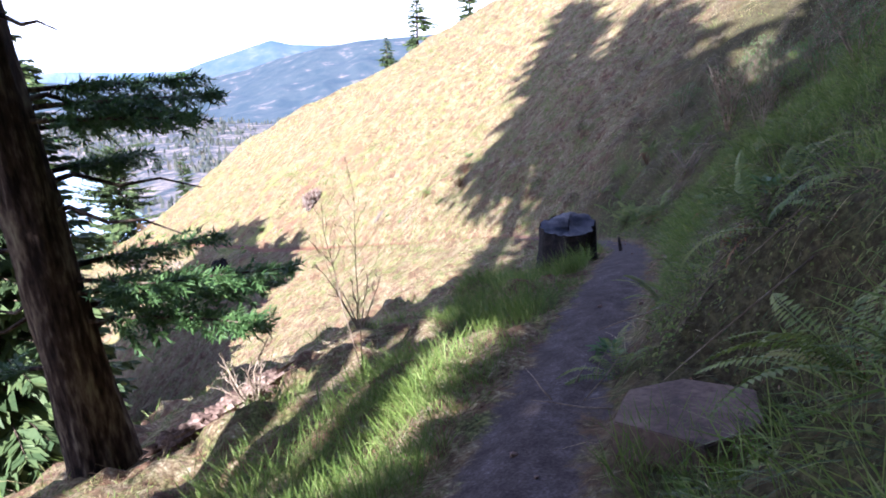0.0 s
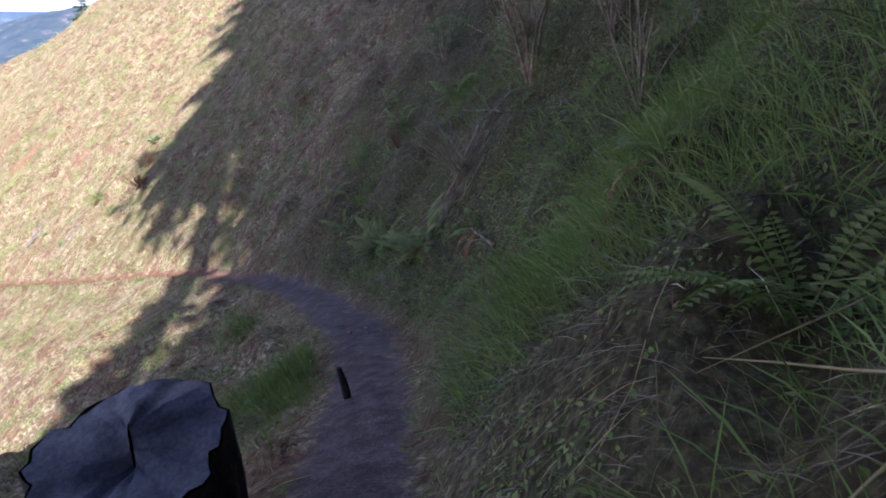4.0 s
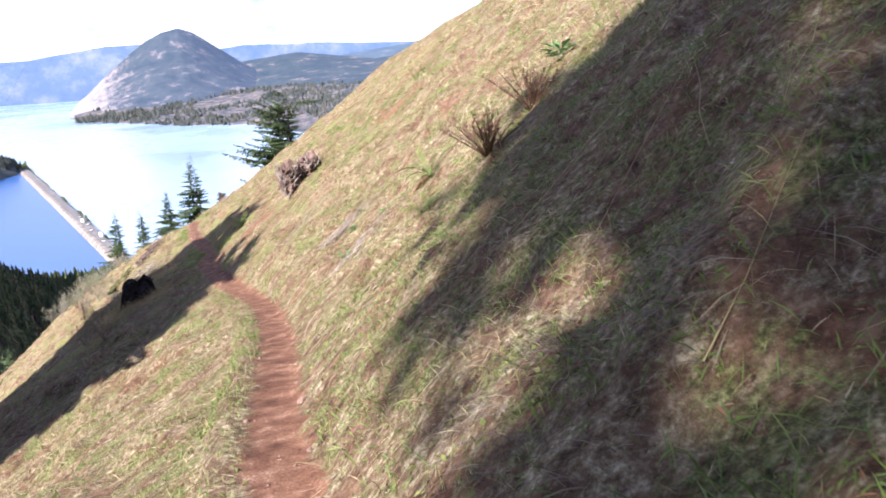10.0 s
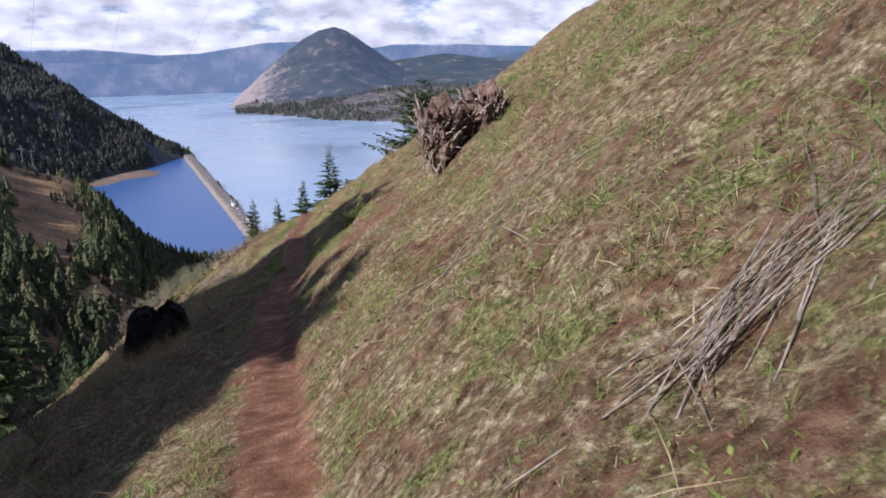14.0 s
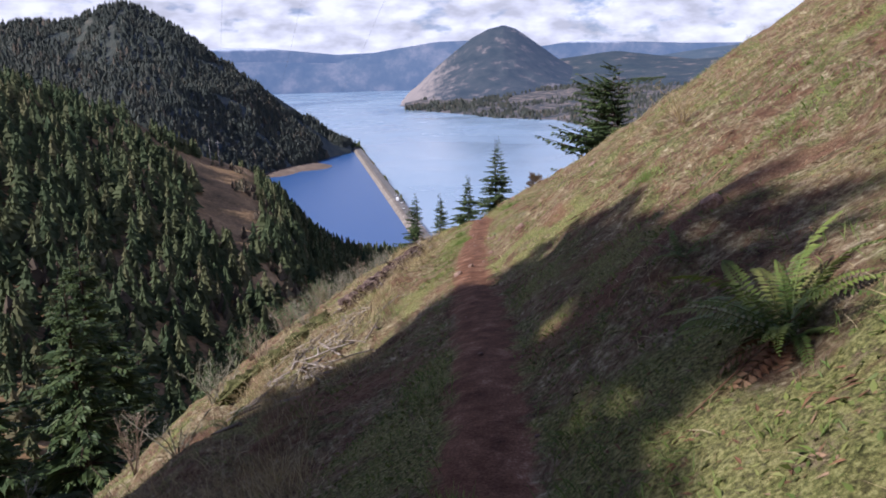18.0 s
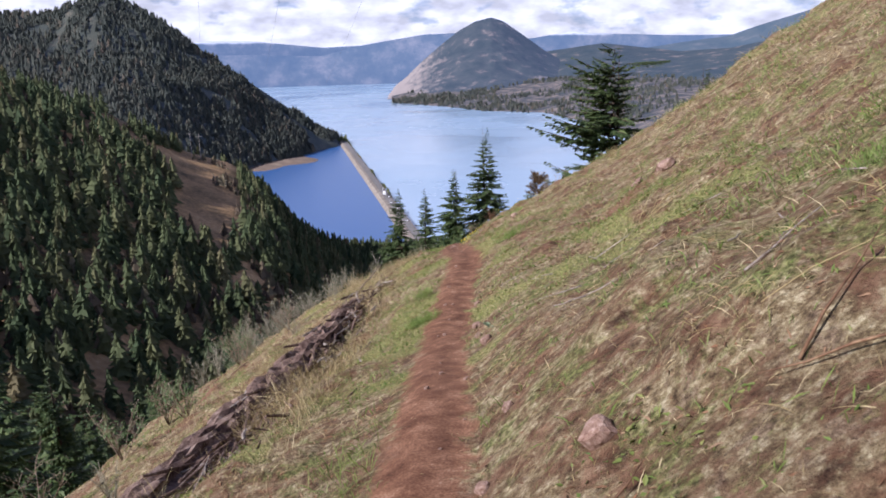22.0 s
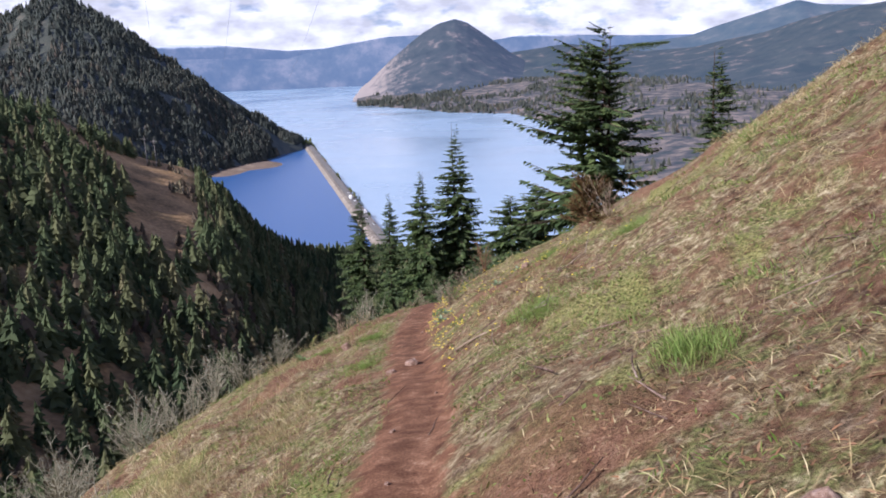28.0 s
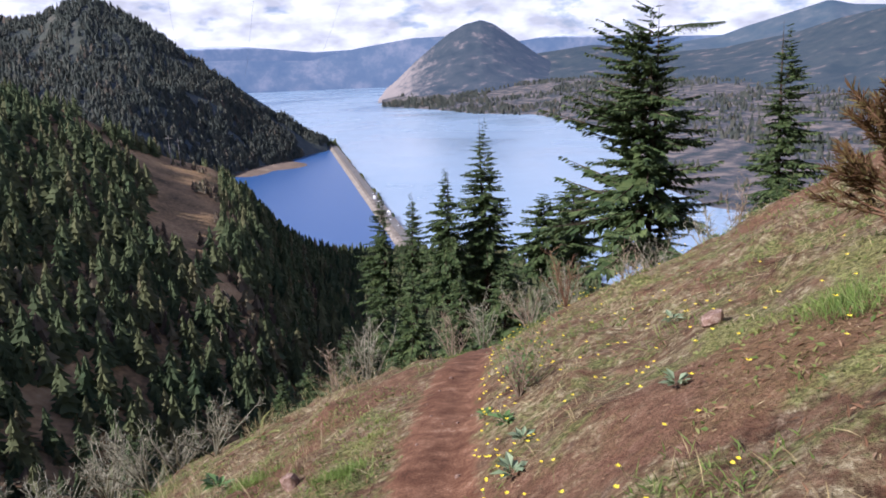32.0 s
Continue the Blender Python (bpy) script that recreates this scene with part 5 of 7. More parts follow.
mesh_from("road", *strip_prism(1.8, 3.2, 3.3, WATER + 3.9, WATER + 4.4), asphalt, cause)
mesh_from("rail_bed", *strip_prism(-3.8, 1.4, 1.8, WATER + 3.9, WATER + 4.6), ballast, cause)
car_white = material("white_car_paint", [(0.3, (0.7, 0.7, 0.7)), (0.7, (0.82, 0.82, 0.82))], 1.0, 0.35, 0.0, 3.0, 0.5)
car_glass = material("dark_window_glass", [(0.3, (0.02, 0.022, 0.025)), (0.7, (0.035, 0.038, 0.04))], 1.0, 0.15, 0.0, 3.0, 0.5)
rubber = material("tyre_rubber", [(0.3, (0.015, 0.015, 0.015)), (0.7, (0.03, 0.03, 0.03))], 5.0, 0.9, 0.0, 20.0)


def box_mesh(lx, ly, z0, z1, top=1.0):
    v = [(sx * lx / 2 * k, sy * ly / 2 * k, z) for z, k in ((z0, 1.0), (z1, top)) for sx, sy in ((-1, -1), (1, -1), (1, 1), (-1, 1))]
    return v, [(0, 3, 2, 1), (4, 5, 6, 7), (0, 1, 5, 4), (1, 2, 6, 5), (2, 3, 7, 6), (3, 0, 4, 7)]


for k, s in enumerate((0.70, 0.74, 0.76, 0.80, 0.845, 0.875, 0.91)):
    p = np.array([ax, ay, 0]) + cdir * CLEN * s + cside * (0.6 if k % 2 else 3.0)
    truck = k in (1, 4)
    c_ = thing("parked_truck" if truck else "parked_car", p[0], p[1], WATER + 4.41, "white truck standing on the causeway road" if truck else "white car standing on the causeway road", "truck" if truck else "car", "vehicles on the causeway", rz=math.degrees(math.atan2(cdir[1], cdir[0])))
    L = 9.0 if truck else 4.6
    mesh_from("body", *box_mesh(L, 2.3 if truck else 1.8, 0.35, 3.2 if truck else 0.95, 0.97), car_white, c_)
    if not truck:
        mesh_from("cabin", *box_mesh(2.6, 1.65, 0.95, 1.5, 0.82), car_glass, c_)
    for wx in (-0.32, 0.32):
        for wy in (-1, 1):
            vv, ff = tube([(wx * L, wy * 0.8 - 0.1, 0.35), (wx * L, wy * 0.8 + 0.1, 0.35)], [0.35, 0.35], 10)
            clean(mesh_from("wheel", vv, ff, rubber, c_))
# trees along the causeway's river side, at its ends and on the near shore
s_ = rg.uniform(0.02, 0.86, 150)
q = np.array([ax, ay, 0])[None] + cdir * (CLEN * s_)[:, None] + cside * rg.uniform(6, 8.5, 150)[:, None]
h_ = rg.uniform(2, 6, 150) * np.where(vnoise(s_ * 100, s_ * 0, 6, 3) > -0.1, 1, 0.35)
woods("causeway_brush", wood_green, [(q[:, 0], q[:, 1], np.full(150, WATER + 2.0), h_, h_ * 0.5, 3, 5, 19, 0.0)], "low dark brush along the causeway bank", "brush")
qx, qy, qz = scatter_on(ns, 1500, 21, u_lo=0.70, u_hi=1.04, keep=lambda x, y, z, b, u: (b > -15.8) & (b < 6))
h_ = rg.uniform(6, 11, 1500)
woods("shore_woods", wood_green, [(qx, qy, qz - 0.6, h_, h_ * 0.28, 4, 6, 20, 0.0)], "dark trees on the near shore of the lagoon", "forest")


def mound(name, b0, b1, r0, r1, top, mat, label, category, seed):
    xs_, ys_ = place((b0 + b1) / 2, (r0 + r1) / 2)
    n, m_ = 40, 10
    a = np.linspace(0, 2 * np.pi, n, endpoint=False)
    half_b = math.radians(b1 - b0) / 2 * (r0 + r1) / 2
    half_r = (r1 - r0) / 2
    wob_ = 1 + 0.16 * np.sin(3 * a + seed) + 0.1 * np.sin(5 * a + 2 * seed)
    rows_ = []
    for t in np.linspace(1, 0.02, m_):
        rows_.append(np.stack([xs_ + half_b * t * wob_ * np.cos(a), ys_ + half_r * t * wob_ * np.sin(a), np.full(n, WATER - 2 + (top + 2) * (1 - t ** 2.5))], 1))
    v = np.vstack(rows_)
    f = [(i * n + k, i * n + (k + 1) % n, (i + 1) * n + (k + 1) % n, (i + 1) * n + k) for i in range(m_ - 1) for k in range(n)]
    return tagged(mesh_from(name, v, f, mat, smooth=True), label, category, kind="structure")


mound("gravel_spit", -16.6, -9.7, 1070, 1290, 3.0, sand, "bare tan gravel spit at the lagoon's edge", "spit", 1.0)
mound("wooded_point", -10.6, -7.4, 1380, 1460, 7.0, hill_mat, "low wooded point where the causeway begins", "point", 2.0)
bb, rr_ = rg.uniform(-10.4, -7.6, 90), rg.uniform(1395, 1450, 90)
q = polar(bb, rr_)
h_ = rg.uniform(6, 14, 90)
woods("point_woods", wood_green, [(q[0], q[1], np.full(90, WATER + 3.0), h_, h_ * 0.45, 3, 5, 23, 0.0)], "dark trees on the wooded point", "forest")
pylon_mat = material("grey_pole_wood", [(0.3, (0.2, 0.18, 0.16)), (0.7, (0.32, 0.3, 0.28))], 1.0, 0.9, 0.0, 10.0)
cable_mat = material("cable_metal", [(0.3, (0.10, 0.10, 0.11)), (0.7, (0.16, 0.16, 0.17))], 1.0, 0.5, 0.0, 10.0)
for b in (-18.9, -18.3):
    px, py = place(b, 500)
    jb = int(np.argmin(np.abs(ns[0] - b)))
    pz = float(np.interp(500, np.hypot(ns[2][:, jb] - EYE0[0], ns[3][:, jb] - EYE0[1])[:90], ns[4][:90, jb]))
    t = thing("utility_pole", px, py, pz, "tall grey utility pole at the top of the clearing", "utility pole", "utility poles")
    clean(mesh_from("pole", *tube([(0, 0, -1), (0, 0, 17)], [0.22, 0.14], 6), pylon_mat, t))
    clean(mesh_from("crossarm", *tube([(-2.2, 0, 15.2), (2.2, 0, 15.2)], [0.12, 0.12], 4), pylon_mat, t))
for (b0, e0, b1, e1) in ((-13.2, -0.6, -11.9, 4.6), (-8.6, -1.2, -6.0, 4.4), (-17.6, 1.0, -17.4, 4.8)):
    p0, p1 = place(b0, 460), place(b1, 300)
    z0, z1 = 3 + 460 * math.tan(radians(e0)), 3 + 300 * math.tan(radians(e1))
    s = np.linspace(-0.15, 2.0, 16)
    pts = np.stack([p0[0] + (p1[0] - p0[0]) * s, p0[1] + (p1[1] - p0[1]) * s, z0 + (z1 - z0) * s - 3 * s * (1.85 - s)], 1)
    tagged(clean(mesh_from("power_cable", *tube(pts, np.full(16, 0.032), 4), cable_mat)), "thin grey overhead cable hanging across the ravine", "cable", "overhead cables")


# ---- ferns, shrubs, stumps, logs and stones ----
def slope_at(x, y):
    """Unit normal of the ground."""
    e = 0.35
    n = Vector((gz(x - e, y) - gz(x + e, y), gz(x, y - e) - gz(x, y + e), 2 * e))
    return n.normalized()


def frond_mesh(name, length, seed, mat, pairs=20, droop=0.55, wide=0.075):
    """One sword-fern frond along +x: a curved stalk with rows of leaflets."""
    rg = np.random.default_rng(seed)
    s = np.linspace(0, 1, pairs + 4)
    pth = np.stack([length * (s - 0.12 * s ** 2), 0.05 * length * np.sin(s * 2.2 + seed), length * (0.75 * s - droop * 1.25 * s ** 2)], 1)
    so = Soup()
    so.add(*tube(pth[::3], np.linspace(0.005, 0.0015, len(pth[::3])), 3))
    p = pth[3:-1]
    ss = s[3:-1]
    tang = unit(np.gradient(pth, axis=0))[3:-1]
    for sgn in (1, -1):
        side = unit(np.cross(tang, np.array([[0, 0, 1.0]]))) * sgn
        d = unit(side + tang * 0.35 + np.stack([np.zeros(len(p)), np.zeros(len(p)), rg.uniform(-0.25, 0.05, len(p))], 1))
        ln = length * wide * np.sin(np.pi * np.clip(ss * 0.9 + 0.14, 0, 1)) ** 0.7 * rg.uniform(0.85, 1.1, len(p)) + 0.008
        so.add(*kites(p, d, ln, np.full(len(p), 0.62 * length / pairs) + 0.006, np.tile([[0, 0, 1.0]], (len(p), 1)), 0.15))
    me_ob = so.build(name, mat)
    me = me_ob.data
    bpy.data.objects.remove(me_ob)
    return me


FRONDS = [frond_mesh("frond", 1.0, k, fern_mat, 22, 0.45 + 0.1 * k) for k in range(3)]
DRY_FRONDS = [frond_mesh("frond", 1.0, 7 + k, dry_fern_mat, 16, 0.75 + 0.1 * k, 0.10) for k in range(2)]


def fern(x, y, size, count, seed, label="green sword fern on the bank", dry=0, group="sword ferns"):
    rg = random.Random(seed)
    t = thing("sword_fern", x, y, gz(x, y) - 0.02, label, "fern", group)
    n = slope_at(x, y)
    tilt = Vector((0, 0, 1)).rotation_difference((n + Vector((0, 0, 1.2))).normalized()).to_matrix().to_4x4()
    for k in range(count):
        is_dry = k < dry
        ob = new("frond", rg.choice(DRY_FRONDS if is_dry else FRONDS))
        ob.parent = t
        sc = size * rg.uniform(0.65, 1.1)
        ob.matrix_basis = tilt @ Matrix.Rotation(2 * math.pi * (k + rg.uniform(-0.3, 0.3)) / count * 2.4, 4, "Z") @ Matrix.Rotation(radians(rg.uniform(-35, 10) if not is_dry else rg.uniform(15, 40)), 4, "Y") @ Matrix.Rotation(radians(rg.uniform(-25, 25)), 4, "X") @ Matrix.Scale(sc, 4)
        if is_dry:
            tagged(ob, "brown withered frond")
    return t


def shrub(x, y, tall, spread, stems, seed, mat, label, name="bare_shrub", category="shrub", group="", thick=0.012, leaves=None, leaf_n=0, twigs=7, sink=0.05):
    """A leafless shrub: stems that fork twice into fine twigs."""
    rg = np.random.default_rng(seed)
    t = thing(name, x, y, gz(x, y) - sink, label, category, group)
    fine, tips = Soup(), []
    for k in range(stems):
        az, lean = rg.uniform(0, 2 * np.pi), rg.uniform(0.1, 1.0) * spread
        L = tall * rg.uniform(0.65, 1.1)
        s = np.linspace(0, 1, 6)
        wob = 0.05 * L * np.cumsum(rg.normal(0, 0.6, (6, 2)), axis=0) * s[:, None]
        pth = np.stack([np.cos(az) * lean * s ** 1.1 + wob[:, 0], np.sin(az) * lean * s ** 1.1 + wob[:, 1], L * s * (1 - 0.1 * s)], 1)
        clean(mesh_from("stem", *tube(pth, np.linspace(thick, thick * 0.3, 6), 5), mat, t, True))
        for j in range(twigs):
            u = rg.uniform(0.25, 0.98)
            p = np.array([np.interp(u, s, pth[:, c]) for c in range(3)])
            d = unit(np.array([rg.normal(0, 1), rg.normal(0, 1), rg.uniform(0.1, 1.1)]) + 0.6 * unit(pth[-1] - pth[0]))
            tl = L * rg.uniform(0.15, 0.42) * (1.1 - 0.6 * u)
            m_ = p + d * tl * 0.5 + rg.normal(0, 0.05 * tl, 3)
            e = p + d * tl + rg.normal(0, 0.12 * tl, 3)
            fine.add(*tube([p, m_, e], [thick * 0.42, thick * 0.3, thick * 0.14], 3, 0.0, False))
            for i in range(3):
                q0 = p + (e - p) * rg.uniform(0.3, 1.0)
                d2 = unit(d + rg.normal(0, 0.7, 3))
                e2 = q0 + d2 * tl * rg.uniform(0.25, 0.6)
                fine.add(*tube([q0, e2], [thick * 0.24, thick * 0.1], 3, 0.0, False))
                tips.append(e2)
    tagged(fine.build("brushwood", mat, t), kind="stuff")
    if leaves is not None and leaf_n:
        tp = np.array(tips)
        pick = tp[rg.integers(0, len(tp), leaf_n)] + rg.normal(0, 0.03, (leaf_n, 3))
        d = unit(rg.normal(0, 1, (leaf_n, 3)))
        v, f = kites(pick, d, rg.uniform(0.02, 0.05, leaf_n), rg.uniform(0.012, 0.025, leaf_n), unit(rg.normal(0, 1, (leaf_n, 3))))
        tagged(mesh_from("foliage", v, f, leaves, t), kind="stuff")
    return t


def rough_log(a, b, radius, seed, mat, sides=20, rings=44, ragged=0.35):
    """A weathered log between two points, with splits along the grain and broken ends."""
    rg = np.random.default_rng(seed)
    a, b = np.array(a, float), np.array(b, float)
    s = np.linspace(0, 1, rings)
    pth = a[None] + (b - a)[None] * s[:, None]
    pth[:, 2] += 0.05 * radius * np.sin(s * 9)
    v, f = tube(pth, np.full(rings, radius), sides)
    ring = v[:rings * sides].reshape(rings, sides, 3)
    groove = rg.uniform(1 - ragged, 1 + ragged * 0.4, sides)
    for i in range(rings):
        k = groove * (1 + 0.15 * rg.normal(0, 1, sides)) * (1 + 0.22 * math.sin(i * 0.9 + seed) * math.sin(i * 0.37))
        if i in (0, rings - 1):
            k = k * rg.uniform(0.55, 0.9, sides)
        ring[i] = pth[i] + (ring[i] - pth[i]) * k[:, None]
    ring[0] += (a - b) / np.linalg.norm(b - a) * rg.uniform(-0.15, 0.2, (sides, 1))
    ring[-1] += (b - a) / np.linalg.norm(b - a) * rg.uniform(-0.15, 0.3, (sides, 1))
    v[:rings * sides] = ring.reshape(-1, 3)
    return v, f


def stone(x, y, size, seed, label="reddish brown stone lying on the trail", group="stones on the trail", flat_=0.55, mat=None, sink=0.25):
    rg = random.Random(seed)
    bm = bmesh.new()
    bmesh.ops.create_icosphere(bm, subdivisions=2, radius=0.5)
    for v_ in bm.verts:
        n_v = noise.noise(v_.co * 2.2 + Vector((seed * 3.1, 0, 0)))
        v_.co *= 1 + 0.45 * n_v
        v_.co.x = max(-0.42, min(0.42, v_.co.x))
        v_.co.z = max(-0.36, min(0.34, v_.co.z)) * flat_ * 1.4
        v_.co.y *= rg.uniform(0.97, 1.03) * 0.8
    me = bpy.data.meshes.new("stone")
    bm.to_mesh(me)
    bm.free()
    me.materials.append(mat or stone_mat)
    ob = new("stone", me)
    n = slope_at(x, y)
    ob.matrix_basis = Matrix.Translation((x, y, gz(x, y) + size * flat_ * (0.5 - sink))) @ Vector((0, 0, 1)).rotation_difference(n).to_matrix().to_4x4() @ Matrix.Rotation(rg.uniform(0, 6), 4, "Z") @ Matrix.Scale(size, 4)
    return tagged(ob, label, "stone", group)


def litter_sticks(name, x0, y0, rx, ry, n, lo, hi, seed, mat, label, thick=0.008, along_dir=None):
    """A scatter of dead sticks lying on the slope."""
    rg = np.random.default_rng(seed)
    t = thing(name, x0, y0, gz(x0, y0), label, "dead branches")
    for k in range(n):
        x, y = x0 + rg.normal(0, rx), y0 + rg.normal(0, ry)
        L = rg.uniform(lo, hi)
        az = rg.uniform(0, np.pi) if along_dir is None else along_dir + rg.normal(0, 0.4)
        s = np.linspace(-0.5, 0.5, 4)
        px, py = x + np.cos(az) * L * s + rg.normal(0, 0.02 * L, 4), y + np.sin(az) * L * s + rg.normal(0, 0.02 * L, 4)
        ends = lookup(ZG, px[[0, -1]], py[[0, -1]])
        pz = ends[0] + (ends[1] - ends[0]) * (s + 0.5) + rg.uniform(0.02, 0.07) + s * L * rg.uniform(-0.05, 0.2)
        v, f = tube(np.stack([px - x0, py - y0, pz - gz(x0, y0)], 1), thick * rg.uniform(0.5, 1.3) * np.array([1, 0.9, 0.7, 0.35]), 4)
        clean(mesh_from("stick", v, f, mat, t, True))
    return t


# the sawn stump beside the trail
def sawn_stump(x, y, r, z0, z1, seed):
    rg = np.random.default_rng(seed)
    n, rings = 48, 9
    a = np.linspace(0, 2 * np.pi, n, endpoint=False)
    flute = 1 + 0.07 * np.sin(3 * a + 1) + 0.05 * np.sin(7 * a) + 0.03 * np.sin(13 * a + 2) + 0.012 * rg.normal(0, 1, n)
    t = thing("tree_stump", x, y, z0, "old sawn stump with dark bark and a grey cut top", "stump")
    rows_ = []
    for i, u in enumerate(np.linspace(0, 1, rings)):
        rr0 = r * flute * (1.18 - 0.18 * u ** 0.5) * (1 + 0.015 * rg.normal(0, 1, n))
        zz = (z1 - z0) * u + (0.10 * np.cos(a - 0.6) + 0.008 * rg.normal(0, 1, n)) * (u > 0.95) - 0.15 * (u == 0)
        rows_.append(np.stack([rr0 * np.cos(a), rr0 * np.sin(a), zz], 1))
    v = np.vstack(rows_)
    f = [(i * n + k, i * n + (k + 1) % n, (i + 1) * n + (k + 1) % n, (i + 1) * n + k) for i in range(rings - 1) for k in range(n)]
    mesh_from("bark", v, f, char_wood, t, True)
    top = rows_[-1]
    rings2 = [top * np.array([k, k, 1.0]) + np.array([0, 0, dz]) for k, dz in ((0.97, 0.002), (0.7, 0.0), (0.45, 0.012), (0.2, 0.0), (0.02, 0.0))]
    for j, rw in enumerate(rings2):
        rw[:, 2] += 0.006 * rg.normal(0, 1, n) + 0.006 * (np.sin(2 * a + 1) > 0.2) * (j < 3)
    v = np.vstack(rings2)
    f = [(i * n + k, i * n + (k + 1) % n, (i + 1) * n + (k + 1) % n, (i + 1) * n + k) for i in range(4) for k in range(n)]
    mesh_from("cut_top", v, f, cut_wood, t, True)
    return t


sawn_stump(-8.5, -40.66, 0.42, gz(-8.5, -40.66) - 0.1, 9.45, 3)
post = thing("short_post", -6.52, -40.12, gz(-6.52, -40.12) - 0.05, "short dark broken stake at the trail's edge", "stake")
clean(mesh_from("stake", *tube([(0, 0, 0), (-0.015, 0.01, 0.16), (-0.04, 0.02, 0.3)], [0.032, 0.03, 0.018], 7), char_wood, post))

# the slab by the first bend
bm = bmesh.new()
outline = [(-0.46, -0.22), (-0.1, -0.42), (0.42, -0.3), (0.5, 0.1), (0.22, 0.34), (-0.3, 0.26)]
low = [bm.verts.new((x, y, -0.12)) for x, y in outline]
top = [bm.verts.new((x * 0.97, y * 0.97, 0.05)) for x, y in outline]
bm.faces.new(low[::-1])
bm.faces.new(top)
for k in range(len(outline)):
    bm.faces.new((low[k], low[(k + 1) % 6], top[(k + 1) % 6], top[k]))
bmesh.ops.bevel(bm, geom=bm.edges[:], offset=0.007, segments=2, affect="EDGES")
bmesh.ops.subdivide_edges(bm, edges=bm.edges[:], cuts=2)
for v_ in bm.verts:
    v_.co += Vector((1, 1, 0.6)) * 0.006 * noise.noise(v_.co * 5)
me = bpy.data.meshes.new("stone_slab")
bm.to_mesh(me)
bm.free()
me.materials.append(slab_mat)
slab = new("stone_slab", me)
slab.matrix_basis = pose(-13.96, -46.22, 10.08, -5, 5, 20)
tagged(slab, "flat reddish-grey stone slab on the bank beside ferns", "stone slab")

# the torn root wad on the open slope
def root_wad(x, y, seed):
    rg = np.random.default_rng(seed)
    t = thing("root_wad", x, y, gz(x, y), "weathered grey-brown torn root wad on the slope", "root wad")
    # two rotten cores wrapped in torn, curling roots
    for low, high, r0 in (((-0.36, -0.16, -0.12), (-0.4, -0.2, 0.44), 0.24), ((0.2, 0.1, 0.0), (0.26, 0.14, 0.62), 0.27)):
        low, high = np.array(low), np.array(high)
        v, f = rough_log(low, high, r0, seed, rot_wood, 18, 14, 0.4)
        clean(mesh_from("core", v, f, rot_wood, t))
        for k in range(145):
            b0, u = rg.uniform(0, 2 * np.pi), rg.uniform(0.0, 0.95)
            out = np.array([math.cos(b0), math.sin(b0), 0.0])
            side = np.array([-out[1], out[0], 0.0])
            L = rg.uniform(0.14, 0.42) * (1 if rg.random() < 0.8 else -0.8)
            s_ = np.linspace(0, 1, 6)[:, None]
            curl = rg.uniform(-0.04, 0.13)
            p = low + (high - low) * u + out * r0 * rg.uniform(0.9, 1.08)
            pth = p + np.array([0, 0, 1.0]) * L * s_ * (1 - 0.3 * s_) + out * curl * s_ ** 2 + side * rg.normal(0, 0.09) * s_ + np.cumsum(rg.normal(0, 0.012, (6, 3)), axis=0)
            w = rg.uniform(0.006, 0.017) if rg.random() < 0.8 else rg.uniform(0.02, 0.036)
            v, f = tube(pth, w * np.array([1.2, 1.1, 1.0, 0.9, 0.75, 0.5]), 5, rg.uniform(0, 6))
            clean(mesh_from("root", v, f, dead_wood if rg.random() < 0.5 else rot_wood, t))
    return t


root_wad(2.72, -12.35, 5)

# the dark stump on the edge below the trail, half rotten
t = thing("rotten_stump", -1.85, -9.7, gz(-1.85, -9.7) - 0.05, "dark rotten stump on the edge below the trail", "stump")
rs_ = np.random.default_rng(12)
na = 40
a0 = np.linspace(0, 2 * np.pi, na, endpoint=False)
rim = 0.62 + 0.1 * np.sin(2 * a0 + 1.0) + 0.04 * np.sin(5 * a0) + rs_.uniform(-0.03, 0.03, na)
wall = 0.42 * (1 + 0.08 * np.sin(4 * a0) + 0.05 * np.sin(9 * a0 + 2) + 0.03 * rs_.normal(0, 1, na))
rows_ = [np.stack([wall * k * np.cos(a0), wall * k * np.sin(a0), rim * u - 0.25 * (u == 0)], 1) for k, u in ((1.35, 0.0), (1.12, 0.3), (1.02, 0.62), (0.9, 0.86), (0.7, 1.0), (0.48, 1.08), (0.25, 0.98), (0.02, 0.9))]
for row in rows_[1:7]:
    row += rs_.normal(0, 0.028, row.shape)
mesh_from("shell", np.vstack(rows_), [(i * na + k, i * na + (k + 1) % na, (i + 1) * na + (k + 1) % na, (i + 1) * na + k) for i in range(7) for k in range(na)], char_wood, t)
for k in range(7):
    b0 = rs_.uniform(0, 6.28)
    p0 = np.array([0.36 * math.cos(b0), 0.36 * math.sin(b0), rs_.uniform(0.2, 0.7)])
    p1 = p0 + np.array([0.1 * math.cos(b0), 0.1 * math.sin(b0), rs_.uniform(0.0, 0.15)])
    clean(mesh_from("splinter", *tube([p0, (p0 + p1) / 2 + rs_.normal(0, 0.02, 3), p1], [0.04, 0.028, 0.01], 6), rot_wood, t, True))

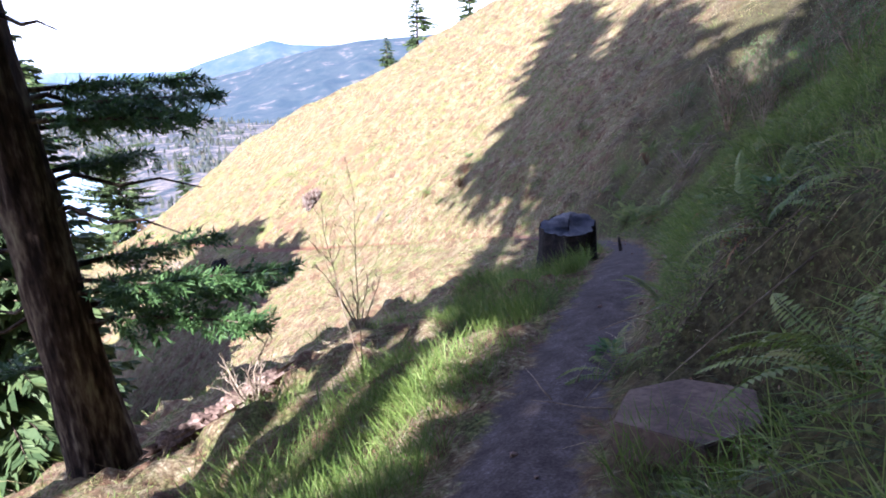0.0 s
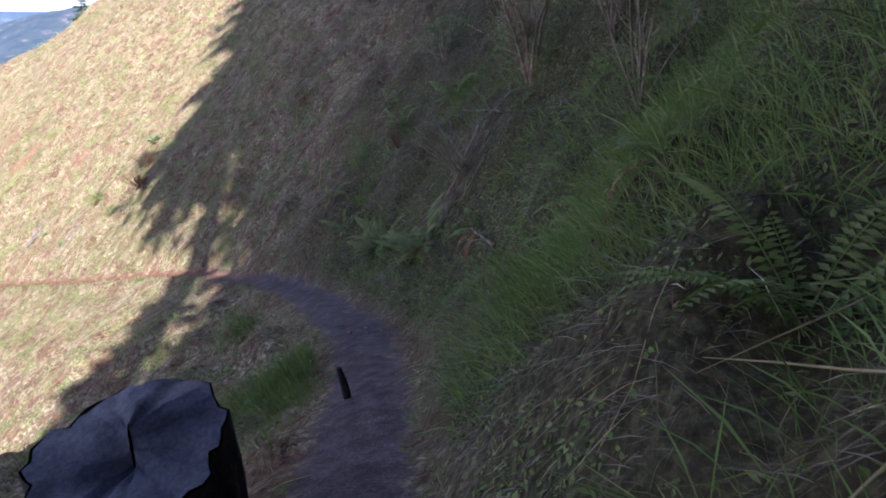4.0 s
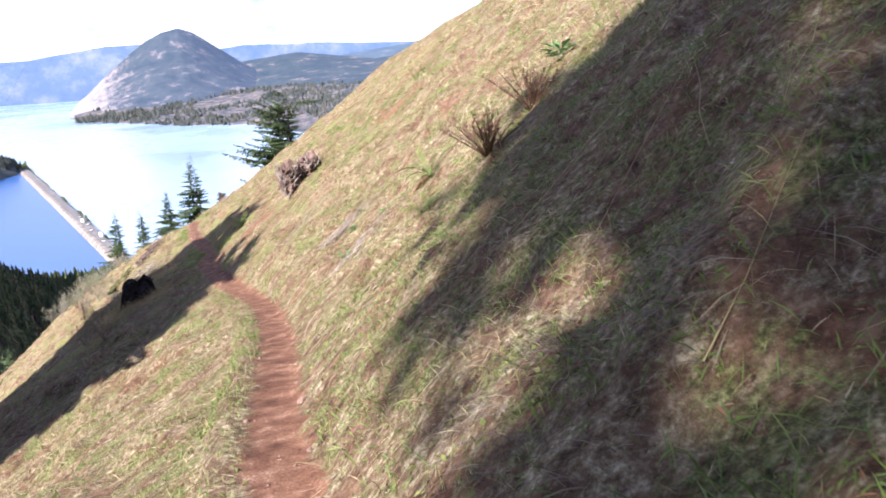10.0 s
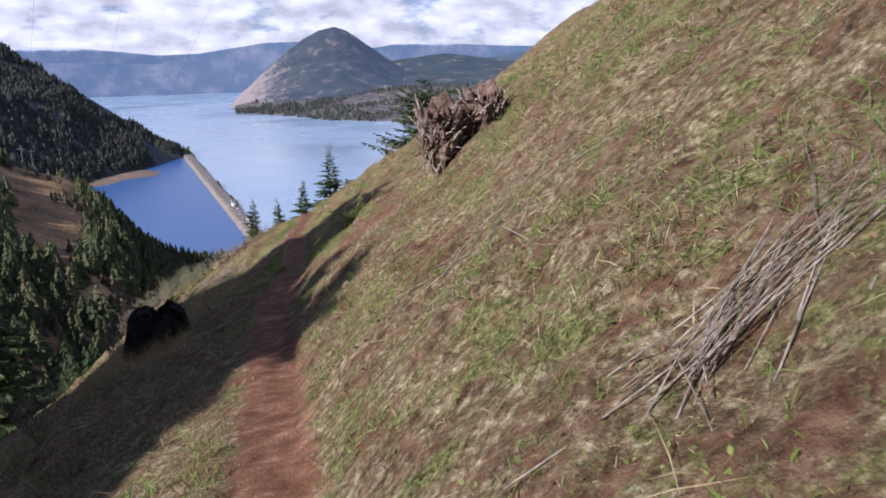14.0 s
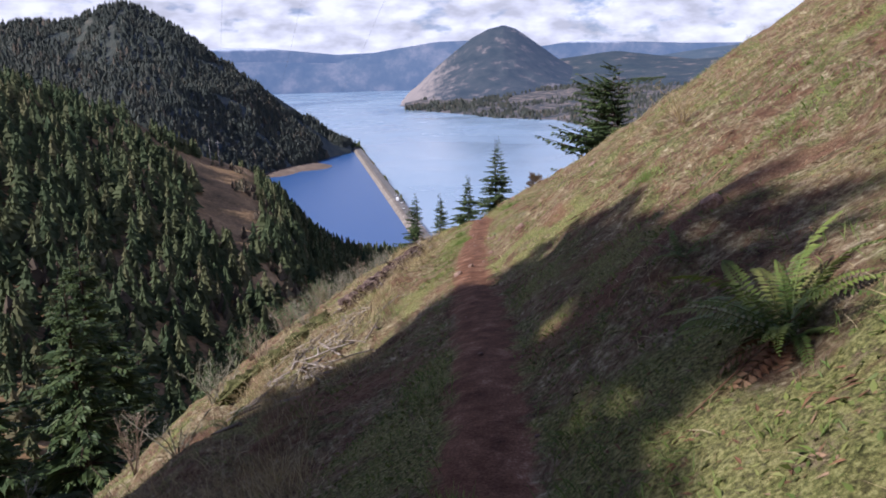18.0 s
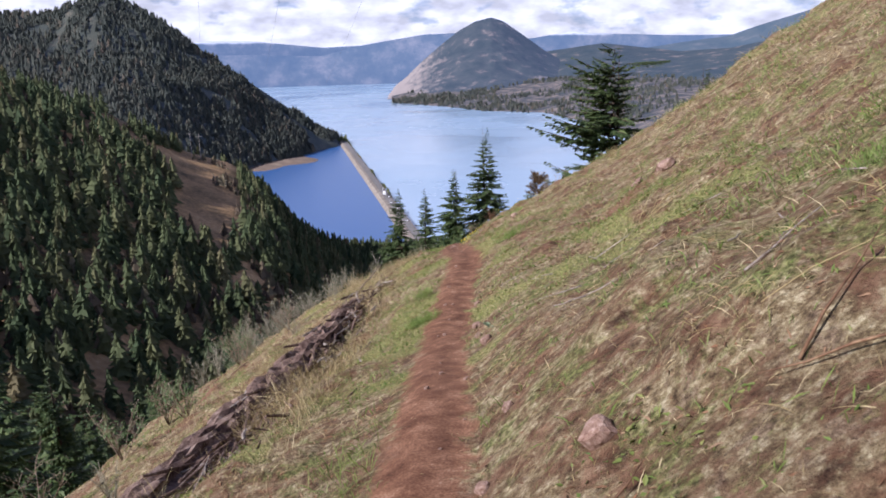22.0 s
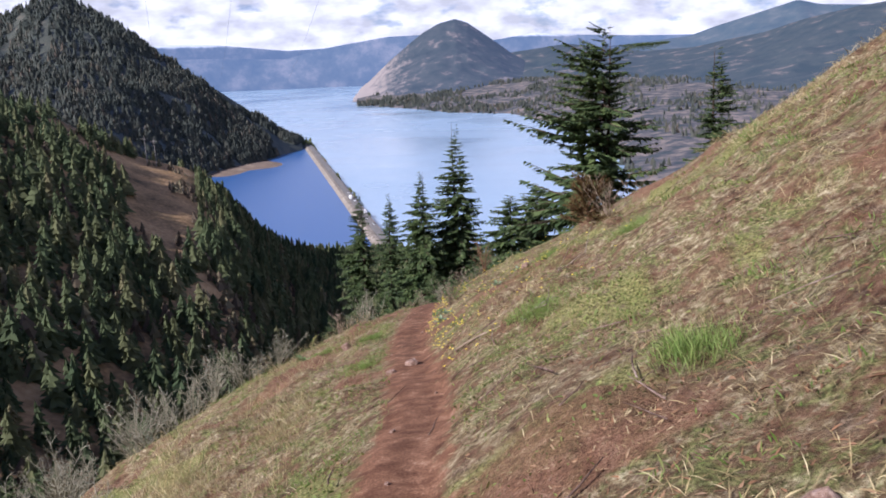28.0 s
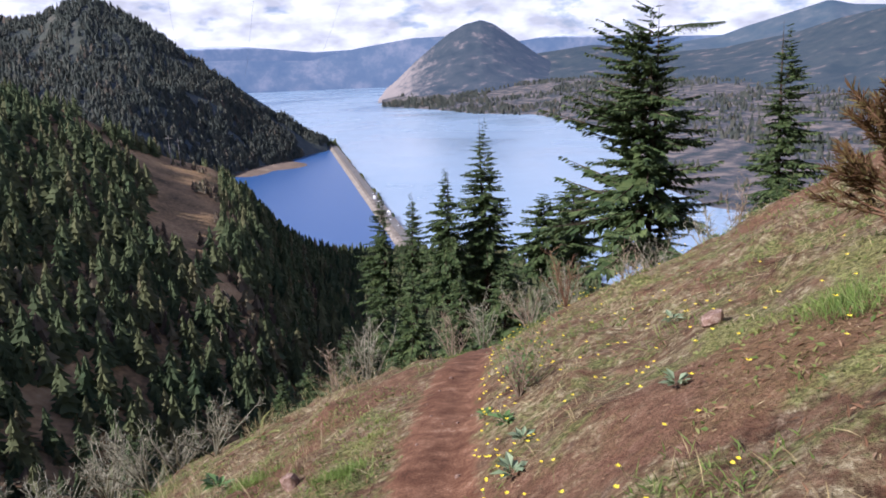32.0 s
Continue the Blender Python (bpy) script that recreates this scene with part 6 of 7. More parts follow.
# the rotten log and its debris along the edge
def ground_log(name, x0, y0, x1, y1, r, seed, mat, label, lift=0.6):
    z0, z1 = gz(x0, y0) + r * lift, gz(x1, y1) + r * lift
    t = thing(name, (x0 + x1) / 2, (y0 + y1) / 2, (z0 + z1) / 2, label, "log")
    o = np.array([(x0 + x1) / 2, (y0 + y1) / 2, (z0 + z1) / 2])
    clean(mesh_from("log_body", *rough_log(np.array([x0, y0, z0]) - o, np.array([x1, y1, z1]) - o, r, seed, mat), mat, t))
    return t, o


lg, o = ground_log("rotten_log", -2.0, 2.6, -1.05, 10.8, 0.17, 31, rot_wood, "long crumbling rotten log below the trail's edge")
rs_ = np.random.default_rng(33)
for k in range(295):
    u = rs_.uniform(0, 1)
    px, py = -1.85 + 0.85 * u + rs_.normal(0, 0.48) * (1 - 0.45 * u), 3.1 + 7.6 * u + rs_.normal(0, 0.3)
    pz = gz(px, py) + rs_.uniform(0.02, 0.34) * math.exp(-abs(px + 1.9 - 0.85 * u) * 1.8)
    L = rs_.uniform(0.15, 0.95)
    d = unit(np.array([0.12 + rs_.normal(0, 0.24), 1.0, -0.14 + rs_.normal(0, 0.12)]))
    p = np.array([px, py, pz]) - o
    v, f = tube([p - d * L / 2, p + rs_.normal(0, 0.015, 3), p + d * L / 2], np.array([0.5, 1.0, 0.3]) * rs_.uniform(0.004, 0.03), 5, rs_.uniform(0, 6))
    clean(mesh_from("splinter", v, f, rot_wood if rs_.random() < 0.65 else dead_wood, lg))
crumb = Soup()
for k in range(1500):
    u = rs_.uniform(0, 1)
    px, py = -1.95 + 0.85 * u + rs_.normal(0, 0.36) * (1 - 0.4 * u), 2.8 + 8.0 * u
    d = unit(np.array([0.12 + rs_.normal(0, 0.5), 1.0, rs_.normal(-0.1, 0.25)]))
    p = np.array([px, py, gz(px, py) + rs_.uniform(0.0, 0.09)]) - o
    L = rs_.uniform(0.05, 0.3)
    crumb.add(*tube([p - d * L / 2, p + d * L / 2], np.array([1.0, 0.5]) * rs_.uniform(0.004, 0.014), 3, rs_.uniform(0, 6), False))
tagged(crumb.build("wood_crumbs", rot_wood, lg), kind="stuff")
ground_log("rotten_log", -1.78, 3.9, -1.2, 8.4, 0.19, 38, rot_wood, "thick crumbling rotten log below the trail's edge")
ground_log("rotten_log", -2.25, 3.6, -1.75, 6.6, 0.13, 39, dead_wood, "grey split log below the trail's edge")
ground_log("mossy_log", -3.1, -1.6, -2.35, 2.2, 0.12, 35, moss_mat, "thin mossy log lying below the trail")
ground_log("grey_log", -15.2, -41.6, -13.8, -41.25, 0.10, 36, rot_wood, "short grey log beside the old fir")
ground_log("bleached_log", 6.6, 30.4, 9.2, 32.6, 0.12, 37, dead_wood, "bleached grey log on the crest")
litter_sticks("dead_sticks", -1.15, 12.6, 0.26, 1.1, 46, 0.12, 0.6, 41, rot_wood, "heap of broken brown sticks on the edge", 0.013)
litter_sticks("dead_sticks", -1.75, -1.5, 0.38, 1.2, 95, 0.2, 0.85, 42, dead_wood, "heap of pale broken sticks on the edge", 0.016)
litter_sticks("dead_sticks", -1.95, -11.3, 0.12, 0.2, 11, 0.3, 0.7, 43, dead_wood, "small bundle of pale dead twigs", 0.007)
litter_sticks("dead_sticks", 1.75, -17.3, 0.35, 0.35, 26, 0.12, 0.5, 44, dead_wood, "scattered pale dead twigs on the slope", 0.004)
litter_sticks("dead_sticks", 1.9, -1.5, 0.6, 1.4, 34, 0.15, 0.5, 45, red_twig, "scattered russet twigs on the slope", 0.005)
litter_sticks("dead_sticks", 2.4, 2.8, 0.8, 1.6, 30, 0.12, 0.4, 46, dead_wood, "scattered grey twigs on the slope", 0.005)
litter_sticks("dead_sticks", 1.9, 15.5, 0.7, 1.6, 30, 0.15, 0.5, 47, rot_wood, "scattered brown twigs on the slope", 0.006)
litter_sticks("dead_sticks", 1.6, -31.5, 0.8, 1.4, 30, 0.3, 1.2, 48, straw_mat, "long pale dead stalks in the grass", 0.004, 0.4)
litter_sticks("dead_sticks", -13.0, -45.6, 0.7, 0.5, 12, 0.3, 0.8, 49, twig_bark, "thin dead sticks on the shaded bank", 0.006)
litter_sticks("dead_sticks", 1.95, -19.9, 0.2, 0.12, 46, 0.3, 0.8, 811, dead_wood, "bundle of long bleached stalks lying down the slope", 0.0032, 0.3)
litter_sticks("dead_sticks", 1.4, -22.95, 0.2, 0.25, 45, 0.15, 0.5, 812, dead_wood, "small heap of grey dead twigs on the slope", 0.004)
litter_sticks("dead_sticks", 2.2, -9.0, 0.35, 0.5, 40, 0.2, 0.6, 813, red_twig, "scattered russet twigs above the trail", 0.004)
litter_sticks("dead_sticks", 2.8, 0.2, 0.4, 0.5, 30, 0.2, 0.6, 814, straw_mat, "loose bleached stalks lying on the slope", 0.003, 0.6)
litter_sticks("dead_sticks", 3.1, 5.9, 0.3, 0.3, 30, 0.2, 0.7, 815, straw_mat, "loose bleached stalks lying on the slope", 0.003, 0.5)
v, f = tube([(0, 0, -0.02), (0.25, 0.1, 0.22), (0.55, 0.15, 0.34), (0.9, 0.3, 0.36)], [0.035, 0.032, 0.02, 0.008], 6)
t = thing("mossy_branch", 3.0, -7.6, gz(3.0, -7.6), "mossy yellow-green branch on the slope", "branch")
clean(mesh_from("branch", v, f, moss_mat, t, True))

# ferns
for k, (x, y, sz, n, dr, lb) in enumerate([
        (-14.45, -47.25, 0.75, 16, 1, "dark green sword fern hanging over the stone slab"), (-13.3, -45.35, 0.55, 12, 1, "green sword fern above the stone slab"),
        (-12.6, -45.9, 0.7, 14, 3, "green sword fern on the shaded bank"), (-12.2, -44.9, 0.5, 12, 2, "green sword fern on the shaded bank"), (-11.2, -45.3, 0.7, 14, 2, "green sword fern on the shaded bank"),
        (-10.4, -44.3, 0.6, 13, 2, "green sword fern on the shaded bank"), (-9.2, -43.9, 0.7, 14, 3, "green sword fern on the shaded bank"), (-7.9, -43.2, 0.75, 15, 2, "green sword fern on the shaded bank"),
        (-6.7, -42.4, 0.6, 13, 3, "green sword fern on the shaded bank"), (-5.5, -41.6, 0.65, 13, 3, "green sword fern on the shaded bank"),
        (-3.05, -38.35, 0.75, 18, 4, "bright green sword fern with rusty fronds beside the trail"), (-2.25, -37.0, 0.6, 14, 1, "dark green sword fern beside the trail"),
        (-3.6, -39.6, 0.65, 15, 5, "green sword fern with rusty fronds under a bare shrub"), (-2.75, -37.65, 0.4, 9, 9, "withered rusty fern beside the trail"),
        (1.5, -8.35, 0.62, 60, 26, "large sword fern with rusty dead fronds beside the trail"), (-2.1, -4.4, 0.42, 10, 0, "small bright fern below the trail"),
        (1.75, -24.6, 0.42, 18, 5, "green sword fern on the open slope"), (2.5, -22.95, 0.72, 34, 20, "half-withered sword fern with drooping russet fronds"), (1.6, -6.6, 0.34, 12, 2, "drooping fern at the shadow's edge"),
        (-1.5, 26.2, 0.5, 12, 8, "half-withered fern below the trail"), (-0.6, -15.2, 0.35, 9, 2, "small fern below the trail"), (-9.9, -40.9, 0.45, 10, 2, "green fern below the trail near the stump"), (-6.6, -38.9, 0.5, 11, 3, "green fern below the trail near the stump")]):
    fern(x, y, sz, n, 200 + k, lb, dr)

rb = random.Random(77)
for k in range(26):   # ferns scattered over the shaded bank
    i = min(range(len(LINE)), key=lambda q: abs(LINE[q, 0] - rb.uniform(-15.5, -0.5)) + (50 if LINE[q, 1] > -34 else 0))
    off = rb.uniform(0.7, 3.4)
    fern(float(LINE[i, 0] + LTAN[i, 1] * off), float(LINE[i, 1] - LTAN[i, 0] * off), rb.uniform(0.35, 0.7), rb.randint(9, 13), 700 + k, "green sword fern among the grass of the bank", rb.randint(0, 3))
fern(-2.15, -37.2, 0.8, 22, 760, "bright green sword fern with rusty fronds beside the trail", 3)
fern(-3.0, -38.5, 0.85, 26, 761, "large yellow-green sword fern with rusty dead fronds", 6)


def fallen_branch(x0, y0, x1, y1, r, lift, seed, label):
    rg = np.random.default_rng(seed)
    z0, z1 = gz(x0, y0) + lift[0], gz(x1, y1) + lift[1]
    t = thing("fallen_branch", x0, y0, z0, label, "branch", "fallen branches on the bank")
    s = np.linspace(0, 1, 8)
    p = np.stack([(x1 - x0) * s, (y1 - y0) * s, (z1 - z0) * s], 1) + np.cumsum(rg.normal(0, 0.012, (8, 3)), axis=0)
    clean(mesh_from("limb", *tube(p, np.linspace(r, r * 0.4, 8), 7), twig_bark, t, True))
    for q in range(6):
        b0 = p[rg.integers(2, 8)]
        d = unit(unit(p[-1] - p[0]) + rg.normal(0, 0.6, 3))
        L = rg.uniform(0.15, 0.5)
        clean(mesh_from("twig", *tube([b0, b0 + d * L * 0.5 + rg.normal(0, 0.02, 3), b0 + d * L], [r * 0.35, r * 0.25, r * 0.1], 4), dead_wood, t, True))
    return t


fallen_branch(-2.55, -39.35, -2.0, -38.9, 0.02, (0.1, 0.18), 771, "pale broken branch lying on the bank")
fallen_branch(-4.4, -40.2, -3.75, -39.6, 0.018, (0.12, 0.1), 772, "pale grey fallen branch on the mossy bank")
fallen_branch(-2.7, -38.95, -2.2, -38.25, 0.016, (0.12, 0.8), 775, "pale bare branch leaning over the ferns")
fallen_branch(-2.5, -39.0, -3.1, -38.5, 0.014, (0.3, 0.35), 776, "pale broken branch lying over the ferns")
litter_sticks("dead_sticks", -2.65, -38.7, 0.2, 0.22, 80, 0.2, 0.7, 777, twig_bark, "tangle of pale dead twigs over the ferns", 0.006)
litter_sticks("dead_sticks", -8.4, -43.6, 0.4, 0.5, 14, 0.4, 1.1, 778, straw_mat, "long pale stalks on the shaded bank", 0.004)
for k, (x, y, hgt) in enumerate([(-1.2, -39.0, 1.3), (0.1, -38.7, 1.2), (-2.4, -40.6, 1.4), (-5.4, -43.4, 1.2), (-8.6, -46.2, 1.4), (-11.0, -47.4, 1.5), (-3.8, -42.2, 1.3), (1.2, -36.2, 1.0), (-6.8, -44.8, 1.3)]):
    shrub(x, y, hgt, 0.75, 8, 780 + k, twig_bark, "leafy green bush on the shaded bank", name="leafy_bush", category="bush", group="leafy bushes on the bank", thick=0.012, leaves=leaf_mat, leaf_n=900, twigs=8)

# shrubs
shrub(-2.6, -38.8, 0.8, 0.95, 11, 301, twig_bark, "bare pale-stemmed shrub above the trail", thick=0.010, group="bare shrubs", twigs=11)
shrub(-1.75, -39.3, 1.9, 0.9, 6, 302, twig_bark, "bare shrub with small buds above the trail", thick=0.022, group="bare shrubs", leaves=leaf_mat, leaf_n=220, twigs=10)
shrub(-4.6, -41.6, 1.5, 0.8, 7, 303, twig_bark, "bare shrub on the shaded bank", group="bare shrubs", leaves=leaf_mat, leaf_n=120)
shrub(-0.6, -36.4, 0.45, 0.4, 7, 304, red_twig, "low russet shrub on the shaded bank", group="bare shrubs")
shrub(-13.35, -42.25, 2.4, 0.5, 2, 305, twig_bark, "thin bare sapling below the trail", thick=0.007, group="bare shrubs", twigs=14)
shrub(-14.3, -41.8, 0.8, 0.7, 6, 306, twig_bark, "bare grey shrub beside the old fir", thick=0.016, group="bare shrubs")
shrub(-12.2, -40.4, 1.0, 0.7, 6, 307, twig_bark, "bare grey shrub below the trail", group="bare shrubs")
shrub(2.15, -25.5, 0.55, 0.55, 24, 308, red_twig, "low russet shrub at the shadow's edge", group="russet shrubs", thick=0.009)
shrub(3.0, -24.9, 0.55, 0.6, 24, 309, red_twig, "low russet shrub at the shadow's edge", group="russet shrubs", thick=0.009)
shrub(2.4, 30.3, 0.9, 0.6, 10, 310, twig_bark, "dry brown shrub on the crest", group="dry shrubs", thick=0.009)
shrub(1.42, 23.0, 0.6, 0.34, 18, 311, twig_bark, "sparse dry shrub beside the trail with yellow flowers", group="dry shrubs", thick=0.006, leaves=leaf_mat, leaf_n=160)
shrub(2.3, 26.0, 0.75, 0.4, 12, 312, red_twig, "sparse russet shrub on the slope", group="dry shrubs", thick=0.007)
shrub(3.9, 21.9, 0.9, 0.5, 16, 313, twig_bark, "bare brown shrub beside a browned bush", group="dry shrubs", thick=0.008)
shrub(4.6, 15.6, 0.5, 0.4, 12, 314, straw_mat, "dry upright grass-like shrub on the slope", group="dry shrubs", thick=0.006)
shrub(3.3, -0.6, 0.6, 0.4, 14, 315, straw_mat, "dry upright shrub on the slope", group="dry shrubs", thick=0.006)
for k, (x, y, hgt) in enumerate([(-2.6, 27.6, 1.0), (-3.3, 26.8, 1.1), (-4.1, 25.6, 1.2), (-4.8, 24.6, 1.2), (-3.6, 28.6, 1.3), (-5.4, 25.8, 1.4), (-6.2, 24.0, 1.4), (-4.4, 28.0, 1.4), (-7.4, 26.2, 1.7), (-6.4, 27.8, 1.8), (-5.4, 22.2, 1.3), (-4.6, 8.2, 1.2), (-5.2, 6.8, 1.3), (-4.2, 10.0, 1.1), (-5.4, 12.0, 1.4), (-5.0, 16.0, 1.3), (-5.6, 18.6, 1.4), (-4.0, 27.0, 1.2), (-5.0, 27.2, 1.3), (-5.8, 28.6, 1.5), (-7.0, 29.2, 1.6), (-7.2, 24.8, 1.5), (-6.6, 22.6, 1.4), (-8.4, 27.6, 1.7), (-8.0, 25.4, 1.6), (-9.0, 30.0, 1.8), (-4.9, 29.6, 1.4), (-6.0, 20.6, 1.3), (-7.4, 21.4, 1.5), (-8.6, 23.2, 1.6)]):
    if 11 <= k <= 16:
        shrub(x, y, hgt * 0.8, 0.75, 8, 330 + k, twig_bark, "brown shrub with small fresh leaves below the trail", group="budding shrubs", thick=0.012, twigs=9, leaves=leaf_mat, leaf_n=500)
    else:
        shrub(x, y, hgt, 0.75, 8, 330 + k, lichen_twig, "lichen-grey leafless shrub on the slope below the trail", group="lichen-covered shrubs", thick=0.014, twigs=11)
for k, (x, y, hgt) in enumerate([(1.1, 37.4, 1.9), (1.9, 37.3, 2.0), (-0.9, 32.4, 2.1), (-1.6, 33.0, 1.8), (3.4, 38.5, 1.8), (5.4, 42.0, 2.2), (7.0, 41.5, 2.4), (8.4, 42.5, 2.0), (4.6, 40.0, 1.8), (9.6, 39.0, 2.2), (6.0, 36.5, 1.3), (7.6, 35.8, 1.4)]):
    shrub(x, y, hgt, 0.8, 8, 360 + k, lichen_twig if k % 3 else twig_bark, "bare grey shrub at the edge beyond the bend", group="bare shrubs beyond the bend", thick=0.018, twigs=9)


def browned_bush(x, y, tall, wide, seed, label):
    """A low dense evergreen whose needles have browned, in layered sprays."""
    rg = np.random.default_rng(seed)
    t = thing("browned_bush", x, y, gz(x, y) - 0.03, label, "bush")
    base, dirs, lens, wids, norms = [], [], [], [], []
    for k in range(44):
        az, z = rg.uniform(0, 2 * np.pi), rg.uniform(0.04, 1) ** 0.8 * tall
        L = wide * (1 - 0.55 * z / tall) * rg.uniform(0.6, 1.1)
        s = np.linspace(0, 1, 5)
        pth = np.stack([np.cos(az) * L * s, np.sin(az) * L * s, z * (0.75 + 0.25 * s) + 0.05 * s], 1)
        clean(mesh_from("branch", *tube(pth, np.linspace(0.010, 0.003, 5), 4), red_twig, t))
        n = 130
        ss = rg.uniform(0.15, 1, n)
        p = np.stack([np.interp(ss, s, pth[:, c]) for c in range(3)], 1)
        d = unit(unit(pth[-1] - pth[0])[None] + rg.normal(0, 0.45, (n, 3)))
        base.append(p), dirs.append(d), lens.append(rg.uniform(0.04, 0.12, n)), wids.append(rg.uniform(0.006, 0.014, n)), norms.append(unit(rg.normal(0, 1, (n, 3))))
    v, f = kites(np.vstack(base), np.vstack(dirs), np.concatenate(lens), np.concatenate(wids), np.vstack(norms))
    tagged(mesh_from("foliage", v, f, yew_mat, t), kind="stuff")
    return t


browned_bush(3.6, 22.1, 0.95, 0.55, 401, "low dense bush with browned needles on the slope")

# broad-leaved plants and tufts beside the trail
def rosette(x, y, size, n, seed, label, mat=None, name="leafy_plant"):
    rg = np.random.default_rng(seed)
    t = thing(name, x, y, gz(x, y), label, "plant", "leafy plants")
    for k in range(n):
        az = rg.uniform(0, 2 * np.pi)
        d = unit(np.array([[np.cos(az), np.sin(az), rg.uniform(0.2, 1.2)]]))
        L = size * rg.uniform(0.6, 1.1)
        v, f = kites(np.array([[0.0, 0, rg.uniform(0, 0.4) * size]]) + d * 0.2 * L, d, np.array([L]), np.array([L * 0.42]), np.array([[-np.cos(az) * 0.7, -np.sin(az) * 0.7, 0.8]]), 0.25)
        mesh_from("leaf", v, f, mat or leaf_mat, t)
    return t


grey_leaf = material("grey_green_leaf", [(0.3, (0.12, 0.17, 0.09)), (0.5, (0.22, 0.28, 0.16)), (0.7, (0.34, 0.4, 0.26))], 4.0, 0.7, 0.0, 20.0, 0.2, per="object", per_stops=[(0, (0.14, 0.2, 0.1)), (1, (0.32, 0.38, 0.24))], per_mix=0.5, trans=0.2)
for k, (x, y, sz, n, m_) in enumerate([(-1.4, 24.1, 0.2, 22, leaf_mat), (1.2, 21.4, 0.12, 22, grey_leaf), (1.25, 22.5, 0.12, 20, leaf_mat), (1.32, 21.9, 0.10, 18, grey_leaf), (2.05, 21.2, 0.10, 18, grey_leaf), (2.6, 23.0, 0.10, 16, grey_leaf), (1.15, 23.1, 0.1, 16, leaf_mat),
                                     (0.95, 4.2, 0.09, 14, grey_leaf), (1.3, -22.4, 0.12, 16, leaf_mat), (1.9, -20.6, 0.12, 16, leaf_mat), (3.75, -24.3, 0.25, 22, leaf_mat), (2.2, -21.4, 0.1, 14, leaf_mat), (-13.0, -45.0, 0.16, 20, leaf_mat), (-12.0, -45.6, 0.16, 20, leaf_mat)]):
    rosette(x, y, sz, n, 420 + k, "low grey-green leafy plant beside the trail" if m_ is grey_leaf else "low green leafy plant on the slope", m_)

fallen_branch(-1.45, 12.6, -0.95, 14.2, 0.02, (0.05, 0.32), 788, "crooked dark branch lying on the edge")
fallen_branch(-1.5, 13.3, -0.8, 13.1, 0.016, (0.06, 0.2), 789, "crooked dark branch lying on the edge")
fallen_branch(1.25, 18.15, 2.2, 17.5, 0.014, (0.03, 0.05), 790, "crooked brown branch lying on the slope")
fallen_branch(2.2, 18.9, 2.9, 19.3, 0.012, (0.03, 0.06), 791, "crooked brown branch lying on the slope")
stone(0.74, 19.05, 0.2, 792, "flat orange-brown stone set in the trail", "stones on the trail", 0.4)
stone(0.5, 18.7, 0.15, 793, "flat orange-brown stone set in the trail", "stones on the trail", 0.4)
stone(1.16, 0.31, 0.17, 794, "pale tan rock half buried beside the trail", "rocks on the slope", 0.6)
stone(1.45, -9.99, 0.17, 795, "orange-brown stone on the slope", "rocks on the slope", 0.6)
stone(1.2, -10.6, 0.2, 796, "orange-brown stone on the slope", "rocks on the slope", 0.5)
for k, (x, y, hgt) in enumerate([(-2.7, -13.0, 0.8), (-3.3, -11.4, 0.9), (-2.6, -8.2, 0.6), (-3.2, -6.8, 0.8), (-3.8, -5.2, 0.9), (-3.0, -3.6, 0.6), (-4.0, -2.6, 1.0), (-3.6, -0.4, 0.8), (-4.3, 1.2, 1.0), (-3.9, 3.2, 0.9), (-3.4, 5.4, 0.7), (-2.9, 13.6, 0.6), (-3.4, 15.0, 0.8), (-2.7, 18.0, 0.6)]):
    shrub(x, y, hgt, 0.6, 7, 800 + k, lichen_twig if k % 3 else twig_bark, "low grey leafless shrub on the edge below the trail", group="low shrubs on the edge", thick=0.010, twigs=9)

# stones
rs_ = np.random.default_rng(50)
for k, (x, y, sz) in enumerate([(0.72, 0.75, 0.10), (0.36, -0.74, 0.10), (0.18, -1.26, 0.13), (0.86, 4.88, 0.13), (0.9, 3.85, 0.15), (0.85, 4.3, 0.09), (0.92, 6.2, 0.10), (0.9, 1.5, 0.09), (-0.28, -27.0, 0.1), (-0.62, -29.2, 0.1)]):
    stone(x, y, sz, 60 + k)
for k in range(200):
    i = rs_.integers(40, len(LINE) - 70)
    if LINE[i, 1] > 27:
        continue
    off = rs_.choice([-1, 1]) * rs_.uniform(0.02, 0.27)
    stone(LINE[i, 0] + LTAN[i, 1] * off, LINE[i, 1] - LTAN[i, 0] * off, rs_.uniform(0.015, 0.055), 100 + k)
stone(1.92, 12.35, 0.17, 170, "pale tan rock half buried in the slope", "rocks on the slope")
stone(3.64, 8.05, 0.30, 171, "flat pale stone on the slope", "rocks on the slope", 0.4)
stone(3.35, 8.4, 0.22, 172, "flat pale stone on the slope", "rocks on the slope", 0.4)
stone(1.94, -6.05, 0.2, 173, "orange-brown stone on the slope", "rocks on the slope")
stone(-0.45, 23.0, 0.17, 174, "orange-brown rock on the trail's lower edge", "rocks on the slope", 0.9)
stone(2.6, 22.2, 0.2, 175, "grey stone in the grass", "rocks on the slope", 0.5)
stone(0.95, -14.5, 0.12, 176, "brown stone beside the trail", "rocks on the slope")

# ---- flowers ----
rs_ = np.random.default_rng(70)
n = 420
fx_, fy_ = rs_.normal(1.9, 0.8, n), rs_.uniform(17.5, 28.5, n)
nearf = rs_.random(n) < 0.45
fx_ = np.where(nearf, 0.95 + np.abs(rs_.normal(0, 0.22, n)), fx_)
ok = lookup(DG, fx_, fy_) > 0.28
fx_, fy_ = fx_[ok], fy_[ok]
n = len(fx_)
